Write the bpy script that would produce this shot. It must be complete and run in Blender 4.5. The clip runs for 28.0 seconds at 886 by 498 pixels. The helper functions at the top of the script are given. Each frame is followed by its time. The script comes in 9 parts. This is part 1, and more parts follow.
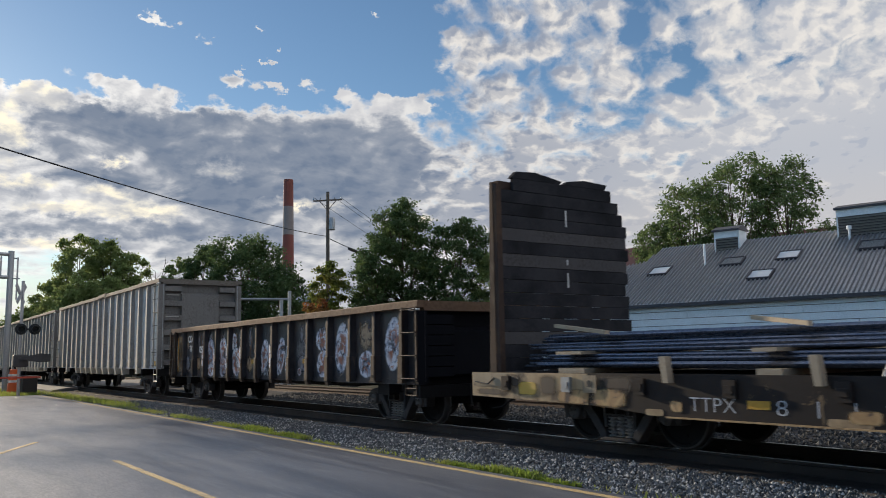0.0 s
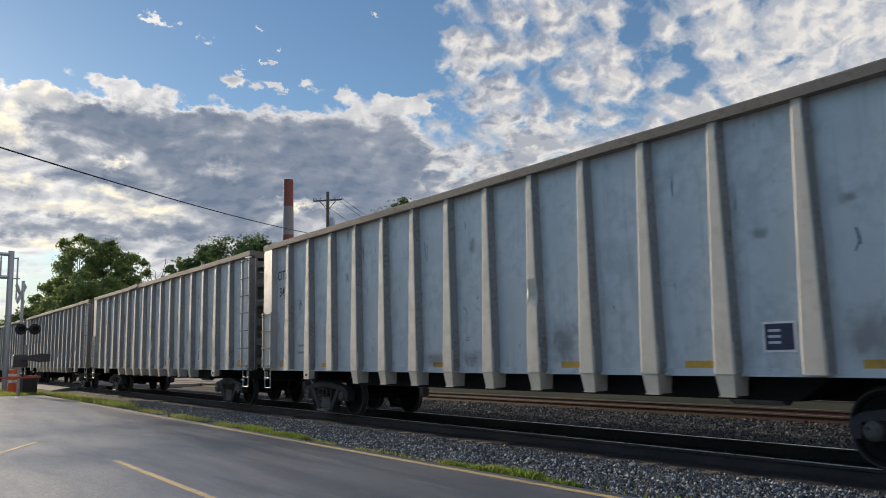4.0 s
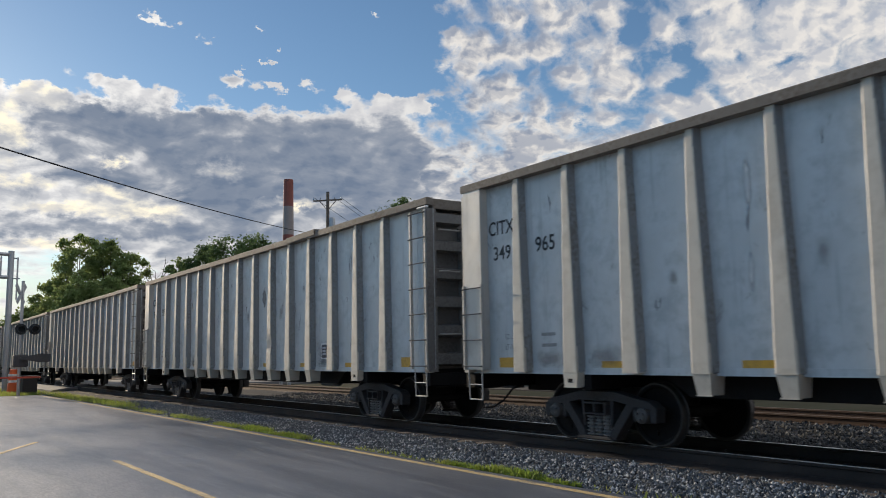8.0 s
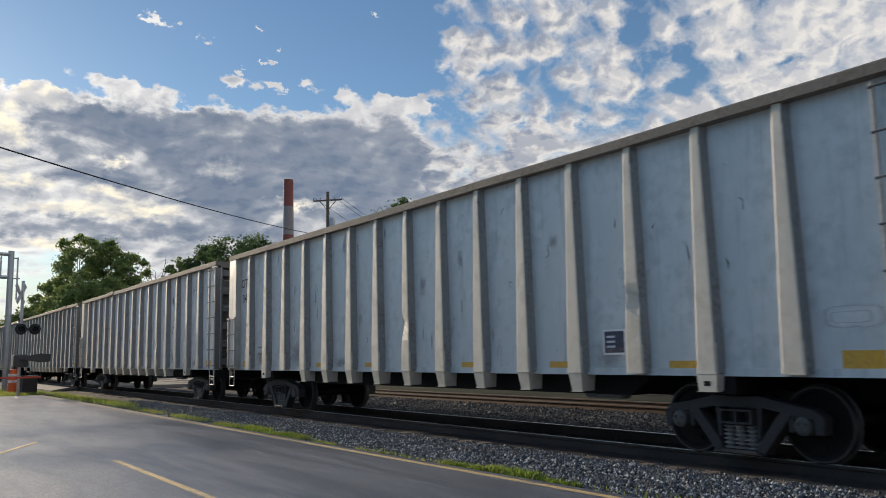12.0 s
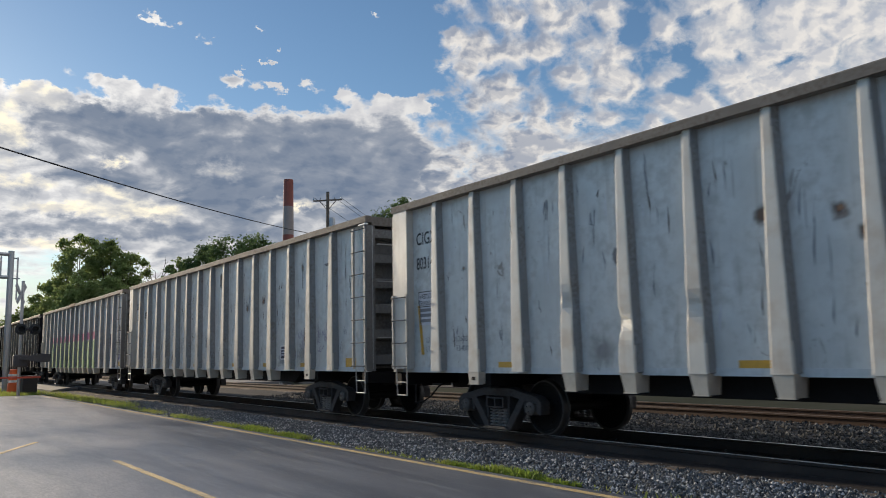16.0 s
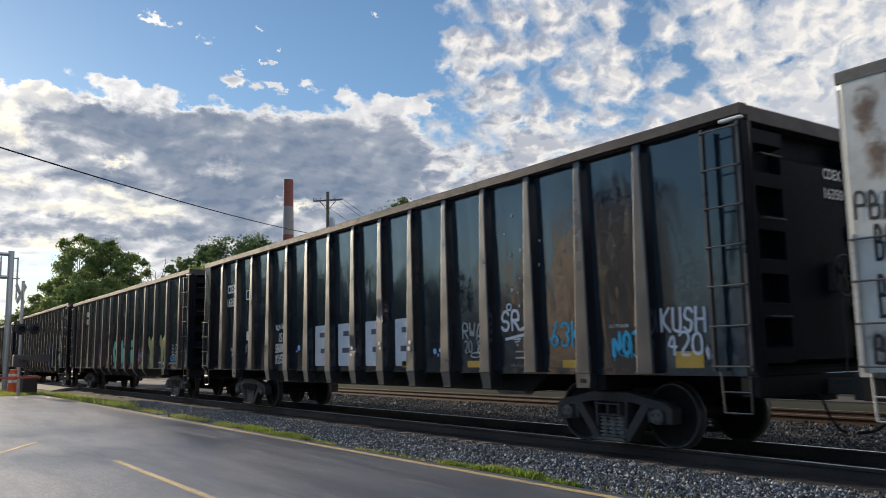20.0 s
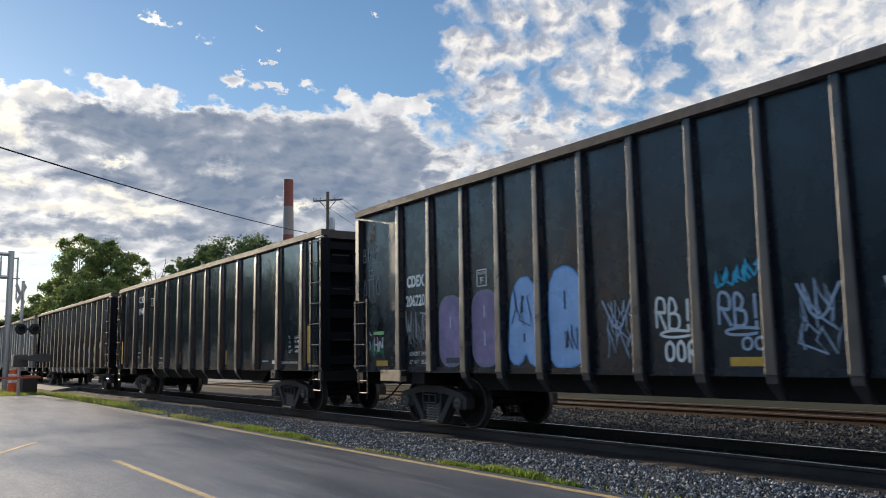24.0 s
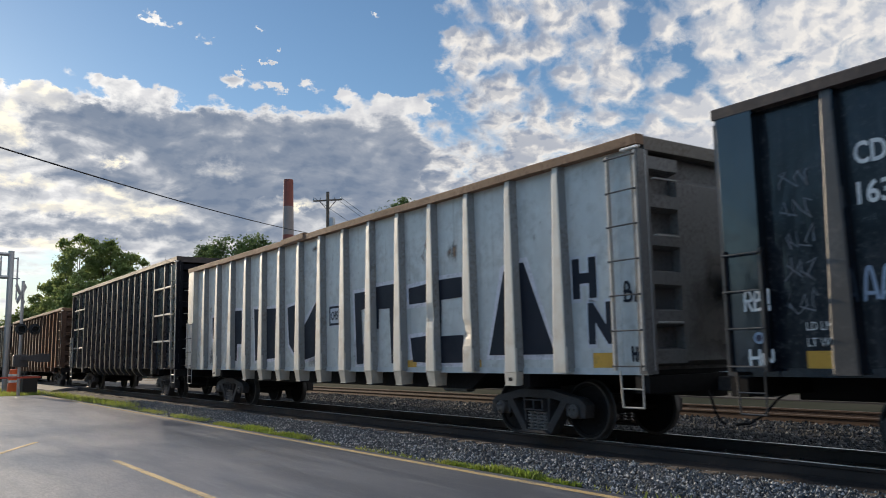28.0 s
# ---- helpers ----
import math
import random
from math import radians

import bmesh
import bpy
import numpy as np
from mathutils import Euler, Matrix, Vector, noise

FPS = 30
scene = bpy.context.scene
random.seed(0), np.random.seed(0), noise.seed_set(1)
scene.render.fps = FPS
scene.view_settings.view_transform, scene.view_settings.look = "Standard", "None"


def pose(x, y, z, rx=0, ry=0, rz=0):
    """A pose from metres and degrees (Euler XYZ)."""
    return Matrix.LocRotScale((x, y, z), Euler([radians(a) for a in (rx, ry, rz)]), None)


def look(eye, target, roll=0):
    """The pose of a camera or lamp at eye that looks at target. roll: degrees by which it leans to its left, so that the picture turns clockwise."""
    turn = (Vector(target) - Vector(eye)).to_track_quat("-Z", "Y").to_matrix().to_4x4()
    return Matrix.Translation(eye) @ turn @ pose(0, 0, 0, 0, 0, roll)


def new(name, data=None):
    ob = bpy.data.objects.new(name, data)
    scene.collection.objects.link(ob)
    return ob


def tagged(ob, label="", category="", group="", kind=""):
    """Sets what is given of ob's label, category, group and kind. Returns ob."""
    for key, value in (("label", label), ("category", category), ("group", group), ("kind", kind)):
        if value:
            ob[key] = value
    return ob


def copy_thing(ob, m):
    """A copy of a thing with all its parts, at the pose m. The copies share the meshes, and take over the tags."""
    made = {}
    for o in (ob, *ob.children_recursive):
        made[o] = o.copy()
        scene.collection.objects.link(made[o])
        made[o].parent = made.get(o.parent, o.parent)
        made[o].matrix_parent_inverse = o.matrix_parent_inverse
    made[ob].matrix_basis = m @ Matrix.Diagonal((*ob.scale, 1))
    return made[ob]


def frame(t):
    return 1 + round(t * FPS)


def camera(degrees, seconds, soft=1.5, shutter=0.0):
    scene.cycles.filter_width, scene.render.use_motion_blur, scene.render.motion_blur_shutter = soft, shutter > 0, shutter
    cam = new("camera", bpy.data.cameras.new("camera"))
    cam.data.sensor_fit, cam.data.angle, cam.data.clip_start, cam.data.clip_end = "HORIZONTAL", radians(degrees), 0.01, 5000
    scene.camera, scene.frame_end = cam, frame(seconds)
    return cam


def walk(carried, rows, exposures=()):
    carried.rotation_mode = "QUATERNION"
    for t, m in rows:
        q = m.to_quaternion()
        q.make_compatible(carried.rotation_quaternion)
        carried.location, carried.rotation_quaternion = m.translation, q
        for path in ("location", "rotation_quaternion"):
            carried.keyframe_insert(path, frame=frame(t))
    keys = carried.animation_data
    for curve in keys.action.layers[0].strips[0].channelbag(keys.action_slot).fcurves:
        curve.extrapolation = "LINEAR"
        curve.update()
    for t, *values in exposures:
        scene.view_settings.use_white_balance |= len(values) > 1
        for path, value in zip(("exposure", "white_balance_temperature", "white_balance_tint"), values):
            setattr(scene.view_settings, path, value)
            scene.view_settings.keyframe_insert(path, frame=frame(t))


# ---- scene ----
cam = camera(57.0, 28.0, soft=0.95, shutter=0.1)
EYE = Vector((0.0, 0.0, 1.366))
VIEW = Vector((-math.cos(0.6089) * math.cos(0.1288), math.sin(0.6089) * math.cos(0.1288), math.sin(0.1288)))
STAND = look(EYE, EYE + VIEW * 10.0, -1.083)
walk(cam, [(0.0, STAND), (28.0, STAND)], exposures=[(0.0, 0.0), (18.5, 0.0), (20.5, 0.25), (27.0, 0.25), (28.0, 0.12)])

# ---- plan, in metres: x along the track (the train runs towards +x), y across it, z = 0 at the top of the rails
TRACK_Y = 10.10
GAUGE = 1.505
TRACK2_Y = 16.85
LOT_Z = -0.22
SUN_AZ, SUN_EL = -5.5, 12.0          # degrees round from -x towards +y, and up


def sky_dir(az, el):
    a, e = radians(az), radians(el)
    return Vector((-math.cos(a) * math.cos(e), math.sin(a) * math.cos(e), math.sin(e)))


# ---- node helper ----
class Net:
    """A small wrapper that adds nodes to a tree and links them."""

    def __init__(self, tree):
        self.t = tree
        tree.nodes.clear()

    def node(self, kind, **links):
        n = self.t.nodes.new(kind)
        for key, value in links.items():
            self.put(n, key.replace("_", " "), value)
        return n

    def put(self, n, key, value):
        socket = n.inputs[int(key[1:])] if key[0] == "i" and key[1:].isdigit() else n.inputs[key]
        if isinstance(value, bpy.types.NodeSocket):
            self.t.links.new(value, socket)
        else:
            socket.default_value = value

    def m(self, op, a, b=0.0, c=0.0):
        n = self.t.nodes.new("ShaderNodeMath")
        n.operation = op
        for i, v in enumerate((a, b, c)):
            self.put(n, "i%d" % i, v)
        return n.outputs[0]

    def step(self, x, lo, hi, a=0.0, b=1.0):
        n = self.t.nodes.new("ShaderNodeMapRange")
        n.interpolation_type = "SMOOTHSTEP"
        for i, v in enumerate((x, lo, hi, a, b)):
            self.put(n, "i%d" % i, v)
        return n.outputs[0]

    def mix(self, f, a, b, blend="MIX"):
        n = self.t.nodes.new("ShaderNodeMix")
        n.data_type, n.blend_type = "RGBA", blend
        for key, v in ((0, f), (6, a), (7, b)):
            if isinstance(v, bpy.types.NodeSocket):
                self.t.links.new(v, n.inputs[key])
            else:
                n.inputs[key].default_value = (*v, 1.0) if isinstance(v, tuple) and len(v) == 3 else v
        return n.outputs[2]

    def noise(self, vec, scale, detail=4.0, rough=0.55, dist=0.0):
        n = self.t.nodes.new("ShaderNodeTexNoise")
        self.t.links.new(vec, n.inputs["Vector"])
        for key, v in (("Scale", scale), ("Detail", detail), ("Roughness", rough), ("Distortion", dist)):
            n.inputs[key].default_value = v
        return n.outputs["Fac"]

    def xyz(self, vec):
        n = self.t.nodes.new("ShaderNodeSeparateXYZ")
        self.t.links.new(vec, n.inputs[0])
        return n.outputs

    def vec(self, x, y, z):
        n = self.t.nodes.new("ShaderNodeCombineXYZ")
        for i, v in enumerate((x, y, z)):
            self.put(n, "i%d" % i, v)
        return n.outputs[0]

    def scaled(self, vec, s, add=None):
        n = self.t.nodes.new("ShaderNodeMapping")
        self.t.links.new(vec, n.inputs[0])
        n.inputs["Scale"].default_value = s
        if add is not None:
            self.t.links.new(add, n.inputs["Location"])
        return n.outputs[0]


# ---- sky: clear evening blue, a broken cloud deck, thicker and darker over the sunset ----
world = bpy.data.worlds.new("evening_sky")
scene.world = world
world.use_nodes = True


def build_sky():
    k = Net(world.node_tree)
    d = k.node("ShaderNodeTexCoord").outputs["Generated"]
    x, y, z = k.xyz(d)
    az = k.m("MULTIPLY", k.m("ARCTAN2", y, k.m("MULTIPLY", x, -1.0)), 57.2958)
    el = k.m("MULTIPLY", k.m("ARCSINE", z), 57.2958)
    sky = k.t.nodes.new("ShaderNodeTexSky")
    sky.sky_type, sky.sun_disc = "NISHITA", False
    sky.sun_elevation, sky.sun_rotation = radians(SUN_EL), radians(264.5)
    sky.air_density, sky.dust_density, sky.ozone_density = 1.0, 0.2, 2.0
    blue = k.mix(1.0, sky.outputs[0], (0.103, 0.116, 0.127), "MULTIPLY")
    # everything below is laid out by heading and height, in degrees, with ragged edges from a fine wobble
    flat = k.vec(az, k.m("MULTIPLY", el, 1.5), 0.0)
    ragged = k.noise(k.scaled(flat, (0.55, 0.55, 1.0)), 1.0, 6.0, 0.62)
    ragged2 = k.noise(k.scaled(flat, (0.55, 0.55, 1.0), k.vec(31.0, 17.0, 0.0)), 1.0, 6.0, 0.62)
    azw = k.m("ADD", az, k.m("MULTIPLY", k.m("SUBTRACT", ragged, 0.5), 5.0))
    elw = k.m("ADD", el, k.m("MULTIPLY", k.m("SUBTRACT", ragged2, 0.5), 3.0))
    spot = k.vec(azw, elw, 0.0)

    def blob(a, e, ra, re, gain):
        n = k.t.nodes.new("ShaderNodeMapping")
        k.t.links.new(spot, n.inputs[0])
        n.inputs["Scale"].default_value = (1.0 / ra, 1.0 / re, 0.0)
        n.inputs["Location"].default_value = (-a / ra, -e / re, 0.0)
        r = k.t.nodes.new("ShaderNodeVectorMath")
        r.operation = "LENGTH"
        k.t.links.new(n.outputs[0], r.inputs[0])
        return k.step(r.outputs["Value"], 1.15, 0.0, 0.0, gain)

    def heap(rows, gain):
        total = 0.0
        for a, e, ra, re in rows:
            total = k.m("ADD", total, blob(a, e, ra, re, gain))
        return total

    # puffs flatten towards the horizon
    rise = k.m("MULTIPLY", k.m("LOGARITHM", k.m("ADD", k.m("MAXIMUM", el, 0.0), 4.0), 2.71828), 16.0)

    def puffs(da, dr, detail):
        q = k.vec(k.m("ADD", k.m("MULTIPLY", az, 0.54), da), k.m("ADD", rise, dr), 4.2)
        bend = k.noise(q, 0.9, 3.0)
        q = k.scaled(q, (1.0, 1.0, 1.0), k.vec(k.m("MULTIPLY", bend, 0.9), k.m("MULTIPLY", bend, -0.7), 0.0))
        v = k.t.nodes.new("ShaderNodeTexVoronoi")
        v.feature = "SMOOTH_F1"
        v.inputs["Scale"].default_value, v.inputs["Smoothness"].default_value = 1.15, 0.7
        k.t.links.new(q, v.inputs["Vector"])
        return k.m("ADD", k.noise(q, 0.95, detail, 0.54), k.m("MULTIPLY", k.m("SUBTRACT", 0.42, v.outputs["Distance"]), 0.55))

    d, smooth, toward = puffs(0.0, 0.0, 9.0), puffs(0.0, 0.0, 4.0), puffs(-0.17, 0.22, 4.0)
    broad = k.noise(k.scaled(flat, (0.17, 0.27, 1.0), k.vec(3.0, 8.0, 0.0)), 1.0, 5.0, 0.52, 0.6)
    left, right = k.step(azw, 36.0, 31.5), k.step(azw, 31.5, 38.0)
    # rear: unseen sky, brightened to light the near wagon sides; +x stays dim
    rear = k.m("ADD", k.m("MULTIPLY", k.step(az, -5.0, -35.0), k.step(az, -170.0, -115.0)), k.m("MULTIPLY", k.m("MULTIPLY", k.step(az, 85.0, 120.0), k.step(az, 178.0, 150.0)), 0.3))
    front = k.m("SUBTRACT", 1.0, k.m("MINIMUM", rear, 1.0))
    bank = k.m("MULTIPLY", k.m("MULTIPLY", left, front), k.step(elw, 17.6, 15.6))
    clear = k.m("MULTIPLY", k.m("MULTIPLY", left, front), k.step(elw, 16.4, 18.4))
    wash = k.m("MULTIPLY", right, k.m("ADD", k.step(elw, 17.5, 11.0, 0.0, 0.30), k.m("MULTIPLY", k.step(azw, 49.0, 60.0), 0.16)))
    d = k.m("ADD", d, k.m("MULTIPLY", k.m("SUBTRACT", broad, d), k.m("MULTIPLY", bank, 0.62)))
    bias = k.m("ADD", k.m("MULTIPLY", bank, 0.34), k.m("MULTIPLY", clear, -0.40))
    bias = k.m("ADD", bias, k.m("ADD", wash, k.m("MULTIPLY", right, 0.055)))
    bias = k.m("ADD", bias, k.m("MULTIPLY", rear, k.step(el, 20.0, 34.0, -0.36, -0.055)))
    wisps = heap(((14.2, 22.4, 1.9, 0.55), (15.4, 22.0, 1.3, 0.6), (17.8, 21.3, 1.6, 0.5), (21.8, 22.2, 1.1, 0.4), (30.3, 23.4, 1.0, 0.4), (20.8, 19.4, 0.9, 0.45), (22.6, 20.4, 0.7, 0.3)), 0.62)
    rim = heap(((10.9, 18.2, 3.2, 1.0), (13.6, 17.5, 3.2, 1.4), (7.6, 17.0, 3.0, 1.3), (20.9, 18.5, 3.0, 0.75), (23.2, 18.6, 1.5, 0.7), (25.8, 18.6, 1.5, 0.6), (28.4, 17.9, 2.9, 1.4), (30.8, 17.7, 1.7, 1.0), (32.9, 17.5, 1.6, 1.0)), 0.50)
    body = heap(((19.4, 16.6, 4.2, 2.2), (16.0, 15.2, 7.5, 2.0), (9.4, 14.7, 4.6, 1.8), (14.3, 13.0, 9.5, 2.2), (22.4, 14.8, 7.5, 2.9), (29.6, 14.4, 9.0, 2.9), (12.0, 8.6, 10.5, 0.9), (28.4, 11.4, 10.0, 2.2), (26.0, 10.5, 14.0, 4.0), (33.0, 12.0, 8.0, 4.5)), 0.30)
    gaps = heap(((6.1, 14.0, 1.8, 3.0), (8.0, 16.7, 3.2, 1.3), (19.8, 12.7, 2.0, 0.8), (12.2, 12.9, 1.2, 0.6), (9.1, 9.8, 3.4, 0.9), (14.4, 9.8, 4.0, 1.1), (12.6, 10.9, 3.0, 0.7), (7.2, 11.2, 2.8, 0.7), (8.0, 7.4, 5.0, 0.8), (25.0, 10.6, 4.0, 0.5), (33.0, 9.4, 4.5, 0.45)), 1.0)
    blues = heap(((35.7, 17.4, 2.6, 0.9), (51.1, 20.2, 2.3, 1.1), (52.4, 17.6, 1.6, 1.2), (48.4, 21.4, 1.7, 0.8), (32.9, 19.8, 2.2, 2.0), (44.2, 16.5, 2.0, 0.8), (51.0, 12.6, 2.2, 0.5), (33.5, 22.5, 3.0, 2.0), (59.0, 18.3, 1.8, 0.7)), -0.17)
    tufts = heap(((37.1, 21.2, 3.0, 1.2), (35.8, 19.2, 2.2, 1.0), (39.9, 18.3, 4.0, 1.2), (46.3, 19.6, 3.2, 1.8), (44.1, 23.0, 6.0, 1.6), (42.5, 15.2, 5.0, 1.1)), 0.12)
    glow = k.m("MINIMUM", k.m("MULTIPLY", gaps, k.step(d, 0.36, 0.62, 1.25, 0.55)), 1.0)
    c = k.m("ADD", d, k.m("ADD", bias, k.m("ADD", k.m("ADD", wisps, rim), k.m("ADD", blues, tufts))))
    pale_low = k.m("MULTIPLY", k.step(azw, 19.0, 12.0), k.step(el, 8.0, 6.6))
    c = k.m("SUBTRACT", c, k.m("MULTIPLY", pale_low, 0.35))
    alpha = k.step(c, k.m("MULTIPLY_ADD", right, -0.07, 0.41), k.m("MULTIPLY_ADD", right, 0.06, 0.62))
    flank = k.step(k.m("ADD", k.m("SUBTRACT", smooth, toward), k.m("MULTIPLY", k.m("SUBTRACT", smooth, d), 0.60)), -0.20, 0.22)
    # backlit bank: white thin edges, grey-blue where it is deep
    deep = k.m("ADD", k.m("ADD", k.m("ADD", k.m("MULTIPLY", d, 0.22), k.m("MULTIPLY", broad, 0.83)), k.m("MULTIPLY", bank, 0.20)), body)
    deep = k.m("MULTIPLY", k.step(deep, 0.50, 0.95), k.step(c, 0.54, 0.80))
    deep = k.m("MULTIPLY", deep, k.m("SUBTRACT", 1.0, k.m("MULTIPLY", glow, 0.95)))
    grey = k.mix(k.m("ADD", k.m("MULTIPLY", flank, 0.35), k.step(broad, 0.32, 0.66, 0.0, 0.75)), (0.36, 0.39, 0.45), (0.165, 0.215, 0.305))
    white = k.mix(k.step(glow, 0.2, 1.0), k.mix(k.step(azw, 6.0, 24.0), (1.02, 1.0, 0.97), (0.80, 0.79, 0.78)), (1.15, 1.05, 0.82))
    backlit = k.mix(deep, k.mix(k.m("MULTIPLY", flank, 0.55), white, (0.52, 0.53, 0.58)), grey)
    # field of puffs: cream on the side of the sun, grey-blue below
    shade = k.mix(k.step(azw, 34.0, 58.0), (0.25, 0.295, 0.39), (0.44, 0.475, 0.55))
    soft = k.m("MULTIPLY", k.step(c, 0.52, 0.80), k.step(el, 24.0, 12.0, 0.5, 1.0))
    side = k.mix(k.m("MAXIMUM", flank, k.m("MULTIPLY", soft, 0.85)), (0.95, 0.89, 0.81), shade)
    side = k.mix(k.m("MULTIPLY", k.m("MULTIPLY", k.step(el, 12.5, 8.5), k.step(az, 40.0, 50.0)), 0.5), side, (0.58, 0.56, 0.56))
    cloud = k.mix(right, backlit, side)
    # rear clouds and blue are lifted well above the sky in view
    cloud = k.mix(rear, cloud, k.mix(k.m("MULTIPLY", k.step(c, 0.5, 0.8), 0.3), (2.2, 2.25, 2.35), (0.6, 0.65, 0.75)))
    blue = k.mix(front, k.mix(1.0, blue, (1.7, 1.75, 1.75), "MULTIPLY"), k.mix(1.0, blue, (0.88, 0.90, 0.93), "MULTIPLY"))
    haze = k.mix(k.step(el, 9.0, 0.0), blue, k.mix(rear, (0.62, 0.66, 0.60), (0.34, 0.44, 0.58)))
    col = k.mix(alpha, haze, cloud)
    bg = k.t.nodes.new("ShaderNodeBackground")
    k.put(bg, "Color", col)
    bg.inputs["Strength"].default_value = 1.0
    out = k.t.nodes.new("ShaderNodeOutputWorld")
    k.t.links.new(bg.outputs[0], out.inputs[0])


build_sky()
sun = new("sun", bpy.data.lights.new("sun", "SUN"))
sun.data.energy, sun.data.angle, sun.data.color = 5.0, radians(1.0), (1.0, 0.82, 0.60)
sun.matrix_world = look((0, 0, 60), Vector((0, 0, 60)) - sky_dir(SUN_AZ, SUN_EL))


# ---- materials ----
def surface(name, base, rough=0.6, metal=0.0, dirt=None, dirt_amount=0.5, scale=1.2, fine=18.0, bump=0.15, streaks=0.0, grain=0.15,
            spots=None, spot_amount=0.0, warp=0.0, spec=0.5, vary=0.12, bands=(), zwarp=0.25):
    """Weathered surface: two scales of colour change, running streaks, rust or dirt spots, fine relief and large dents."""
    m = bpy.data.materials.new(name)
    m.use_nodes = True
    k = Net(m.node_tree)
    co = k.node("ShaderNodeTexCoord").outputs["Object"]
    rnd = k.node("ShaderNodeObjectInfo").outputs["Random"]
    co = k.scaled(co, (1.0, 1.0, 1.0), k.vec(k.m("MULTIPLY", rnd, 37.0), k.m("MULTIPLY", rnd, 11.0), 0.0))
    big, small = k.noise(co, scale, 5.0, 0.6, 0.3), k.noise(co, fine, 4.0, 0.6)
    b = Vector(base)
    col = k.mix(k.step(big, 0.3, 0.7), tuple(b * (1.0 - vary)), tuple(b * (1.0 + vary)))
    col = k.mix(k.m("MULTIPLY", k.step(small, 0.4, 0.75), grain), col, tuple(b * 0.75))
    if dirt:
        f = k.m("MULTIPLY", k.step(k.m("ADD", k.m("MULTIPLY", big, 0.6), k.m("MULTIPLY", small, 0.5)), 0.50, 0.72), dirt_amount)
        col = k.mix(f, col, dirt)
    if streaks:
        run = k.noise(k.scaled(co, (9.0, 9.0, 0.55)), 1.0, 5.0, 0.65)
        col = k.mix(k.m("MULTIPLY", k.step(run, 0.52, 0.75), streaks), col, dirt or (0.1, 0.08, 0.06))
    if spots:
        s = k.m("MULTIPLY", k.step(k.noise(k.scaled(co, (1.0, 1.0, 0.6)), 3.3, 7.0, 0.7, 0.8), 0.63, 0.69), spot_amount)
        col = k.mix(s, col, spots)
    if bands:                             # sprayed colour fields at given heights, with soft uneven edges
        zz = k.m("ADD", k.xyz(k.node("ShaderNodeTexCoord").outputs["Object"])[2], k.m("MULTIPLY", k.m("SUBTRACT", k.noise(co, 1.3, 4.0), 0.5), zwarp))
        for lo, hi, tint in bands:
            f = k.m("MULTIPLY", k.step(zz, lo - 0.04, lo + 0.04), k.step(zz, hi + 0.05, hi - 0.05))
            col = k.mix(k.m("MULTIPLY", f, k.step(small, 0.15, 0.45, 0.75, 1.0)), col, tint)
    bs = k.t.nodes.new("ShaderNodeBsdfPrincipled")
    k.put(bs, "Base Color", col)
    k.put(bs, "Roughness", k.step(small, 0.2, 0.8, max(0.02, rough - 0.1), min(1.0, rough + 0.12)))
    k.put(bs, "Metallic", metal)
    k.put(bs, "Specular IOR Level", spec)
    bp = k.t.nodes.new("ShaderNodeBump")
    bp.inputs["Strength"].default_value, bp.inputs["Distance"].default_value = bump, 0.01
    k.put(bp, "Height", small)
    last = bp
    if warp:
        wb = k.t.nodes.new("ShaderNodeBump")
        wb.inputs["Strength"].default_value, wb.inputs["Distance"].default_value = 1.0, warp
        k.put(wb, "Height", k.noise(k.scaled(co, (1.1, 1.1, 0.55)), 1.0, 2.5, 0.45, 0.6))
        k.t.links.new(bp.outputs[0], wb.inputs["Normal"])
        last = wb
    k.t.links.new(last.outputs[0], bs.inputs["Normal"])
    out = k.t.nodes.new("ShaderNodeOutputMaterial")
    k.t.links.new(bs.outputs[0], out.inputs[0])
    return m


def plain(name, base, rough=0.6, metal=0.0, vary=0.08):
    return surface(name, base, rough, metal, vary=vary, bump=0.05)


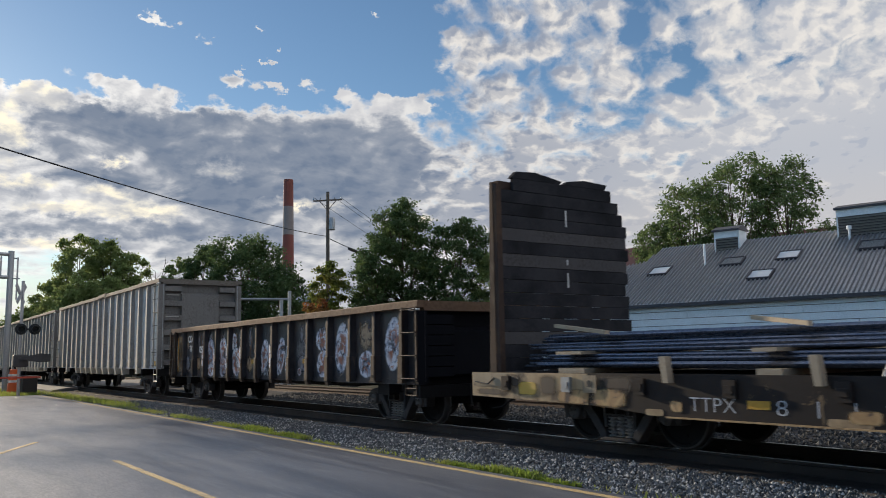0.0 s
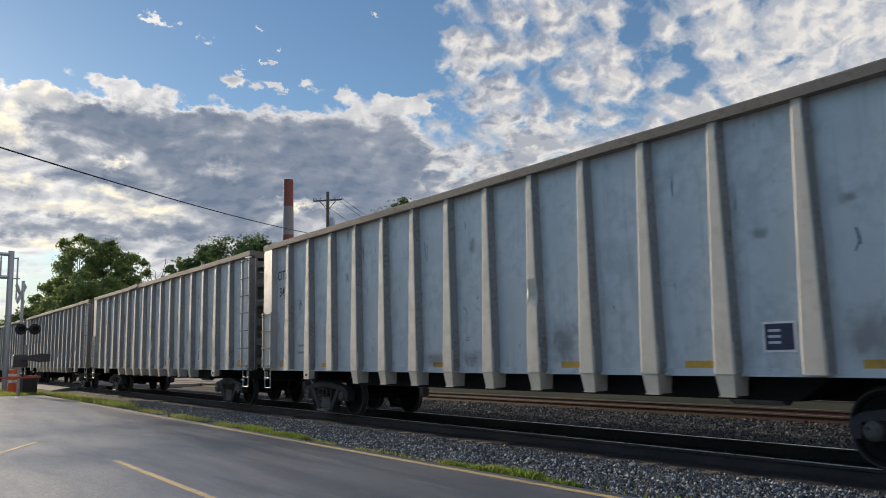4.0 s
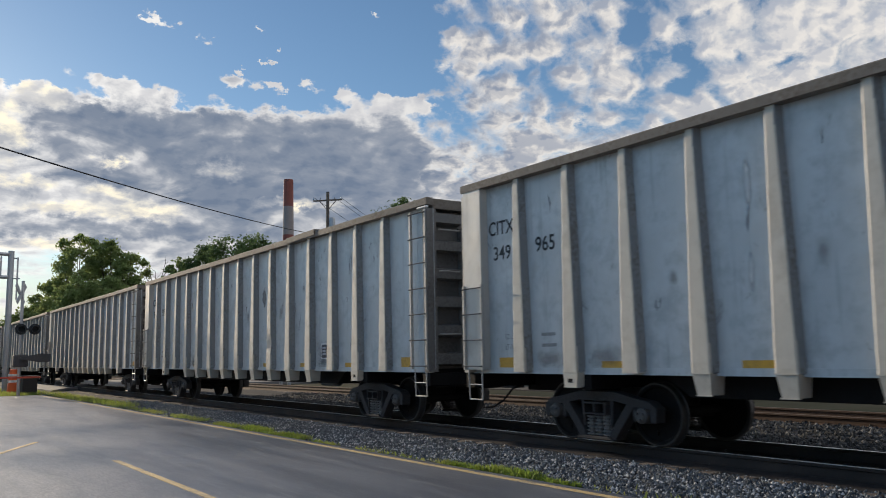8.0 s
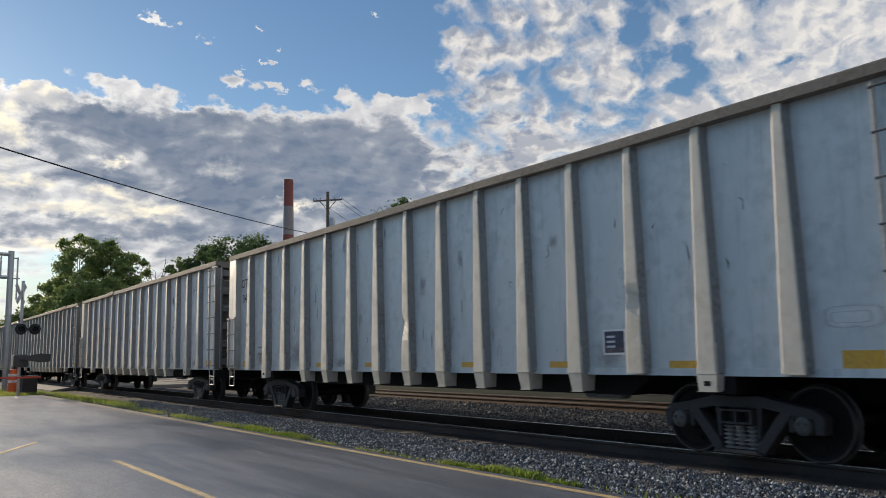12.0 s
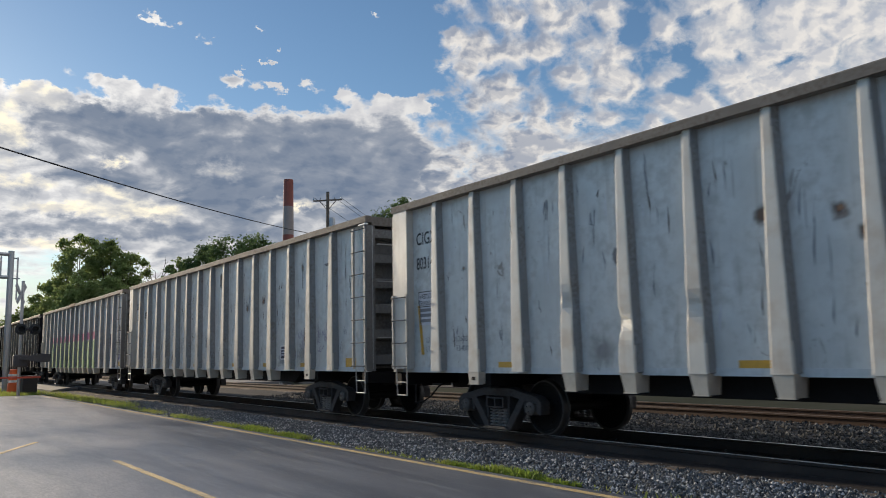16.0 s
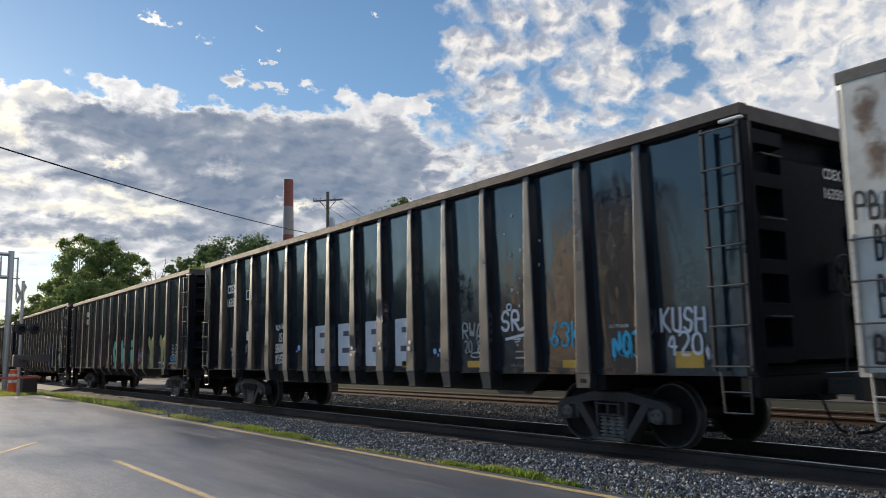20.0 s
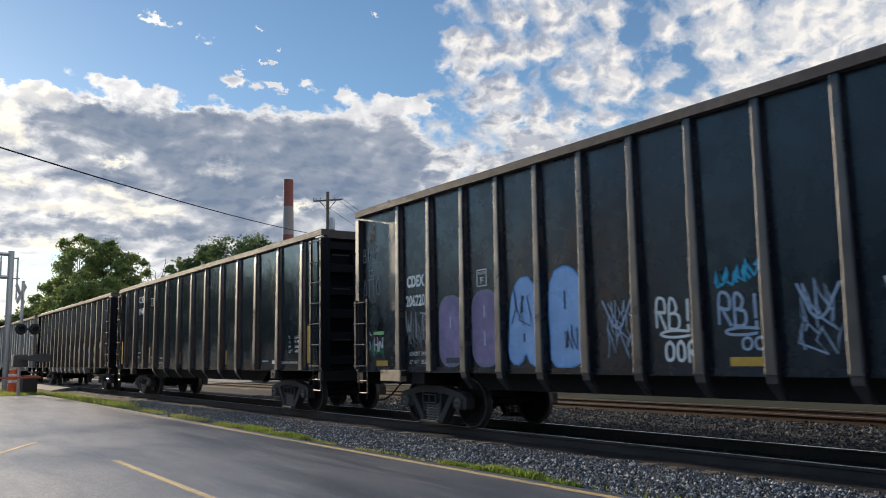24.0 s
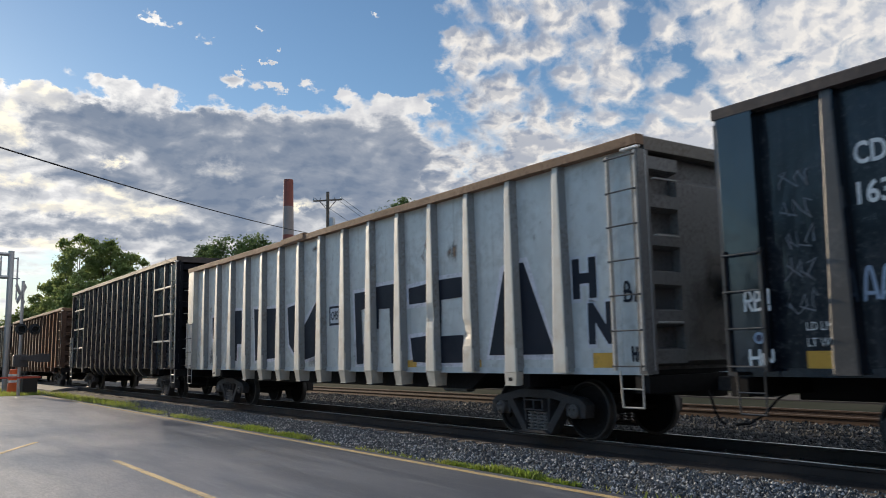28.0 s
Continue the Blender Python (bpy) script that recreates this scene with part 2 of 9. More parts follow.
def soft_paint(name, stops, inner=0.55, outer=1.0, wobble=0.8, scale=2.6, grain=3.0, most=1.0, rough=0.55, power=2.0, core=None):
    """Paint or stain that thins out towards an uneven edge; stops are colours from its hollows to its heights."""
    m = bpy.data.materials.new(name)
    m.use_nodes = True
    k = Net(m.node_tree)
    tc = k.node("ShaderNodeTexCoord")
    gx, _, gz = k.xyz(tc.outputs["Generated"])
    rnd = k.node("ShaderNodeObjectInfo").outputs["Random"]
    co = k.scaled(tc.outputs["Object"], (1.0, 1.0, 1.0), k.vec(k.m("MULTIPLY", rnd, 53.0), 0.0, k.m("MULTIPLY", rnd, 29.0)))
    u, v = k.m("MULTIPLY_ADD", gx, 2.0, -1.0), k.m("MULTIPLY_ADD", gz, 2.0, -1.0)
    r = k.m("POWER", k.m("ADD", k.m("POWER", k.m("ABSOLUTE", u), power), k.m("POWER", k.m("ABSOLUTE", v), power)), 1.0 / power)
    r = k.m("ADD", r, k.m("MULTIPLY", k.m("SUBTRACT", k.noise(co, scale, 5.0, 0.6, 0.4), 0.5), wobble))
    n = k.noise(co, grain, 4.0, 0.55, 1.2)
    col = stops[0]
    for i, c in enumerate(stops[1:]):
        lo = 0.36 + 0.30 * i / max(1, len(stops) - 1)
        col = k.mix(k.step(n, lo, lo + 0.09), col, c)
    if core:
        col = k.mix(k.m("MULTIPLY", k.step(r, 0.80, 0.40), k.step(k.noise(co, 5.0, 3.0, 0.5, 0.8), 0.47, 0.56)), col, core)
    bs, tr, mx = (k.t.nodes.new(q) for q in ("ShaderNodeBsdfPrincipled", "ShaderNodeBsdfTransparent", "ShaderNodeMixShader"))
    if isinstance(col, tuple):
        col = (*col, 1.0)
    k.put(bs, "Base Color", col)
    k.put(bs, "Roughness", rough)
    k.put(mx, "i0", k.m("MULTIPLY", k.step(r, outer, inner), most))
    k.t.links.new(tr.outputs[0], mx.inputs[1])
    k.t.links.new(bs.outputs[0], mx.inputs[2])
    out = k.t.nodes.new("ShaderNodeOutputMaterial")
    k.t.links.new(mx.outputs[0], out.inputs[0])
    return m


MAT = {}
MAT["grey_panel"] = surface("grey_blue_paint", (0.465, 0.51, 0.525), 0.42, dirt=(0.22, 0.25, 0.265), dirt_amount=0.45, bump=0.02, streaks=0.45, fine=5.0, grain=0.05, spots=(0.13, 0.12, 0.12), spot_amount=0.5, warp=0.012, vary=0.08)
MAT["grey_worn"] = surface("scuffed_grey_blue_paint", (0.50, 0.535, 0.53), 0.45, dirt=(0.25, 0.25, 0.235), dirt_amount=0.5, bump=0.03, fine=6.0, grain=0.05, streaks=0.5, spots=(0.11, 0.085, 0.07), spot_amount=0.75, warp=0.02, vary=0.12)
MAT["rust_streak_post"] = surface("rust_stained_cream_post", (0.54, 0.54, 0.495), 0.5, dirt=(0.34, 0.25, 0.165), dirt_amount=0.45, streaks=0.4, scale=0.8, fine=3.0, grain=0.05, bump=0.02, vary=0.08)
MAT["grey_post"] = surface("grey_cream_paint", (0.52, 0.49, 0.42), 0.65, bump=0.03, fine=6.0, grain=0.05, dirt=(0.30, 0.26, 0.20), dirt_amount=0.4, streaks=0.15, vary=0.07)
MAT["grey_chord"] = surface("worn_grey_rim", (0.17, 0.155, 0.135), 0.75, spec=0.25, dirt=(0.10, 0.08, 0.06), dirt_amount=0.7, scale=2.0)
MAT["grey_end"] = surface("grey_end_paint", (0.19, 0.188, 0.182), 0.65, spec=0.25, dirt=(0.09, 0.082, 0.075), dirt_amount=0.7, streaks=0.4)
MAT["black_panel"] = surface("glossy_black_paint", (0.007, 0.013, 0.021), 0.12, dirt=(0.025, 0.031, 0.038), dirt_amount=0.25, warp=0.028, streaks=0.08, bump=0.02, vary=0.15, spec=0.64, spots=(0.09, 0.10, 0.11), spot_amount=0.10)
MAT["black_post"] = surface("black_post_paint", (0.030, 0.031, 0.034), 0.34, spec=0.5, dirt=(0.060, 0.058, 0.056), dirt_amount=0.35, scale=0.7, fine=2.2, grain=0.05, bump=0.02, streaks=0.15, vary=0.12)
MAT["black_chord"] = surface("dusty_black_rim", (0.050, 0.043, 0.043), 0.65, spec=0.3, dirt=(0.10, 0.08, 0.07), dirt_amount=0.7, scale=3.0, fine=14.0, bump=0.4)
MAT["black_dull"] = surface("dull_black_paint", (0.007, 0.011, 0.018), 0.26, spec=0.38, dirt=(0.022, 0.025, 0.029), dirt_amount=0.3, streaks=0.15, warp=0.02, bump=0.01, grain=0.0, fine=2.5)
MAT["black_end"] = surface("flat_black_end_paint", (0.009, 0.010, 0.014), 0.6, dirt=(0.013, 0.014, 0.018), dirt_amount=0.4, spec=0.05)
# these two edge colours carry the sun's highlight along the posts' -x side
MAT["sunlit_edge"] = surface("painted_sunlit_edge", (0.30, 0.285, 0.265), 0.42, dirt=(0.13, 0.125, 0.12), dirt_amount=0.6, scale=0.6, fine=1.6, grain=0.05)
MAT["pale_sunlit_edge"] = surface("cream_sunlit_edge", (0.66, 0.63, 0.56), 0.5, dirt=(0.40, 0.33, 0.25), dirt_amount=0.7, scale=1.6)
MAT["brown_panel"] = surface("rust_brown_paint", (0.075, 0.038, 0.022), 0.65, dirt=(0.028, 0.02, 0.016), dirt_amount=0.8, streaks=0.4, spots=(0.30, 0.12, 0.04), spot_amount=0.6)
MAT["brown_post"] = surface("rust_brown_post", (0.12, 0.06, 0.035), 0.7, dirt=(0.08, 0.04, 0.02), dirt_amount=0.5)
MAT["rust_black"] = surface("rusted_black_paint", (0.020, 0.022, 0.028), 0.40, spec=0.4, dirt=(0.075, 0.062, 0.058), dirt_amount=0.55, scale=0.9, fine=4.0, streaks=0.45, spots=(0.16, 0.10, 0.07), spot_amount=0.45, warp=0.02)
MAT["rust_post"] = surface("dark_rusty_post", (0.050, 0.036, 0.030), 0.65, spec=0.2, dirt=(0.13, 0.08, 0.05), dirt_amount=0.4)
MAT["rust_rim"] = surface("rusty_rim", (0.20, 0.12, 0.07), 0.8, dirt=(0.10, 0.06, 0.04), dirt_amount=0.7, scale=3.0)
MAT["iron"] = surface("grimy_cast_iron", (0.055, 0.053, 0.054), 0.6, 0.0, spec=0.12, dirt=(0.022, 0.020, 0.020), dirt_amount=0.5, fine=30.0, bump=0.3)
MAT["cap_iron"] = surface("dusty_bearing_iron", (0.10, 0.097, 0.095), 0.55, spec=0.2, dirt=(0.06, 0.055, 0.05), dirt_amount=0.5, fine=14.0)
MAT["spring"] = surface("grey_spring_steel", (0.18, 0.177, 0.175), 0.5, 0.0, spec=0.3, dirt=(0.08, 0.07, 0.06), dirt_amount=0.5)
MAT["wheel"] = surface("brown_wheel_steel", (0.015, 0.0145, 0.015), 0.65, 0.0, spec=0.08, dirt=(0.015, 0.013, 0.012), dirt_amount=0.5)
MAT["tread"] = surface("polished_steel", (0.70, 0.70, 0.71), 0.4, 0.6)
MAT["rung_dark"] = surface("grimy_handrail", (0.09, 0.09, 0.09), 0.75, spec=0.2, dirt=(0.25, 0.23, 0.2), dirt_amount=0.3)
MAT["tan_end"] = surface("stained_cream_end_paint", (0.54, 0.53, 0.485), 0.45, dirt=(0.34, 0.31, 0.26), dirt_amount=0.6, streaks=0.5, scale=0.8, fine=2.5, grain=0.05, bump=0.02, vary=0.12, warp=0.02)
MAT["galv"] = surface("galvanised_steel", (0.36, 0.38, 0.40), 0.4, 0.5, dirt=(0.22, 0.22, 0.22), dirt_amount=0.4)
MAT["rung"] = surface("light_grey_handrail", (0.45, 0.44, 0.41), 0.5, dirt=(0.2, 0.18, 0.15), dirt_amount=0.4)
# darker grey holding the shade of the posts' +x flanks; also stencil ink
MAT["flank_shade_grey"] = surface("grey_paint_with_flank_shade", (0.24, 0.26, 0.27), 0.6, dirt=(0.13, 0.115, 0.10), dirt_amount=0.7, streaks=0.3)
MAT["rim_steel"] = surface("worn_wheel_rim", (0.05, 0.048, 0.046), 0.5, 0.2, dirt=(0.035, 0.032, 0.03), dirt_amount=0.4)
MAT["yellow"] = surface("yellow_reflective_tape", (0.55, 0.31, 0.035), 0.4, dirt=(0.25, 0.16, 0.05), dirt_amount=0.5)
MAT["white"] = surface("white_stencil_paint", (0.72, 0.72, 0.70), 0.5, dirt=(0.35, 0.35, 0.34), dirt_amount=0.4)
MAT["black_ink"] = surface("black_stencil_paint", (0.025, 0.03, 0.035), 0.55, spec=0.2, dirt=(0.1, 0.1, 0.1), dirt_amount=0.3)
MAT["red"] = plain("red_paint", (0.45, 0.06, 0.03), 0.5)
MAT["orange"] = plain("orange_plastic", (0.75, 0.13, 0.03), 0.45)


# ---- mesh helpers ----
def box(bm, x0, x1, y0, y1, z0, z1):
    v = [bm.verts.new((x, y, z)) for x in (x0, x1) for y in (y0, y1) for z in (z0, z1)]
    for f in ((0, 1, 3, 2), (4, 6, 7, 5), (0, 4, 5, 1), (2, 3, 7, 6), (0, 2, 6, 4), (1, 5, 7, 3)):
        bm.faces.new([v[i] for i in f])
    return v


def loft(bm, rings, caps=True):
    """Skin over rings of equal length, each a list of points."""
    vs = [[bm.verts.new(p) for p in r] for r in rings]
    n = len(rings[0])
    for a, b in zip(vs, vs[1:]):
        for i in range(n):
            bm.faces.new((a[i], a[(i + 1) % n], b[(i + 1) % n], b[i]))
    if caps:
        bm.faces.new(vs[0][::-1])
        bm.faces.new(vs[-1])
    return vs


def prism(bm, pts, y0, y1):
    """A polygon in x and z, drawn out from y0 to y1."""
    loft(bm, [[(x, y0, z) for x, z in pts], [(x, y1, z) for x, z in pts]])


def rod(bm, a, b, r, n=8, r2=None):
    a, b = Vector(a), Vector(b)
    q = (b - a).to_track_quat("Z", "Y")
    ring = [Vector((math.cos(i * math.tau / n), math.sin(i * math.tau / n), 0)) for i in range(n)]
    loft(bm, [[a + q @ (p * r) for p in ring], [b + q @ (p * (r if r2 is None else r2)) for p in ring]])


def lathe(bm, profile, centre, axis="Y", n=24):
    """Turns (along, radius) pairs round an axis through centre."""
    c = Vector(centre)
    rings = []
    for s, r in profile:
        ring = []
        for i in range(n):
            u, v = r * math.cos(i * math.tau / n), r * math.sin(i * math.tau / n)
            ring.append(c + (Vector((u, s, v)) if axis == "Y" else Vector((u, v, s)) if axis == "Z" else Vector((s, u, v))))
        rings.append(ring)
    loft(bm, rings)


def mesh_of(name, bm, material, smooth=False, bevel=0.0):
    if bevel:
        bmesh.ops.bevel(bm, geom=bm.edges[:], offset=bevel, segments=1, affect="EDGES", profile=0.5)
    bmesh.ops.recalc_face_normals(bm, faces=bm.faces)
    me = bpy.data.meshes.new(name)
    bm.to_mesh(me)
    bm.free()
    me.materials.append(material)
    if smooth:
        me.polygons.foreach_set("use_smooth", [True] * len(me.polygons))
        me.set_sharp_from_angle(angle=radians(35))
    return me


def part(name, bm, material, parent, label="", smooth=False, bevel=0.0, at=None):
    """Links a bmesh (or a mesh that is already built) as one mesh object under a thing or under a part."""
    me = bm if isinstance(bm, bpy.types.Mesh) else mesh_of(name, bm, material, smooth, bevel)
    ob = new(name, me)
    ob.parent = parent
    if at is not None:
        ob.location = at
    return tagged(ob, label)


def solo(name, bm, material, label, category, kind="", group="", smooth=False, bevel=0.0):
    me = bm if isinstance(bm, bpy.types.Mesh) else mesh_of(name, bm, material, smooth, bevel)
    return tagged(new(name, me), label, category, group, kind)


def empty(name, m, label, category, group="", kind=""):
    ob = new(name)
    ob.matrix_basis = m
    return tagged(ob, label, category, group, kind)


def cloud_mesh(name, verts, faces, material, smooth=False):
    me = bpy.data.meshes.new(name)
    me.from_pydata(verts, [], faces)
    me.materials.append(material)
    if smooth:
        me.polygons.foreach_set("use_smooth", [True] * len(me.polygons))
    me.update()
    return me


def repaint(ob, material):
    """Another paint on one object that shares its mesh."""
    ob.material_slots[0].link = "OBJECT"
    ob.material_slots[0].material = material


# ---- railway trucks ----
WHEEL_R = 0.457
AXLE = 0.889


def coil(bm, x, y, z0, z1, r):
    turns, prof = 6, []
    for i in range(turns):
        a = z0 + (z1 - z0) * i / turns
        h = (z1 - z0) / turns
        prof += [(a + 0.04 * h, r * 0.55), (a + 0.16 * h, r), (a + 0.54 * h, r), (a + 0.68 * h, r * 0.55)]
    lathe(bm, prof, (x, y, 0), "Z", 10)


def truck_meshes():
    out = {}
    bm = bmesh.new()
    box(bm, -0.21, 0.21, -1.02, 1.02, 0.46, 0.64)
    box(bm, -0.28, 0.28, -0.30, 0.30, 0.60, 0.80)
    box(bm, -0.55, 0.55, -0.05, 0.05, 0.30, 0.42)
    for s in (-1, 1):                    # bolster ends with their two cast pockets
        for z0, z1 in ((0.44, 0.465), (0.595, 0.62)):
            box(bm, -0.235, 0.235, min(s * 1.03, s * 1.19), max(s * 1.03, s * 1.19), z0, z1)
        for x in (-0.22, 0.0, 0.22):
            box(bm, x - 0.016, x + 0.016, min(s * 1.03, s * 1.185), max(s * 1.03, s * 1.185), 0.466, 0.594)
    out["bolster"] = mesh_of("truck", bm, MAT["iron"])
    bm = bmesh.new()
    # arched top member with the pedestal jaws over the bearings
    prism(bm, [(-1.13, 0.36), (-1.15, 0.56), (-1.02, 0.655), (-0.72, 0.70), (-0.34, 0.785), (0.34, 0.785), (0.72, 0.70), (1.02, 0.655), (1.15, 0.56), (1.13, 0.36),
               (1.03, 0.36), (1.03, 0.555), (0.76, 0.575), (0.36, 0.645), (-0.36, 0.645), (-0.76, 0.575), (-1.03, 0.555), (-1.03, 0.36)], -0.10, 0.10)
    for s in (-1, 1):
        # slanting lower member, inner column and pedestal leg
        prism(bm, [(s * 0.76, 0.60), (s * 0.60, 0.62), (s * 0.265, 0.20), (s * 0.24, 0.08), (s * 0.34, 0.07)], -0.10, 0.10)
        prism(bm, [(s * 0.335, 0.66), (s * 0.262, 0.66), (s * 0.255, 0.26), (s * 0.30, 0.26)], -0.09, 0.09)
        prism(bm, [(s * 0.76, 0.60), (s * 0.67, 0.60), (s * 0.69, 0.37), (s * 0.75, 0.37)], -0.08, 0.08)
        box(bm, s * 0.889 - 0.13, s * 0.889 + 0.13, -0.085, 0.085, 0.535, 0.565)
    prism(bm, [(-0.36, 0.075), (0.36, 0.075), (0.27, 0.125), (-0.27, 0.125)], -0.17, 0.14)
    out["frame"] = mesh_of("side_frame", bm, MAT["iron"], bevel=0.010)
    bm = bmesh.new()
    coil(bm, 0.0, 0.0, 0.125, 0.44, 0.078)
    out["spring"] = mesh_of("coil_spring", bm, MAT["spring"], smooth=True)
    bm = bmesh.new()
    lathe(bm, [(-0.10, 0.02), (-0.10, 0.075), (-0.075, 0.11), (0.06, 0.115), (0.10, 0.12)], (0, 0, 0), "Y", 14)
    for i in range(3):
        a = i * math.tau / 3 + 0.5
        rod(bm, (0.055 * math.cos(a), -0.125, 0.055 * math.sin(a)), (0.055 * math.cos(a), -0.09, 0.055 * math.sin(a)), 0.02, 6)
    out["cap"] = mesh_of("bearing_cap", bm, MAT["cap_iron"], smooth=True)
    bm = bmesh.new()
    for s in (-1, 1):
        prof = [(0.685, 0.10), (0.685, 0.43), (0.690, 0.478), (0.715, 0.484), (0.722, 0.462), (0.812, 0.455), (0.820, 0.447), (0.822, 0.425),
                (0.815, 0.385), (0.78, 0.37), (0.765, 0.20), (0.80, 0.13), (0.83, 0.11)]
        lathe(bm, [(s * a, r) for a, r in prof], (0, 0, 0), "Y", 36)
    rod(bm, (0, -0.95, 0), (0, 0.95, 0), 0.085, 12)
    for s in (-1, 1):          # cast marks on the plate, which show the turning
        for i in range(4):
            a = i * math.tau / 4
            box(bm, 0.27 * math.cos(a) - 0.03, 0.27 * math.cos(a) + 0.03, s * 0.78 - 0.012, s * 0.78 + 0.012, 0.27 * math.sin(a) - 0.02, 0.27 * math.sin(a) + 0.02)
    out["wheelset"] = mesh_of("wheelset", bm, MAT["wheel"], smooth=True)
    out["wheelset"].materials.append(MAT["rim_steel"])
    for poly in out["wheelset"].polygons:      # rims polished by the rails
        if math.hypot(poly.center.x, poly.center.z) > (0.43 if abs(poly.center.y) > 0.80 else 0.446):
            poly.material_index = 1
    return out


TRUCK = truck_meshes()


def add_truck(parent, x):
    t = part("truck", TRUCK["bolster"], None, parent, at=(x, 0, 0))
    for s in (-1, 1):
        part("side_frame", TRUCK["frame"], None, t, "cast iron truck side frame", at=(0, s * 1.03, 0))
        for x2 in (-0.165, 0.0, 0.165):
            part("coil_spring", TRUCK["spring"], None, t, at=(x2, s * 1.06, 0))
    for ax in (-AXLE, AXLE):
        part("wheelset", TRUCK["wheelset"], None, t, "pair of steel wheels on an axle", at=(ax, 0, WHEEL_R))
        for s in (-1, 1):
            c = part("bearing_cap", TRUCK["cap"], None, t, at=(ax, s * 1.08, WHEEL_R))
            c.rotation_euler = (0, 0, 0 if s < 0 else math.pi)
    return t


def add_coupler(parent, x, way):
    bm = bmesh.new()
    box(bm, min(x, x + way * 0.5), max(x, x + way * 0.5), -0.09, 0.09, 0.78, 0.98)
    prism(bm, [(x + way * 0.42, 0.72), (x + way * 0.66, 0.72), (x + way * 0.70, 0.88), (x + way * 0.66, 1.04), (x + way * 0.42, 1.04)], -0.18, 0.10)
    part("coupler", bm, MAT["iron"], parent, bevel=0.015)
    bm = bmesh.new()
    pts = [Vector((x + way * a, -0.32 - 0.1 * i, b)) for i, (a, b) in enumerate(((0.05, 0.80), (0.16, 0.72), (0.30, 0.52), (0.46, 0.40), (0.60, 0.38)))]
    for p, q in zip(pts, pts[1:]):
        rod(bm, p, q, 0.019, 6)
    part("air_hose", bm, MAT["wheel"], parent, smooth=True)


# ---- open freight wagons ----
def ladder(parent, xa, xb, z0, z1, rungs, y, material, step_z=0.60, name="ladder"):
    bm = bmesh.new()
    for x in (xa, xb):
        box(bm, x - 0.02, x + 0.02, y - 0.02, y + 0.04, z0, z1)
    lad = part(name, bm, material, parent)
    for i in range(rungs):
        z = z0 + 0.06 + (z1 - z0 - 0.12) * i / (rungs - 1)
        b2 = bmesh.new()
        rod(b2, (xa, y - 0.05, z), (xb, y - 0.05, z), 0.012, 6)
        rod(b2, (xa, y - 0.05, z), (xa, y, z), 0.016, 6)
        rod(b2, (xb, y - 0.05, z), (xb, y, z), 0.016, 6)
        part("rung", b2, MAT["rung_dark"] if material in (MAT["rung"], MAT["black_post"]) else material, lad)
    b3 = bmesh.new()
    w = (xb - xa) * 0.12
    pts = [(xa + w, y + 0.03, z0), (xa + w + 0.03, y + 0.03, step_z), (xb - w, y + 0.03, step_z), (xb - w, y + 0.03, z0)]
    for p, q in zip(pts, pts[1:]):
        rod(b3, p, q, 0.013, 6)
    rod(b3, (xa + w, y + 0.03, (z0 + step_z) / 2), (xb - w, y + 0.03, (z0 + step_z) / 2), 0.012, 6)
    part("stirrup_step", b3, material, lad)
    return lad


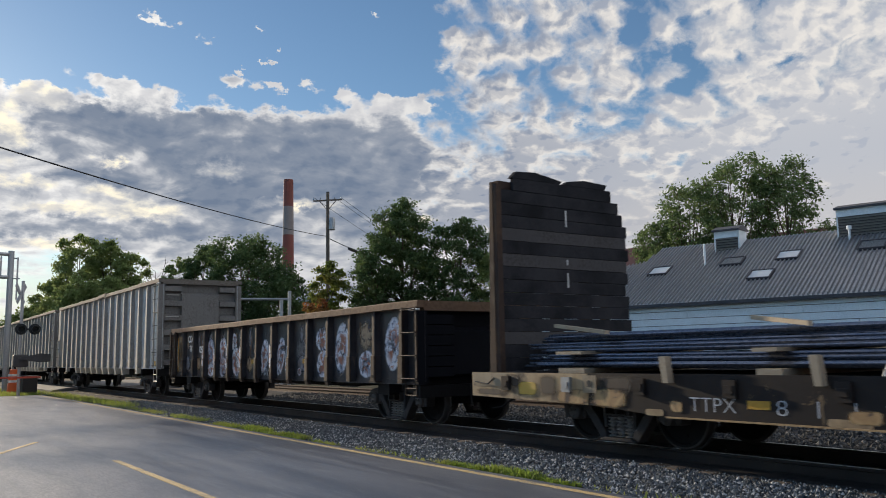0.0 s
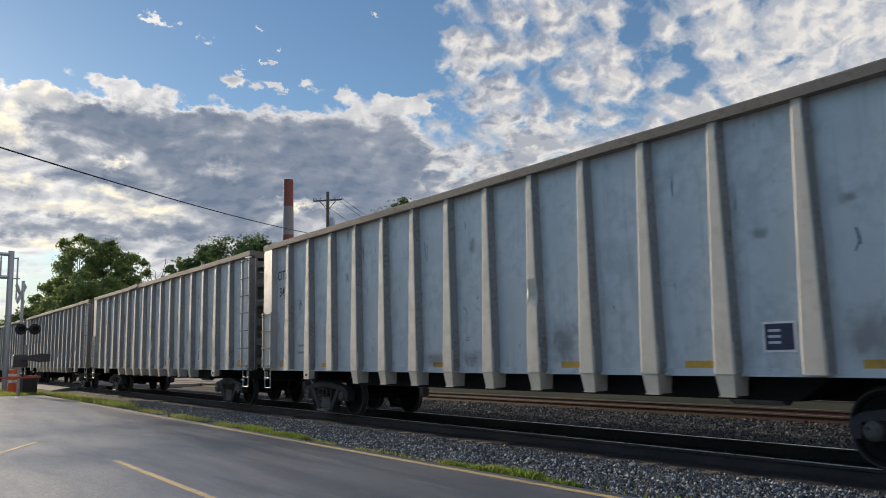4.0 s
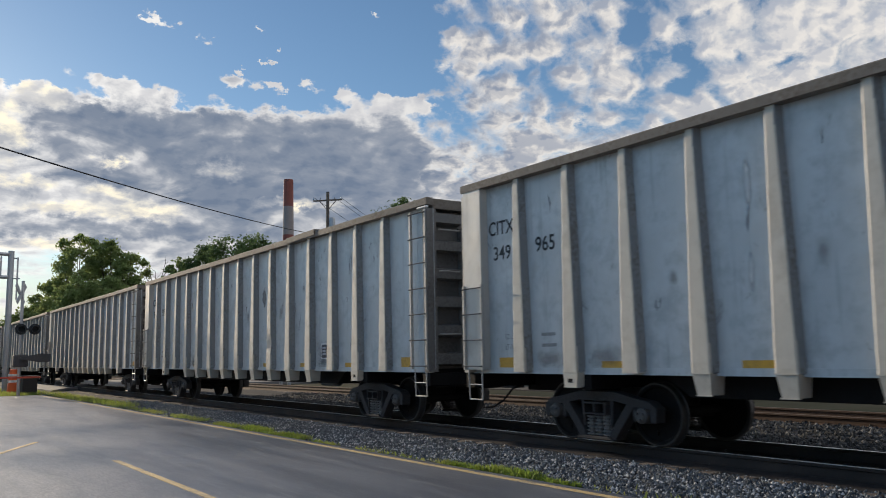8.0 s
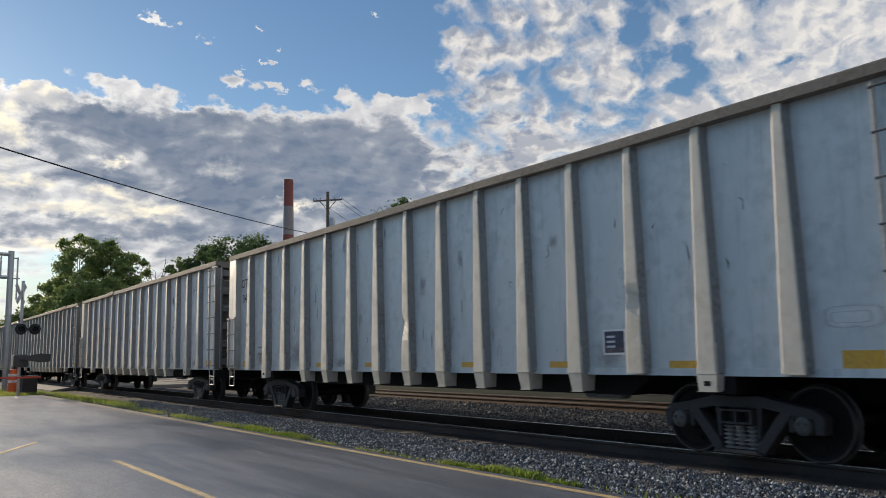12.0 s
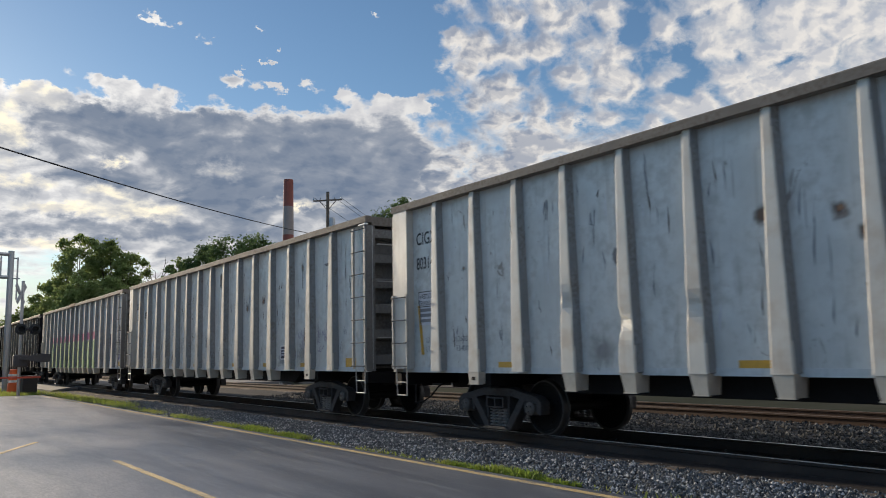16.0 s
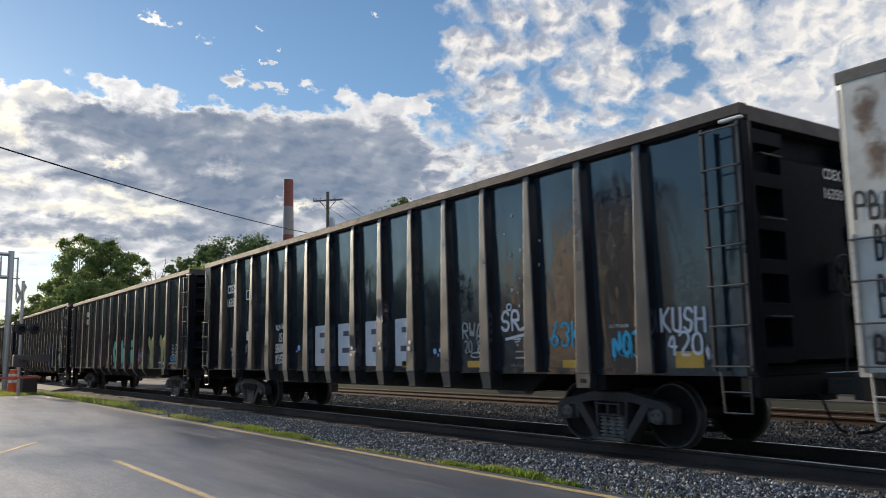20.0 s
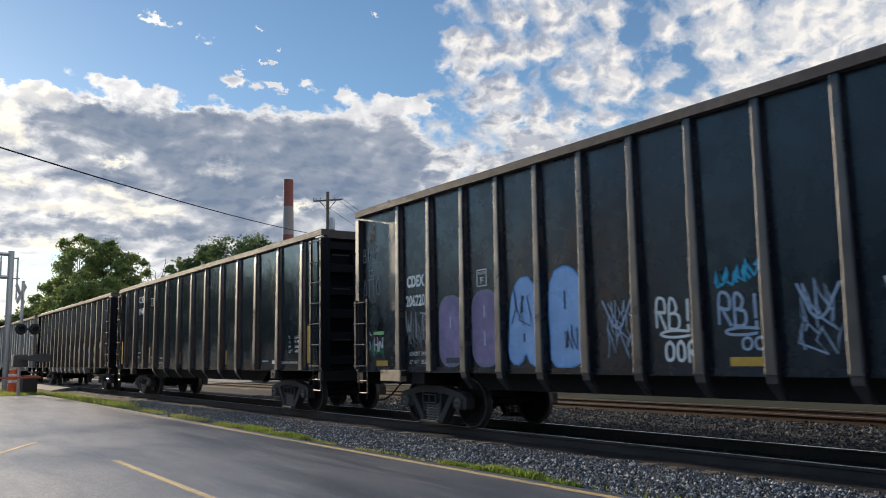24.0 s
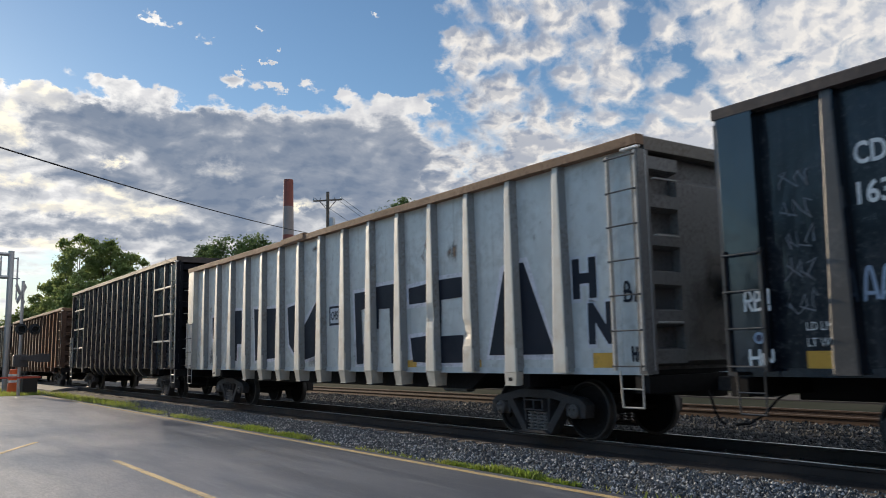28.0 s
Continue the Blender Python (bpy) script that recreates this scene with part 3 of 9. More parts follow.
def gondola(label, posts, length=19.60, top=4.36, sill=1.10, half=1.59, mats=("grey_panel", "grey_post", "grey_chord", "grey_end", "rung"),
            trucks=(-2.80, -16.88), style="hat", flush_tail=True, depth=0.17, ladder_top=None, tail_top=None, belly=0.74, group="gondola wagons"):
    """An open high-sided wagon. Its own space: x = 0 at the leading end, y = 0 on the track's centre line, z = 0 at the rail."""
    pm, qm, cm, em, rm = (MAT[a] for a in mats)
    car = empty("gondola_wagon", pose(0, TRACK_Y, 0), label, "freight wagon", group)
    yo = half - 0.012                      # face of the posts
    yp = half - depth                      # face of the plates
    chord = 0.14
    tail = -length + (0.55 if flush_tail else 0.0)
    # side plates, bay by bay
    edges = [0.0, *posts]
    if edges[-1] > tail + 0.05:
        edges.append(tail)
    else:
        edges[-1] = tail
    for s in (-1, 1):
        for a, b in zip(edges, edges[1:]):
            bm = bmesh.new()
            box(bm, b + 0.002, a - 0.002, min(s * yp, s * (yp - 0.012)), max(s * yp, s * (yp - 0.012)), sill, top - chord + 0.01)
            part("side_panel", bm, pm, car)
        if flush_tail:
            bm = bmesh.new()
            loft(bm, [[(tail, s * yo, z), (-length + 0.06, s * yo, z), (-length, s * (yo - 0.05), z), (-length, s * (yp - 0.03), z), (tail, s * (yp - 0.03), z)] for z in (sill, top - chord)])
            part("end_panel", bm, MAT["tan_end"] if "grey" in mats[0] else pm, car)
    # posts: narrow at the rim, wide at the sill
    if style == "hat":
        wt, wb = 0.062, 0.135
    elif style == "smooth":
        wt, wb = 0.062, 0.085
    else:
        wt, wb = 0.05, 0.075
    made = {}
    for s in (-1, 1):
        bm = bmesh.new()
        zs = [(top - chord + 0.005, wt, yo - 0.035), (top - chord - 0.25, wt, yo - 0.02), (sill + 0.35, wb * 0.97, yo), (sill - 0.02, wb, yo)]
        if style == "narrow":
            zs = [(top - chord + 0.005, wt, yo - 0.03), (top - chord - 0.9, wt * 1.06, yo - 0.022), (sill + 0.5, wb * 0.96, yo), (sill - 0.02, wb, yo)]
        loft(bm, [[(-w - 0.035, s * (yp - 0.005), z), (-w - 0.012, s * (y - 0.035), z), (-w - 0.008, s * (y - 0.010), z), (-w + 0.004, s * (y - 0.001), z), (-w + 0.02, s * y, z), (w - 0.02, s * y, z), (w - 0.004, s * (y - 0.001), z), (w + 0.008, s * (y - 0.010), z), (w + 0.012, s * (y - 0.035), z), (w + 0.035, s * (yp - 0.005), z)] for z, w, y in zs])
        box(bm, -wb - 0.014, wb + 0.014, min(s * (yo - 0.05), s * (yo + 0.006)), max(s * (yo - 0.05), s * (yo + 0.006)), sill - 0.035, sill - 0.018)
        made[s] = mesh_of("post", bm, qm)
        made[s].materials.append(MAT["pale_sunlit_edge" if "grey" in mats[0] else mats[1] if "rust" in mats[0] else "sunlit_edge"])
        for poly in made[s].polygons:     # sun catching the -x edge, painted on as a paler colour
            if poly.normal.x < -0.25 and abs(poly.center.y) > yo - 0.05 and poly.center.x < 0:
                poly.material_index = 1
        made[s].materials.append(MAT["flank_shade_grey"] if "grey" in mats[0] else pm)
        for poly in made[s].polygons:     # grey posts: shade on the +x flank painted darker; others keep plate colour
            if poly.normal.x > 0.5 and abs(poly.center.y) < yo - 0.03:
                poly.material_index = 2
        bm = bmesh.new()
        if style == "hat":
            loft(bm, [[(-w, s * y, z), (w, s * y, z), (w, s * (yp - 0.14), z), (-w, s * (yp - 0.14), z)] for z, w, y in ((sill - 0.036, wb, yo - 0.004), (0.80, 0.105, yo - 0.05))])
        else:
            loft(bm, [[(-w, s * y, z), (w, s * y, z), (w, s * (y - 0.09), z), (-w, s * (y - 0.09), z)] for z, w, y in ((sill - 0.022, wb, yo - 0.004), (sill - 0.14, wb, yo - 0.03), (0.76, 0.05, yo - 0.20))])
        if style == "hat":
            box(bm, -0.115, 0.115, min(s * (yo - 0.075), s * (yo - 0.036)), max(s * (yo - 0.075), s * (yo - 0.036)), 0.788, 0.802)
        made[s, "foot"] = mesh_of("post_foot", bm, qm)
    for s in (-1, 1):
        for x in posts:
            if style == "hat" and x > -0.7:
                continue
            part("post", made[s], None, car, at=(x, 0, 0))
            if trucks[1] + 1.55 < x < trucks[0] - 1.60:
                part("post_foot", made[s, "foot"], None, car, at=(x, 0, 0))
        # rim and sill
        bm = bmesh.new()
        n = 34
        rings = []
        for i in range(n + 1):
            x = -length * i / n
            dz, dy = 0.012 * noise.noise((x * 0.6, s * 3.0, length)), 0.012 * noise.noise((x * 0.5, s * 7.0, 2.0))
            rings.append([(x, s * (half + dy), top + dz - 0.02), (x, s * (half - 0.02 + dy), top + dz), (x, s * (half - 0.16), top + dz), (x, s * (half - 0.16), top - chord), (x, s * (half + dy), top - chord + dz)])
        loft(bm, rings)
        part("rim", bm, cm, car)
        bm = bmesh.new()
        box(bm, -length + 0.1, -0.05, min(s * (yp - 0.10), s * (yp + 0.012)), max(s * (yp - 0.10), s * (yp + 0.012)), sill - 0.05, sill + 0.035)
        box(bm, -length + 0.1, -0.05, min(s * (yp + 0.002), s * (yp + 0.03)), max(s * (yp + 0.002), s * (yp + 0.03)), sill - 0.062, sill - 0.05)
        part("side_sill", bm, pm, car)
    # floor, belly and centre sill
    bm = bmesh.new()
    box(bm, -length + 0.2, -0.2, -yp + 0.015, yp - 0.015, sill - 0.06, sill)
    part("floor", bm, MAT["wheel"], car)
    bm = bmesh.new()
    prism(bm, [(trucks[0] - 1.30, sill - 0.06), (trucks[0] - 1.75, belly), (trucks[1] + 1.75, belly), (trucks[1] + 1.30, sill - 0.06)], -1.12, 1.12)
    part("underbody", bm, MAT["wheel"], car)
    bm = bmesh.new()
    box(bm, -length + 0.05, -0.05, -0.17, 0.17, 0.70, sill - 0.06)
    for x in trucks:
        box(bm, x - 0.22, x + 0.22, -half + 0.16, half - 0.16, sill - 0.28, sill - 0.05)
    part("centre_sill", bm, MAT["wheel"], car)
    bm = bmesh.new()
    rod(bm, (trucks[0] - 2.0, -0.95, 0.82), (trucks[0] - 2.75, -0.95, 0.82), 0.15, 12)
    part("air_tank", bm, MAT["galv"], car, "small cylindrical brake air tank", smooth=True)
    # ends
    for way, x in ((1, 0.0), (-1, -length)):
        bm = bmesh.new()
        box(bm, min(x - way * 0.22, x - way * 0.24), max(x - way * 0.22, x - way * 0.24), -yp, yp, sill, top - 0.1)
        end = part("end_wall", bm, em, car)
        bm = bmesh.new()
        box(bm, min(x, x - way * 0.26), max(x, x - way * 0.26), -half + 0.16, half - 0.16, top - 0.20, top - 0.01)
        part("end_rim", bm, cm, end)
        for s in (-1, 1):
            bm = bmesh.new()
            box(bm, min(x - way * 0.005, x - way * 0.14), max(x - way * 0.005, x - way * 0.14), min(s * (half - 0.02), s * (half - 0.24)), max(s * (half - 0.02), s * (half - 0.24)), sill - 0.05, top - 0.205)
            part("corner_post", bm, em if way > 0 else qm, end)
            for i in range(6):
                z = sill + 0.18 + (top - sill - 0.55) * i / 5
                bm = bmesh.new()
                loft(bm, [[(x - way * 0.21, y, z - 0.13), (x - way * 0.02, y, z - 0.09), (x - way * 0.02, y, z + 0.09), (x - way * 0.21, y, z + 0.13)] for y in (s * (half - 0.25), s * 0.72)])
                part("end_rib", bm, em, end)
        bm = bmesh.new()
        loft(bm, [[(x - way * 0.21, y, sill + 0.05), (x - way * 0.06, y, sill + 0.12), (x - way * 0.06, y, top - 0.60), (x - way * 0.21, y, top - 0.5)] for y in (-0.71, 0.71)])
        part("end_plate", bm, em, end)
        bm = bmesh.new()
        box(bm, min(x - way * 0.01, x - way * 0.25), max(x - way * 0.01, x - way * 0.25), -half + 0.05, half - 0.05, sill - 0.30, sill - 0.07)
        part("buffer_beam", bm, MAT["wheel"], end)
        add_coupler(car, x - way * 0.06, way)
        if way > 0 and top > 3:             # hand brake on the leading end
            bm = bmesh.new()
            for i in range(20):
                a, b = i * math.tau / 20, (i + 1) * math.tau / 20
                rod(bm, (0.10, 0.32 + 0.27 * math.cos(a), 2.30 + 0.27 * math.sin(a)), (0.10, 0.32 + 0.27 * math.cos(b), 2.30 + 0.27 * math.sin(b)), 0.017, 5)
            for i in range(5):
                a = i * math.tau / 5
                rod(bm, (0.07, 0.32, 2.30), (0.10, 0.32 + 0.27 * math.cos(a), 2.30 + 0.27 * math.sin(a)), 0.013, 5)
            box(bm, -0.06, 0.07, 0.20, 0.44, 2.11, 2.47)
            part("brake_wheel", bm, MAT["iron"], end, "iron hand brake wheel")
            bm = bmesh.new()
            rod(bm, (0.03, 0.32, 2.11), (0.03, 0.32, 1.0), 0.014, 5)
            part("brake_chain", bm, MAT["iron"], end)
            for z in (1.75, 2.95, 3.75):
                bm = bmesh.new()
                rod(bm, (0.06, -1.30, z), (0.06, -0.86, z), 0.014, 5)
                rod(bm, (0.06, -1.30, z), (0.0, -1.30, z), 0.014, 5)
                rod(bm, (0.06, -0.86, z), (0.0, -0.86, z), 0.014, 5)
                part("grab_iron", bm, rm, end)
    for x in trucks:
        add_truck(car, x)
        for s in (-1, 1):                  # bolster bracket with its jacking slot
            near = min(posts, key=lambda q: abs(q - x)) if style != "smooth" else x
            bm = bmesh.new()
            loft(bm, [[(near - w, s * yo, z), (near + w, s * yo, z), (near + w, s * (yp - 0.2), z), (near - w, s * (yp - 0.2), z)] for z, w in ((sill - 0.037, 0.15), (0.86, 0.13))])
            bracket = part("bolster_bracket", bm, qm, car)
            bm = bmesh.new()
            box(bm, near - 0.05, near + 0.05, min(s * (yo - 0.01), s * (yo + 0.003)), max(s * (yo - 0.01), s * (yo + 0.003)), 0.92, 0.98)
            part("jacking_slot", bm, MAT["black_end"], bracket)
            bm = bmesh.new()
            box(bm, near - 0.145, near + 0.145, min(s * (yo - 0.1), s * (yo + 0.008)), max(s * (yo - 0.1), s * (yo + 0.008)), 0.848, 0.859)
            part("bracket_lip", bm, qm, bracket)
    lt = ladder_top or top - 0.22
    bm = bmesh.new()
    box(bm, -0.30, 0.02, -yo - 0.03, -yo + 0.05, top - chord - 0.06, top - chord - 0.02)
    part("corner_pad", bm, MAT["white"], car, "white-painted pad above the ladder", bevel=0.012)
    ladder(car, -0.58, -0.05, sill, lt, 7 if top > 3 else 4, -yo, rm)
    ladder(car, -length + 0.07, -length + 0.57, sill, tail_top or sill + 1.45, 7 if tail_top else 4, -yo - 0.03, rm, name="grab_ladder")
    ladder(car, -length + 0.10, -length + 0.62, sill, lt, 7, yo, rm)
    return car


# ---- lettering and sprayed paint, laid thin on the plates ----
def letters(text, size, x, z, y, material, parent, width=None, bold=0.0, shear=0.0, name="lettering", label="", lean=0.0):
    cu = bpy.data.curves.new("letters", "FONT")
    cu.body, cu.size, cu.offset, cu.shear, cu.resolution_u = text, size, bold, shear, 3
    tmp = bpy.data.objects.new("letters", cu)
    me = bpy.data.meshes.new_from_object(tmp)
    bpy.data.objects.remove(tmp)
    n = len(me.vertices)
    co = np.empty(n * 3)
    me.vertices.foreach_get("co", co)
    co = co.reshape(-1, 3)
    if n == 0:
        return None
    sx = width / max(1e-6, co[:, 0].max() - co[:, 0].min()) if width else 1.0
    px, pz = (co[:, 0] - co[:, 0].min()) * sx, co[:, 1]
    c, s = math.cos(radians(lean)), math.sin(radians(lean))
    flat = np.stack([x + px * c - pz * s, np.full(n, y), z + px * s + pz * c], 1)
    me.vertices.foreach_set("co", flat.ravel())
    me.materials.clear()
    me.materials.append(material)
    me.update()
    if size < 0.2 or len(text.replace(" ", "")) == 1:
        ob = new(name, me)
        ob.parent = parent
        return tagged(ob, label)
    # large letters are pieces of their own, told apart by the gaps between them
    faces = sorted((min(flat[v, 0] for v in p.vertices), max(flat[v, 0] for v in p.vertices), p.index) for p in me.polygons)
    groups, right = [], -1e9
    for lo, hi, i in faces:
        if lo > right + 1e-4:
            groups.append([])
        groups[-1].append(i)
        right = max(right, hi)
    out = []
    for g in groups:
        used = sorted({v for i in g for v in me.polygons[i].vertices})
        at = {v: q for q, v in enumerate(used)}
        one = bpy.data.meshes.new("letter")
        one.from_pydata([tuple(flat[v]) for v in used], [], [[at[v] for v in me.polygons[i].vertices] for i in g])
        one.materials.append(material)
        ob = new("sprayed_letter" if name.startswith("sprayed") else "letter", one)
        ob.parent = parent
        out.append(tagged(ob, label))
    bpy.data.meshes.remove(me)
    return out


def patch(x0, x1, z0, z1, y, material, parent, name="stripe", label="", corner=0.0):
    """A thin plate of paint or tape, with rounded corners if corner is set."""
    bm = bmesh.new()
    if corner <= 0:
        box(bm, x0, x1, y - 0.002, y + 0.002, z0, z1)
    else:
        pts = []
        for cx, cz, a0 in ((x1 - corner, z1 - corner, 0), (x0 + corner, z1 - corner, 90), (x0 + corner, z0 + corner, 180), (x1 - corner, z0 + corner, 270)):
            for i in range(5):
                a = radians(a0 + i * 22.5)
                pts.append((cx + corner * math.cos(a), cz + corner * math.sin(a)))
        prism(bm, pts, y - 0.002, y + 0.002)
    return part(name, bm, material, parent, label)


def stain(x0, x1, z0, z1, y, material, parent, name="stain", label=""):
    """A film of paint or dirt on a plate, its shape given by its soft-edged material."""
    bm = bmesh.new()
    bm.faces.new([bm.verts.new((x, y, z)) for x, z in ((x0, z0), (x1, z0), (x1, z1), (x0, z1))])
    return part(name, bm, material, parent, label)


def outline_box(x0, x1, z0, z1, y, w, material, parent):
    bm = bmesh.new()
    for a in ((x0, x1, z0, z0 + w), (x0, x1, z1 - w, z1), (x0, x0 + w, z0 + w, z1 - w), (x1 - w, x1, z0 + w, z1 - w)):
        box(bm, a[0], a[1], y - 0.002, y + 0.002, a[2], a[3])
    return part("stencil_frame", bm, material, parent)


def scribble(x0, x1, z0, z1, y, material, parent, seed, strokes=6, r=0.018, label=""):
    """A hand-sprayed tag: loose strokes that form no word."""
    rng = random.Random(seed)
    pts = []
    h = z1 - z0
    for i in range(strokes):
        cx = x0 + (x1 - x0) * (i + 0.5) / strokes
        w = (x1 - x0) / strokes * 0.75
        pts += [Vector((cx + w * rng.uniform(-0.6, 0.6), z0 + h * u)) for u in (rng.uniform(0.0, 0.2), rng.uniform(0.3, 0.6), rng.uniform(0.7, 1.0), rng.uniform(0.2, 0.8))]
    bm = bmesh.new()
    last = None
    for i, p in enumerate(pts):
        d = (pts[min(i + 1, len(pts) - 1)] - pts[max(i - 1, 0)])
        n = Vector((-d.y, d.x)).normalized() * r * rng.uniform(0.7, 1.2) if d.length > 1e-6 else Vector((r, 0))
        pair = (bm.verts.new((p.x + n.x, y, p.y + n.y)), bm.verts.new((p.x - n.x, y, p.y - n.y)))
        if last:
            bm.faces.new((last[0], last[1], pair[1], pair[0]))
        last = pair
    return part("sprayed_tag", bm, material, parent, label)


STROKES = {"A": "00 15 26 35 40|11 31", "B": "00 06 26 35 34 23 03|23 43 41 30 00", "C": "45 36 16 04 02 10 30 41", "D": "00 06 26 44 42 20 00", "E": "46 06 00 40|03 33", "F": "46 06 00|03 33",
           "G": "45 36 16 04 02 10 30 42 43 23", "H": "00 06|03 43|46 40", "I": "20 26", "h": "06 00|03 13 33 42 40", "J": "46 41 30 10 01", "K": "06 00|46 03 40", "L": "06 00 40", "M": "00 06 23 46 40", "N": "00 06 40 46",
           "O": "26 05 01 20 41 45 26", "P": "00 06 36 45 43 33 03", "Q": "26 05 01 20 41 45 26|22 40", "R": "00 06 36 45 43 33 03|13 40", "S": "45 36 16 04 13 33 42 30 10 01",
           "T": "06 46|26 20", "U": "06 01 10 30 41 46", "V": "06 20 46", "W": "06 10 24 30 46", "X": "00 46|06 40", "Y": "06 23 46|23 20", "Z": "06 46 00 40",
           "2": "05 16 36 44 00 40", "0": "26 05 01 20 41 45 26", "3": "05 16 36 44 23 42 30 10 01", "4": "30 36 02 42", "6": "36 13 01 20 41 33 02", "7": "06 46 20", "8": "23 05 26 45 23 01 20 41 23", "9": "43 13 05 26 45 43 20", "!": "26 22|20 21"}


def sprayed(text, x, z, width, h, y, material, parent, r=0.02, seed=0, lean=0.0, back=None, grow=0.03, name="sprayed_letter"):
    """Hand-sprayed letters: round-ended strokes with a little wobble; back lays a wider outline under them."""
    rng = random.Random(seed * 31 + len(text))
    n = len(text)
    cell = width / n
    for i, ch in enumerate(text):
        if ch not in STROKES:
            continue
        lines = []
        for run_ in STROKES[ch].split("|"):
            pts = [Vector((int(q[0]) / 4.0, int(q[1]) / 6.0)) for q in run_.split()]
            pts = [Vector((x + cell * i + r + (cell * 0.92 - 2 * r) * p.x + rng.uniform(-1, 1) * cell * 0.05, z + r + (h - 2 * r) * p.y + lean * (cell * i + cell * p.x) + rng.uniform(-1, 1) * h * 0.02)) for p in pts]
            for _ in range(2):
                pts = [pts[0]] + [q for a, b in zip(pts, pts[1:]) for q in (a.lerp(b, 0.25), a.lerp(b, 0.75))] + [pts[-1]]
            lines.append(pts)
        for mat, rad, dy in ([(back, r + grow, 0.0)] if back else []) + [(material, r, -0.003)]:
            bm = bmesh.new()
            for j, pts in enumerate(lines):
                last = None
                for q, p in enumerate(pts):
                    d = pts[min(q + 1, len(pts) - 1)] - pts[max(q - 1, 0)]
                    d = d.normalized() if d.length > 1e-6 else Vector((1, 0))
                    nn = Vector((-d.y, d.x)) * rad
                    yy = y + dy - 0.0001 * q - 0.0008 * j
                    if q in (0, len(pts) - 1):
                        e = -d if q == 0 else d
                        cap = [bm.verts.new((p.x + (nn * math.cos(a) + e * rad * math.sin(a)).x, yy, p.y + (nn * math.cos(a) + e * rad * math.sin(a)).y)) for a in (0.0, 0.63, 1.26, 1.88, 2.51, math.pi)]
                        bm.faces.new(cap)
                        pair = (cap[0], cap[-1])
                    else:
                        pair = (bm.verts.new((p.x + nn.x, yy, p.y + nn.y)), bm.verts.new((p.x - nn.x, yy, p.y - nn.y)))
                    if last:
                        bm.faces.new((last[0], last[1], pair[1], pair[0]))
                    last = pair
            part(name, bm, mat, parent)


# ---- the train: one table, leading car first ----
POSTS_A = [-0.56] + [-1.71 - 1.1721 * i for i in range(15)]
POSTS_C = [-1.18, -2.63, -4.14, -5.52, -6.91, -8.30, -9.68, -11.1, -12.52, -13.92, -15.34, -16.8, -18.1]
POSTS_D = [-1.57, -1.94] + [-3.16 - 1.005 * i for i in range(13)] + [-16.3, -17.4]
GREY = ("grey_panel", "grey_post", "grey_chord", "grey_end", "rung")
BLACK = ("black_panel", "black_post", "black_chord", "black_end", "black_post")
grey_car = gondola("grey-blue open freight wagon with cream side posts", POSTS_A, mats=GREY)
black_car = gondola("glossy black open freight wagon with ribbed sides", POSTS_A, mats=BLACK)
smooth_car = gondola("black open freight wagon with widely spaced posts", POSTS_C, length=19.2, mats=BLACK, style="smooth", flush_tail=False, depth=0.12, top=4.36, tail_top=4.1)
narrow_car = gondola("matt black open freight wagon with narrow posts", POSTS_D, length=19.1, mats=("black_dull", "black_post", "black_chord", "black_end", "black_post"), style="narrow", flush_tail=False, depth=0.13, top=4.51)
tall_car = gondola("tall dark open freight wagon with narrow posts", [-1.55] + [-2.85 - 0.94 * i for i in range(14)] + [-16.4], length=18.1, top=4.95, mats=("black_dull", "black_post", "black_chord", "black_end", "rung"), style="narrow", flush_tail=False, depth=0.13, trucks=(-2.6, -15.5), tail_top=2.6)
brown_car = gondola("rust-brown open freight wagon with ribbed sides", POSTS_A, mats=("brown_panel", "brown_post", "rust_rim", "brown_panel", "brown_post"))
KIND = {18: tall_car, 1: grey_car, 12: black_car, 13: smooth_car, 14: narrow_car, 19: brown_car}
CARS = {}
for n in range(1, 23):
    base = grey_car if n <= 11 or n in (17, 21) else tall_car if n == 18 else black_car if n in (12, 16, 20) else smooth_car if n in (13, 15) else narrow_car if n == 14 else brown_car
    CARS[n] = base if KIND.get(n) is base else copy_thing(base, pose(0, TRACK_Y, 0))
# where each wagon's leading end lies when the train's way is 0
LEAD = {1: -31.257, 2: -52.162, 3: -72.752, 4: -93.566, 5: -114.288, 6: -135.068, 7: -155.749, 8: -176.507, 9: -197.196, 10: -217.866, 11: -238.647,
        12: -259.457, 13: -280.600, 14: -301.130, 15: -321.850, 16: -342.553, 17: -363.398, 18: -384.300}
LEAD.update({n: -384.300 - 20.77 * (n - 18) for n in CARS if n > 18})


def run(t):
    """How far the train has come at t seconds."""
    u = (t - 14.0) / 14.0
    return 12.6717 * t + 0.9162 * u * u + 0.1784 * u ** 3


def spin(car, n, times):
    """The wheels roll with the car while it is within sight of the lot."""
    rows = []
    for t in times:
        x = LEAD[n] + run(t)
        a = math.degrees(max(-95.0, min(30.0, x)) / WHEEL_R)
        rows.append((t, a))
    keep = [r for i, r in enumerate(rows) if i in (0, len(rows) - 1) or rows[i - 1][1] != r[1] or rows[i + 1][1] != r[1]]
    for truck in car.children:
        for w in truck.children:
            if w.name.startswith("wheelset"):
                x, y, z = w.location
                walk(w, [(t, pose(x, y, z, 0, a, 0)) for t, a in keep])


def motions():
    times = [float(i) for i in range(0, 29)]
    for n, car in CARS.items():
        walk(car, [(t, pose(LEAD[n] + run(t), TRACK_Y, 0)) for t in times])
    fine = [i / 30.0 for i in range(0, 841)]
    for n, car in CARS.items():
        spin(car, n, fine)


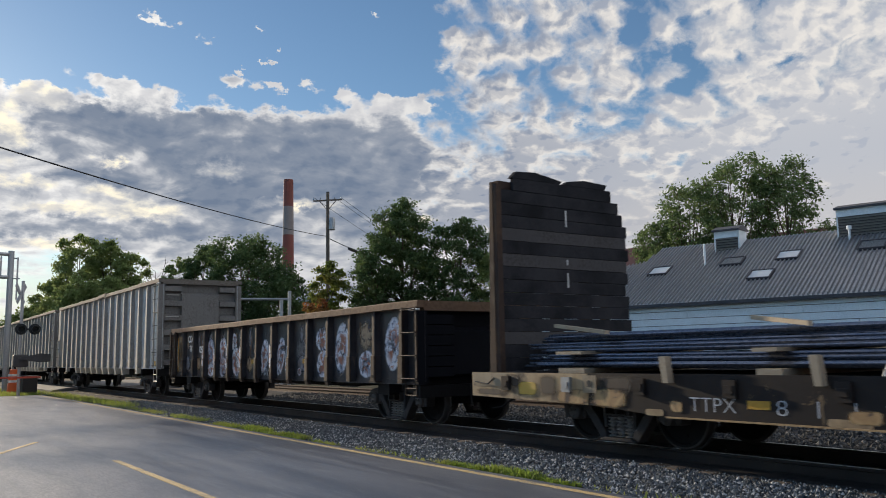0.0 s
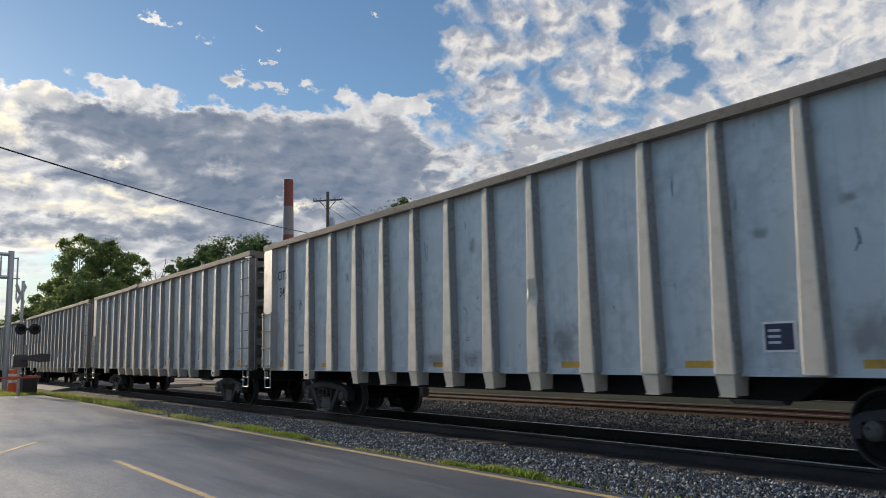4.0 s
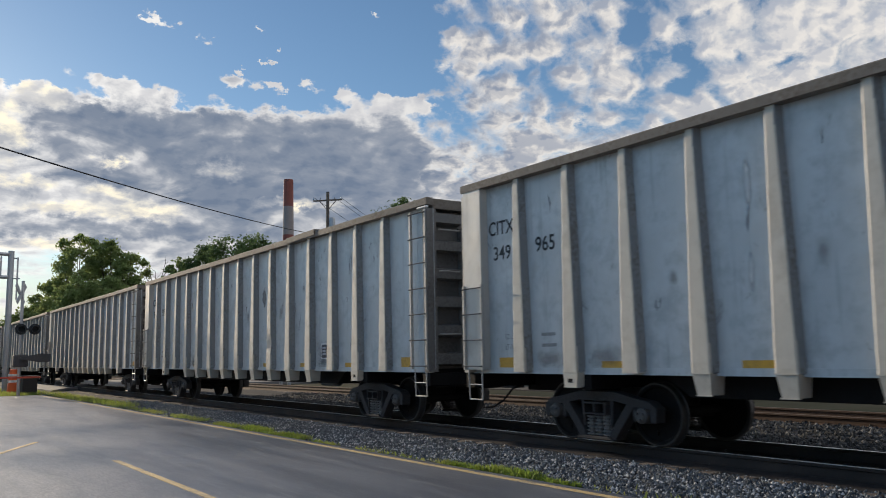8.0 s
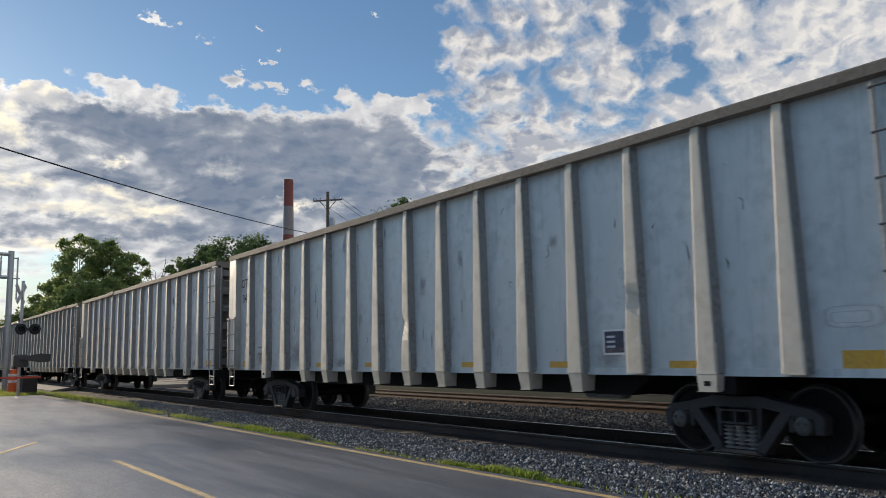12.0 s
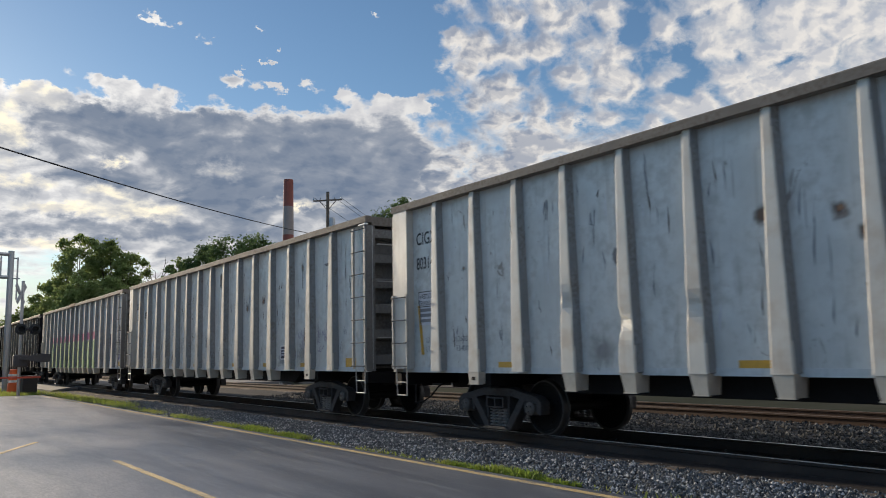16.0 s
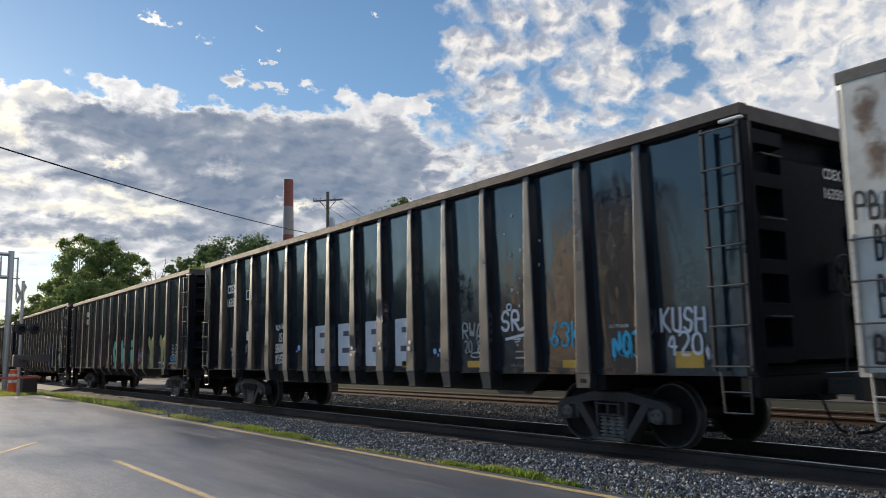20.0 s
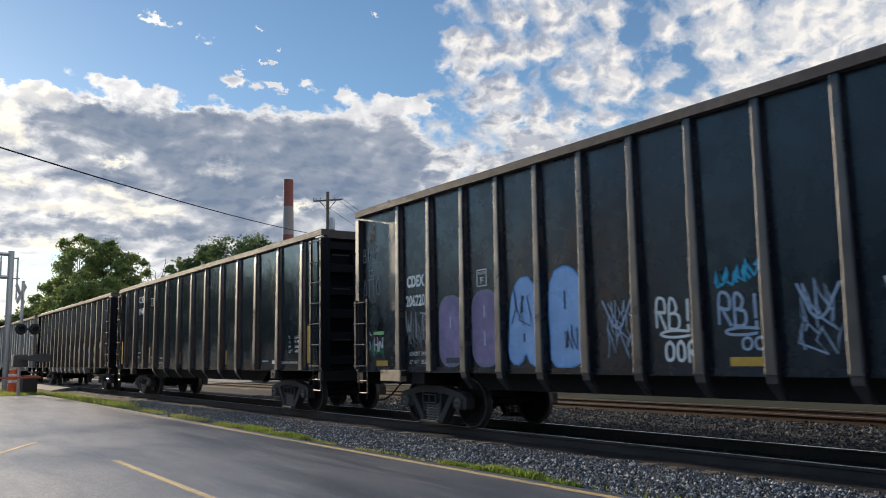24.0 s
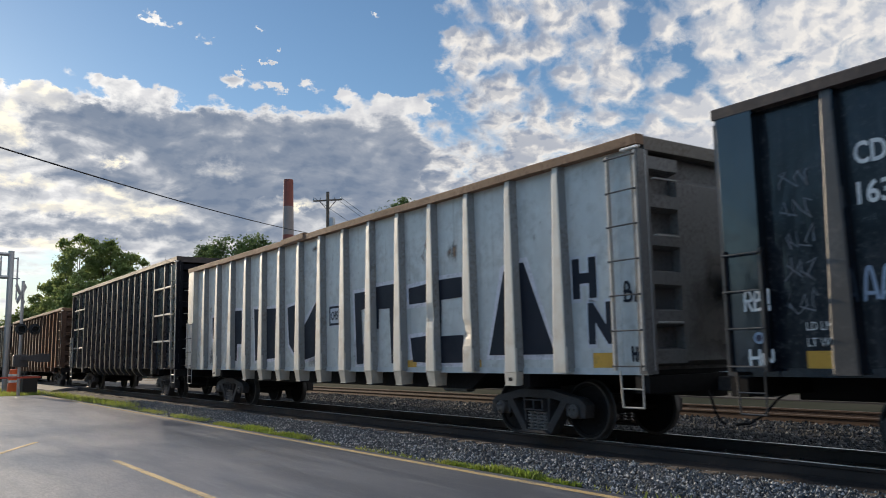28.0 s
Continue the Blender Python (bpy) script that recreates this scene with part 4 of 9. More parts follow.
# ---- ground ----
def asphalt_material():
    """Sealed asphalt: long pale drag marks, patches of different sheen, fine grit."""
    m = bpy.data.materials.new("worn_asphalt")
    m.use_nodes = True
    k = Net(m.node_tree)
    co = k.node("ShaderNodeTexCoord").outputs["Object"]
    drag = k.noise(k.scaled(co, (0.16, 1.5, 1.0)), 1.0, 7.0, 0.66, 0.4)
    patchy, grit = k.noise(co, 0.22, 5.0, 0.6, 0.5), k.noise(co, 70.0, 3.0, 0.6)
    col = k.mix(k.step(drag, 0.32, 0.70), (0.068, 0.076, 0.098), (0.142, 0.150, 0.172))
    col = k.mix(k.m("MULTIPLY", k.step(patchy, 0.35, 0.7), 0.35), col, (0.095, 0.099, 0.11))
    col = k.mix(k.m("MULTIPLY", k.step(grit, 0.5, 0.7), 0.4), col, (0.13, 0.13, 0.135))
    crack = k.noise(k.scaled(co, (0.6, 0.6, 1.0)), 1.0, 8.0, 0.65, 1.5)
    line = k.step(k.m("ABSOLUTE", k.m("SUBTRACT", crack, 0.5)), 0.0, 0.006)
    col = k.mix(k.m("MULTIPLY", k.m("SUBTRACT", 1.0, line), 0.12), col, (0.03, 0.03, 0.032))
    # bare, dusty aggregate where the sealer has worn off towards the middle of the lot
    px, py, pz = k.xyz(co)
    off = k.m("ADD", k.m("MULTIPLY", k.m("ADD", py, k.m("MULTIPLY", px, 0.22)), -1.0), k.m("MULTIPLY", k.m("SUBTRACT", drag, 0.5), 4.0))
    bare = k.m("MULTIPLY", k.step(off, -2.7, 1.0), k.step(k.noise(k.scaled(co, (0.5, 1.6, 1.0)), 1.0, 8.0, 0.7, 0.5), 0.30, 0.62, 0.15, 0.95))
    pebble = k.step(k.noise(co, 38.0, 4.0, 0.75), 0.38, 0.64)
    col = k.mix(bare, col, k.mix(pebble, (0.15, 0.142, 0.138), (0.50, 0.46, 0.43)))
    fines = k.step(k.noise(k.scaled(co, (0.7, 7.0, 1.0)), 1.0, 8.0, 0.72, 0.6), 0.50, 0.68)
    col = k.mix(k.m("MULTIPLY", fines, 0.55), col, (0.26, 0.26, 0.262))
    bs = k.t.nodes.new("ShaderNodeBsdfPrincipled")
    k.put(bs, "Base Color", col)
    k.put(bs, "Roughness", k.step(k.m("ADD", k.m("MULTIPLY", drag, 0.85), k.m("MULTIPLY", patchy, 0.15)), 0.3, 0.7, 0.31, 0.41))
    k.put(bs, "Specular IOR Level", 0.95)
    bp = k.t.nodes.new("ShaderNodeBump")
    bp.inputs["Strength"].default_value, bp.inputs["Distance"].default_value = 0.5, 0.005
    k.put(bp, "Height", k.m("ADD", grit, k.m("MULTIPLY", drag, 0.6)))
    k.t.links.new(bp.outputs[0], bs.inputs["Normal"])
    out = k.t.nodes.new("ShaderNodeOutputMaterial")
    k.t.links.new(bs.outputs[0], out.inputs[0])
    return m


MAT["asphalt"] = asphalt_material()
MAT["road_paint"] = surface("worn_yellow_road_paint", (0.56, 0.40, 0.18), 0.7, dirt=(0.17, 0.16, 0.15), dirt_amount=0.9, scale=3.0, fine=30.0)
MAT["ballast"] = surface("dark_ballast", (0.036, 0.038, 0.043), 0.9, spec=0.08, dirt=(0.03, 0.03, 0.034), dirt_amount=0.8, scale=1.0, fine=14.0, bump=1.0)
def stone_material(name, tone):
    """Crushed stone whose pieces differ from one another."""
    m = bpy.data.materials.new(name)
    m.use_nodes = True
    k = Net(m.node_tree)
    isl = k.node("ShaderNodeNewGeometry").outputs["Random Per Island"]
    grain = k.noise(k.node("ShaderNodeTexCoord").outputs["Object"], 40.0, 3.0)
    col = k.mix(k.step(isl, 0.0, 1.0), tuple(Vector((0.036, 0.046, 0.054)) * tone), tuple(Vector((0.17, 0.195, 0.21)) * tone))
    col = k.mix(k.step(isl, 0.82, 0.87), col, tuple(Vector((0.56, 0.57, 0.57)) * tone))
    col = k.mix(k.m("MULTIPLY", grain, 0.4), col, tuple(Vector((0.06, 0.06, 0.065)) * tone))
    bs = k.t.nodes.new("ShaderNodeBsdfPrincipled")
    k.put(bs, "Base Color", col)
    k.put(bs, "Roughness", 0.75)
    k.put(bs, "Specular IOR Level", 0.3)
    out = k.t.nodes.new("ShaderNodeOutputMaterial")
    k.t.links.new(bs.outputs[0], out.inputs[0])
    return m


MAT["stone"] = stone_material("crushed_stone", 0.95)
# darker copy of the stone: the shade under the train is in its colour
MAT["shaded_stone"] = stone_material("stone_in_train_shade", 0.25)
MAT["earth"] = surface("dry_earth_and_grass", (0.028, 0.032, 0.02), 0.95, spec=0.05, dirt=(0.06, 0.052, 0.04), dirt_amount=0.6, scale=0.2, fine=5.0, bump=0.5)
MAT["concrete"] = surface("pale_concrete", (0.20, 0.192, 0.185), 0.85, spec=0.15, dirt=(0.22, 0.2, 0.18), dirt_amount=0.5)
MAT["service_gravel"] = surface("brown_service_gravel", (0.085, 0.076, 0.068), 0.9, spec=0.1, dirt=(0.05, 0.045, 0.04), dirt_amount=0.6, scale=0.7, fine=20.0)
MAT["tie"] = surface("weathered_tie_wood", (0.14, 0.108, 0.085), 0.85, dirt=(0.07, 0.055, 0.045), dirt_amount=0.7, scale=3.0, fine=25.0, bump=0.6)
MAT["rail"] = surface("rusty_rail_steel", (0.040, 0.034, 0.032), 0.7, 0.0, spec=0.2, dirt=(0.09, 0.065, 0.05), dirt_amount=0.4)
MAT["fines"] = surface("oily_brown_fines", (0.042, 0.038, 0.037), 0.9, spec=0.1, dirt=(0.035, 0.032, 0.031), dirt_amount=0.6, scale=1.5, fine=22.0, bump=0.8)
MAT["rail_rust"] = surface("orange_rusty_rail", (0.10, 0.058, 0.038), 0.6, 0.1, dirt=(0.05, 0.03, 0.022), dirt_amount=0.6)

bm = bmesh.new()
box(bm, -2600, 1500, -1500, 2600, -1.0, -0.30)
solo("ground", bm, MAT["earth"], "dry earth with rough grass around the railway", "ground", "structure")
bm = bmesh.new()
box(bm, -44.5, 60, -60, 6.95, -0.32, LOT_Z)
solo("parking_lot", bm, MAT["asphalt"], "dark worn asphalt parking lot", "pavement", "structure")
bm = bmesh.new()
box(bm, -44.3, 58, 6.70, 6.81, LOT_Z + 0.001, LOT_Z + 0.005)
solo("edge_line", bm, MAT["road_paint"], "faded yellow line along the asphalt edge", "road marking", "structure")
for x0, x1, y0, y1 in ((-14.06, -4.0, 3.30, 3.30), (-18.4, -8.4, 2.81, -2.0)):
    bm = bmesh.new()
    a, b = Vector((x0, y0, 0)), Vector((x1, y1, 0))
    w = (b - a).cross(Vector((0, 0, 1))).normalized() * 0.05
    loft(bm, [[(p.x, p.y, z) for p in (a - w, a + w, b + w, b - w)] for z in (LOT_Z + 0.001, LOT_Z + 0.005)])
    solo("stall_line", bm, MAT["road_paint"], "faded yellow parking stall line on asphalt", "road marking", "structure")
bm = bmesh.new()
prism_pts = [(6.9, -0.31), (7.3, -0.27), (8.3, -0.21), (11.9, -0.21), (12.6, -0.24), (14.5, -0.24), (15.0, -0.2), (18.7, -0.2), (20.5, -0.29), (20.5, -0.4), (6.9, -0.4)]
loft(bm, [[(x, y, z) for y, z in prism_pts] for x in (-900.0, 300.0)])
solo("ballast_bed", bm, MAT["ballast"], "bed of dark crushed stone ballast", "ground", "structure")


def rail_mesh(name, x0, x1, material):
    prof = [(-0.075, -0.186), (0.075, -0.186), (0.075, -0.175), (0.010, -0.155), (0.009, -0.045), (0.036, -0.035), (0.036, -0.004), (0.028, 0.0), (-0.028, 0.0), (-0.036, -0.004), (-0.036, -0.035), (-0.009, -0.045), (-0.010, -0.155), (-0.075, -0.175)]
    bm = bmesh.new()
    loft(bm, [[(x, y, z) for y, z in prof] for x in (x0, x1)])
    return mesh_of(name, bm, material)


def track(yc, material, label, tie_range, dz=0.0):
    tr = empty("railway_track", pose(0, yc, dz), label, "railway track", kind="structure")
    me, head = rail_mesh("rail", -900, 300, material), bmesh.new()
    box(head, -900, 300, -0.030, 0.030, 0.0005, 0.003)
    hm = mesh_of("rail_head", head, MAT["tread"])
    for s in (-1, 1):
        r = part("rail", me, None, tr, at=(0, s * GAUGE / 2, 0))
        if dz == 0:
            part("rail_head", hm, None, r, "polished running surface")
    bm = bmesh.new()
    box(bm, -0.115, 0.115, -1.28, 1.28, -0.36, -0.186)
    tm = mesh_of("tie", bm, MAT["tie"], bevel=0.008)
    rng = random.Random(5)
    x = tie_range[0]
    while x < tie_range[1]:
        t = part("tie", tm, None, tr, at=(x, rng.uniform(-0.05, 0.05), rng.uniform(-0.012, 0.008)))
        t.rotation_euler = (0, 0, rng.uniform(-0.03, 0.03))
        x += 0.53 + rng.uniform(-0.03, 0.03)
    return tr


track(TRACK_Y, MAT["rail"], "railway track with worn steel rails on timber ties", (-78, 14))
track(TRACK2_Y, MAT["rail_rust"], "second railway track with rusty rails", (-45, 10), -0.02)


for yf, w in ((9.13, 0.20), (11.0, 0.16)):   # dark fines heaped along the rails
    bm = bmesh.new()
    rings = []
    for i in range(161):
        x = -60.0 + 0.45 * i
        a = 0.035 * noise.noise((x * 1.3, yf, 0.0))
        rings.append([(x, yf - w + a, -0.225), (x, yf - w * 0.5 + a, -0.175 + 0.3 * a), (x, yf + w * 0.5, -0.150), (x, yf + w, -0.165), (x, yf + w, -0.25)])
    loft(bm, rings)
    solo("ballast_fines", bm, MAT["fines"], "strip of dark oily fines beside the rail", "ground", "structure")


def scatter_stones(count, seed, y_from, y_span):
    rng = np.random.default_rng(seed)
    x = -34 + 42 * rng.random(count) ** 0.75
    y = y_from + y_span * rng.random(count)
    ground = np.interp(y, [7.3, 8.3, 11.9, 12.6, 14.5, 15.0], [-0.27, -0.21, -0.21, -0.24, -0.24, -0.20])
    r = (0.011 + 0.021 * rng.random(count)) * np.where(y > 9.2, 1.7, 1.0)
    base = np.array([(1, 0, 0), (-1, 0, 0), (0, 1, 0), (0, -1, 0), (0, 0, 1), (0, 0, -1)], float)
    tri = np.array([(0, 2, 4), (2, 1, 4), (1, 3, 4), (3, 0, 4), (2, 0, 5), (1, 2, 5), (3, 1, 5), (0, 3, 5)])
    v = base[None] * r[:, None, None] * (0.6 + 0.8 * rng.random((count, 6, 1)))
    a = rng.random(count) * 6.28
    c, s = np.cos(a), np.sin(a)
    vx, vy = v[..., 0] * c[:, None] - v[..., 1] * s[:, None], v[..., 0] * s[:, None] + v[..., 1] * c[:, None]
    v = np.stack([vx + x[:, None], vy + y[:, None], v[..., 2] * 0.8 + (ground + r * 0.25)[:, None]], 2).reshape(-1, 3)
    f = (tri[None] + (np.arange(count) * 6)[:, None, None]).reshape(-1, 3)
    return v.tolist(), f.tolist()


v, f = scatter_stones(36000, 4, 9.2, 8.2)
solo("track_stones", cloud_mesh("track_stones", v, f, MAT["shaded_stone"]), None, "crushed stones around the rails, darkened for the train's shade", "gravel", "stuff")
v, f = scatter_stones(60000, 3, 7.1, 2.1)
solo("ballast_stones", cloud_mesh("ballast_stones", v, f, MAT["stone"]), None, "loose grey crushed stones beside the rails", "gravel", "stuff")


# ---- grass along the edge of the asphalt ----
def leafy(name, base, back, rough=0.6):
    m = bpy.data.materials.new(name)
    m.use_nodes = True
    k = Net(m.node_tree)
    isl = k.node("ShaderNodeNewGeometry").outputs["Random Per Island"]
    pos = k.node("ShaderNodeTexCoord").outputs["Object"]
    n = k.noise(pos, 0.8, 3.0)
    col = k.mix(isl, tuple(Vector(base) * 0.6), tuple(Vector(base) * 1.35))
    col = k.mix(k.step(n, 0.35, 0.7), col, tuple(Vector(back)))
    d, t = k.t.nodes.new("ShaderNodeBsdfDiffuse"), k.t.nodes.new("ShaderNodeBsdfTranslucent")
    g = k.t.nodes.new("ShaderNodeBsdfGlossy")
    g.inputs["Roughness"].default_value = 0.45
    k.put(g, "Color", (0.35, 0.35, 0.35, 1.0))
    for q in (d, t):
        k.put(q, "Color", col)
    mx, my = k.t.nodes.new("ShaderNodeMixShader"), k.t.nodes.new("ShaderNodeMixShader")
    mx.inputs[0].default_value, my.inputs[0].default_value = 0.5, 0.05
    k.t.links.new(d.outputs[0], mx.inputs[1])
    k.t.links.new(t.outputs[0], mx.inputs[2])
    k.t.links.new(mx.outputs[0], my.inputs[1])
    k.t.links.new(g.outputs[0], my.inputs[2])
    out = k.t.nodes.new("ShaderNodeOutputMaterial")
    k.t.links.new(my.outputs[0], out.inputs[0])
    return m


MAT["grass"] = leafy("yellow_green_grass", (0.23, 0.32, 0.055), (0.34, 0.36, 0.10))
MAT["leaf"] = leafy("green_leaves", (0.225, 0.295, 0.10), (0.27, 0.32, 0.12))
MAT["leaf_mid"] = leafy("mid_green_leaves", (0.135, 0.20, 0.08), (0.165, 0.225, 0.09))
MAT["leaf_dark"] = leafy("dark_green_leaves", (0.085, 0.14, 0.055), (0.115, 0.165, 0.065))
MAT["leaf_light"] = leafy("sunlit_green_leaves", (0.17, 0.22, 0.05), (0.2, 0.2, 0.05))
MAT["leaf_red"] = leafy("reddish_leaves", (0.26, 0.10, 0.04), (0.14, 0.14, 0.03))
MAT["bark"] = surface("grey_brown_bark", (0.10, 0.075, 0.055), 0.9, dirt=(0.05, 0.04, 0.03), dirt_amount=0.6, fine=12.0, bump=0.8)


def grass_mesh(clumps, seed):
    rng = np.random.default_rng(seed)
    vs, fs = [], []
    for x0, x1, y0, y1, count, h in clumps:
        for _ in range(count):
            u = rng.random()
            x = x0 + (x1 - x0) * u
            y = y0 + (y1 - y0) * min(1, max(0, rng.normal(0.5, 0.22)))
            a, l, hh = rng.random() * 6.28, 0.02 + 0.09 * rng.random(), h * (0.4 + 0.8 * rng.random())
            w = 0.007 + 0.006 * rng.random()
            dx, dy = math.cos(a), math.sin(a)
            z = -0.26
            i = len(vs)
            vs += [(x - dy * w, y + dx * w, z), (x + dy * w, y - dx * w, z), (x + dx * l * 0.4 + dy * w * 0.7, y + dy * l * 0.4 - dx * w * 0.7, z + hh * 0.6),
                   (x + dx * l * 0.4 - dy * w * 0.7, y + dy * l * 0.4 + dx * w * 0.7, z + hh * 0.6), (x + dx * l, y + dy * l, z + hh)]
            fs += [(i, i + 1, i + 2, i + 3), (i + 3, i + 2, i + 4)]
    return cloud_mesh("grass_strip", vs, fs, MAT["grass"])


solo("grass_strip", grass_mesh([(-10.3, -9.3, 6.98, 7.2, 620, 0.08), (-9.3, -8.2, 7.0, 7.3, 1000, 0.10), (-8.2, -7.4, 7.02, 7.2, 260, 0.07), (-20.5, -18.9, 7.0, 7.45, 420, 0.08), (-18.6, -17.4, 7.05, 7.50, 700, 0.10), (-17.2, -16.7, 7.0, 7.3, 120, 0.08), (-16.5, -15.2, 7.0, 7.4, 620, 0.09), (-14.8, -13.6, 6.95, 7.2, 160, 0.07), (-24.5, -21.5, 7.05, 7.6, 420, 0.09), (-30, -25.5, 7.05, 7.7, 380, 0.09),
                                (-45, -30, 7.05, 8.2, 2200, 0.14), (-13, -10.4, 6.95, 7.3, 120, 0.07), (-7.3, -3, 6.95, 7.5, 90, 0.07), (-58, -45.0, 4.5, 8.2, 5000, 0.16)], 8), None, "patchy yellow-green grass at the asphalt edge", "grass", "stuff")


# ---- trees ----
def tree(x, y, height, spread, base, seed, leaf=0.16, count=14000, mat="leaf", lobes=20, label="green leafy tree behind the railway", trunk_r=0.25, airy=False):
    """Tapered trunk, limbs to every bough of the crown, and leaves gathered in flat sprays round each bough, with gaps between them."""
    rng = random.Random(seed)
    nr = np.random.default_rng(seed)
    t = empty("tree", pose(x, y, -0.3), label, "tree")
    bm = bmesh.new()
    pts = [Vector((0, 0, -0.2))]
    for i in range(1, 6):
        pts.append(Vector((rng.uniform(-0.25, 0.25) * i * 0.4, rng.uniform(-0.25, 0.25) * i * 0.4, height * 0.72 * i / 5)))
    for i, (a, b) in enumerate(zip(pts, pts[1:])):
        rod(bm, a, b, trunk_r * (1 - 0.16 * i), 8, trunk_r * (1 - 0.16 * (i + 1)))
    part("trunk", bm, MAT["bark"], t, smooth=True)
    mid, half = (base + height) * 0.5, (height - base) * 0.5
    sprays = []
    bm = bmesh.new()
    for i in range(lobes):
        u = 1.0 - 2.0 * (i + 0.5) / lobes                      # boughs spread evenly round an egg-shaped crown
        a = i * 2.39996 + rng.uniform(-0.35, 0.35)
        w = math.sqrt(max(0.0, 1.0 - u * u)) ** 0.75
        k = rng.uniform(0.50, 0.98) if airy else rng.uniform(0.52, 0.95)
        size = spread * (rng.uniform(0.26, 0.44) if airy else rng.uniform(0.20, 0.34)) * (0.85 if airy else 1.0)
        c = Vector((spread * k * w * math.cos(a), spread * k * w * math.sin(a), mid + (half - size * 0.55) * u * (0.75 + 0.25 * k) + half * 0.05))
        s = pts[min(5, max(1, int(1.5 + 3.2 * (u + 1) / 2)))]
        m = s.lerp(c, 0.5) + Vector((0, 0, -0.04 * height))
        rod(bm, s, m, trunk_r * 0.36, 6, trunk_r * 0.22)
        rod(bm, m, c, trunk_r * 0.22, 6, trunk_r * 0.08)
        for j in range(22 if airy else 14):
            b, v = rng.uniform(0, math.tau), rng.uniform(-0.45, 1.0)
            h = math.sqrt(1.0 - v * v)
            q = c + Vector((h * math.cos(b), h * math.sin(b), v * 0.85)) * size * (rng.uniform(0.45, 1.30) if airy else rng.uniform(0.65, 1.12))
            rod(bm, c, q, trunk_r * 0.06, 4, trunk_r * 0.015)
            sprays.append((q, size * (rng.uniform(0.14, 0.34) if airy else rng.uniform(0.24, 0.42))))
        if not airy:
            sprays.append((c, size * 1.0))
    part("branch_structure", bm, MAT["bark"], t)
    w = np.array([s ** 1.6 for _, s in sprays])
    pick = nr.choice(len(sprays), count, p=w / w.sum())
    cs = np.array([tuple(c) for c, _ in sprays])[pick]
    ss = np.array([s for _, s in sprays])[pick]
    off = np.clip(nr.normal(size=(count, 3)), -1.7, 1.7) * (np.array([0.70, 0.70, 0.30]) if airy else np.array([0.72, 0.72, 0.52]))
    p = cs + off * ss[:, None]
    n = nr.normal(size=(count, 3)) * 0.8 + np.array([0, 0, 0.9])
    n /= np.linalg.norm(n, axis=1)[:, None]
    a = np.cross(n, nr.normal(size=(count, 3)))
    a /= np.linalg.norm(a, axis=1)[:, None]
    b = np.cross(n, a)
    l = leaf * (0.6 + 0.8 * nr.random(count))[:, None]
    quad = np.stack([p - a * l, p + b * l * 0.55 + n * l * 0.12, p + a * l, p - b * l * 0.55 + n * l * 0.12], 1).reshape(-1, 3)
    faces = (np.arange(count) * 4)[:, None] + np.array([[0, 1, 2, 3]])
    part("crown", cloud_mesh("crown", quad.tolist(), faces.tolist(), MAT[mat]), None, t)
    return t


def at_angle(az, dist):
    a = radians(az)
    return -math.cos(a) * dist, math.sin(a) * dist


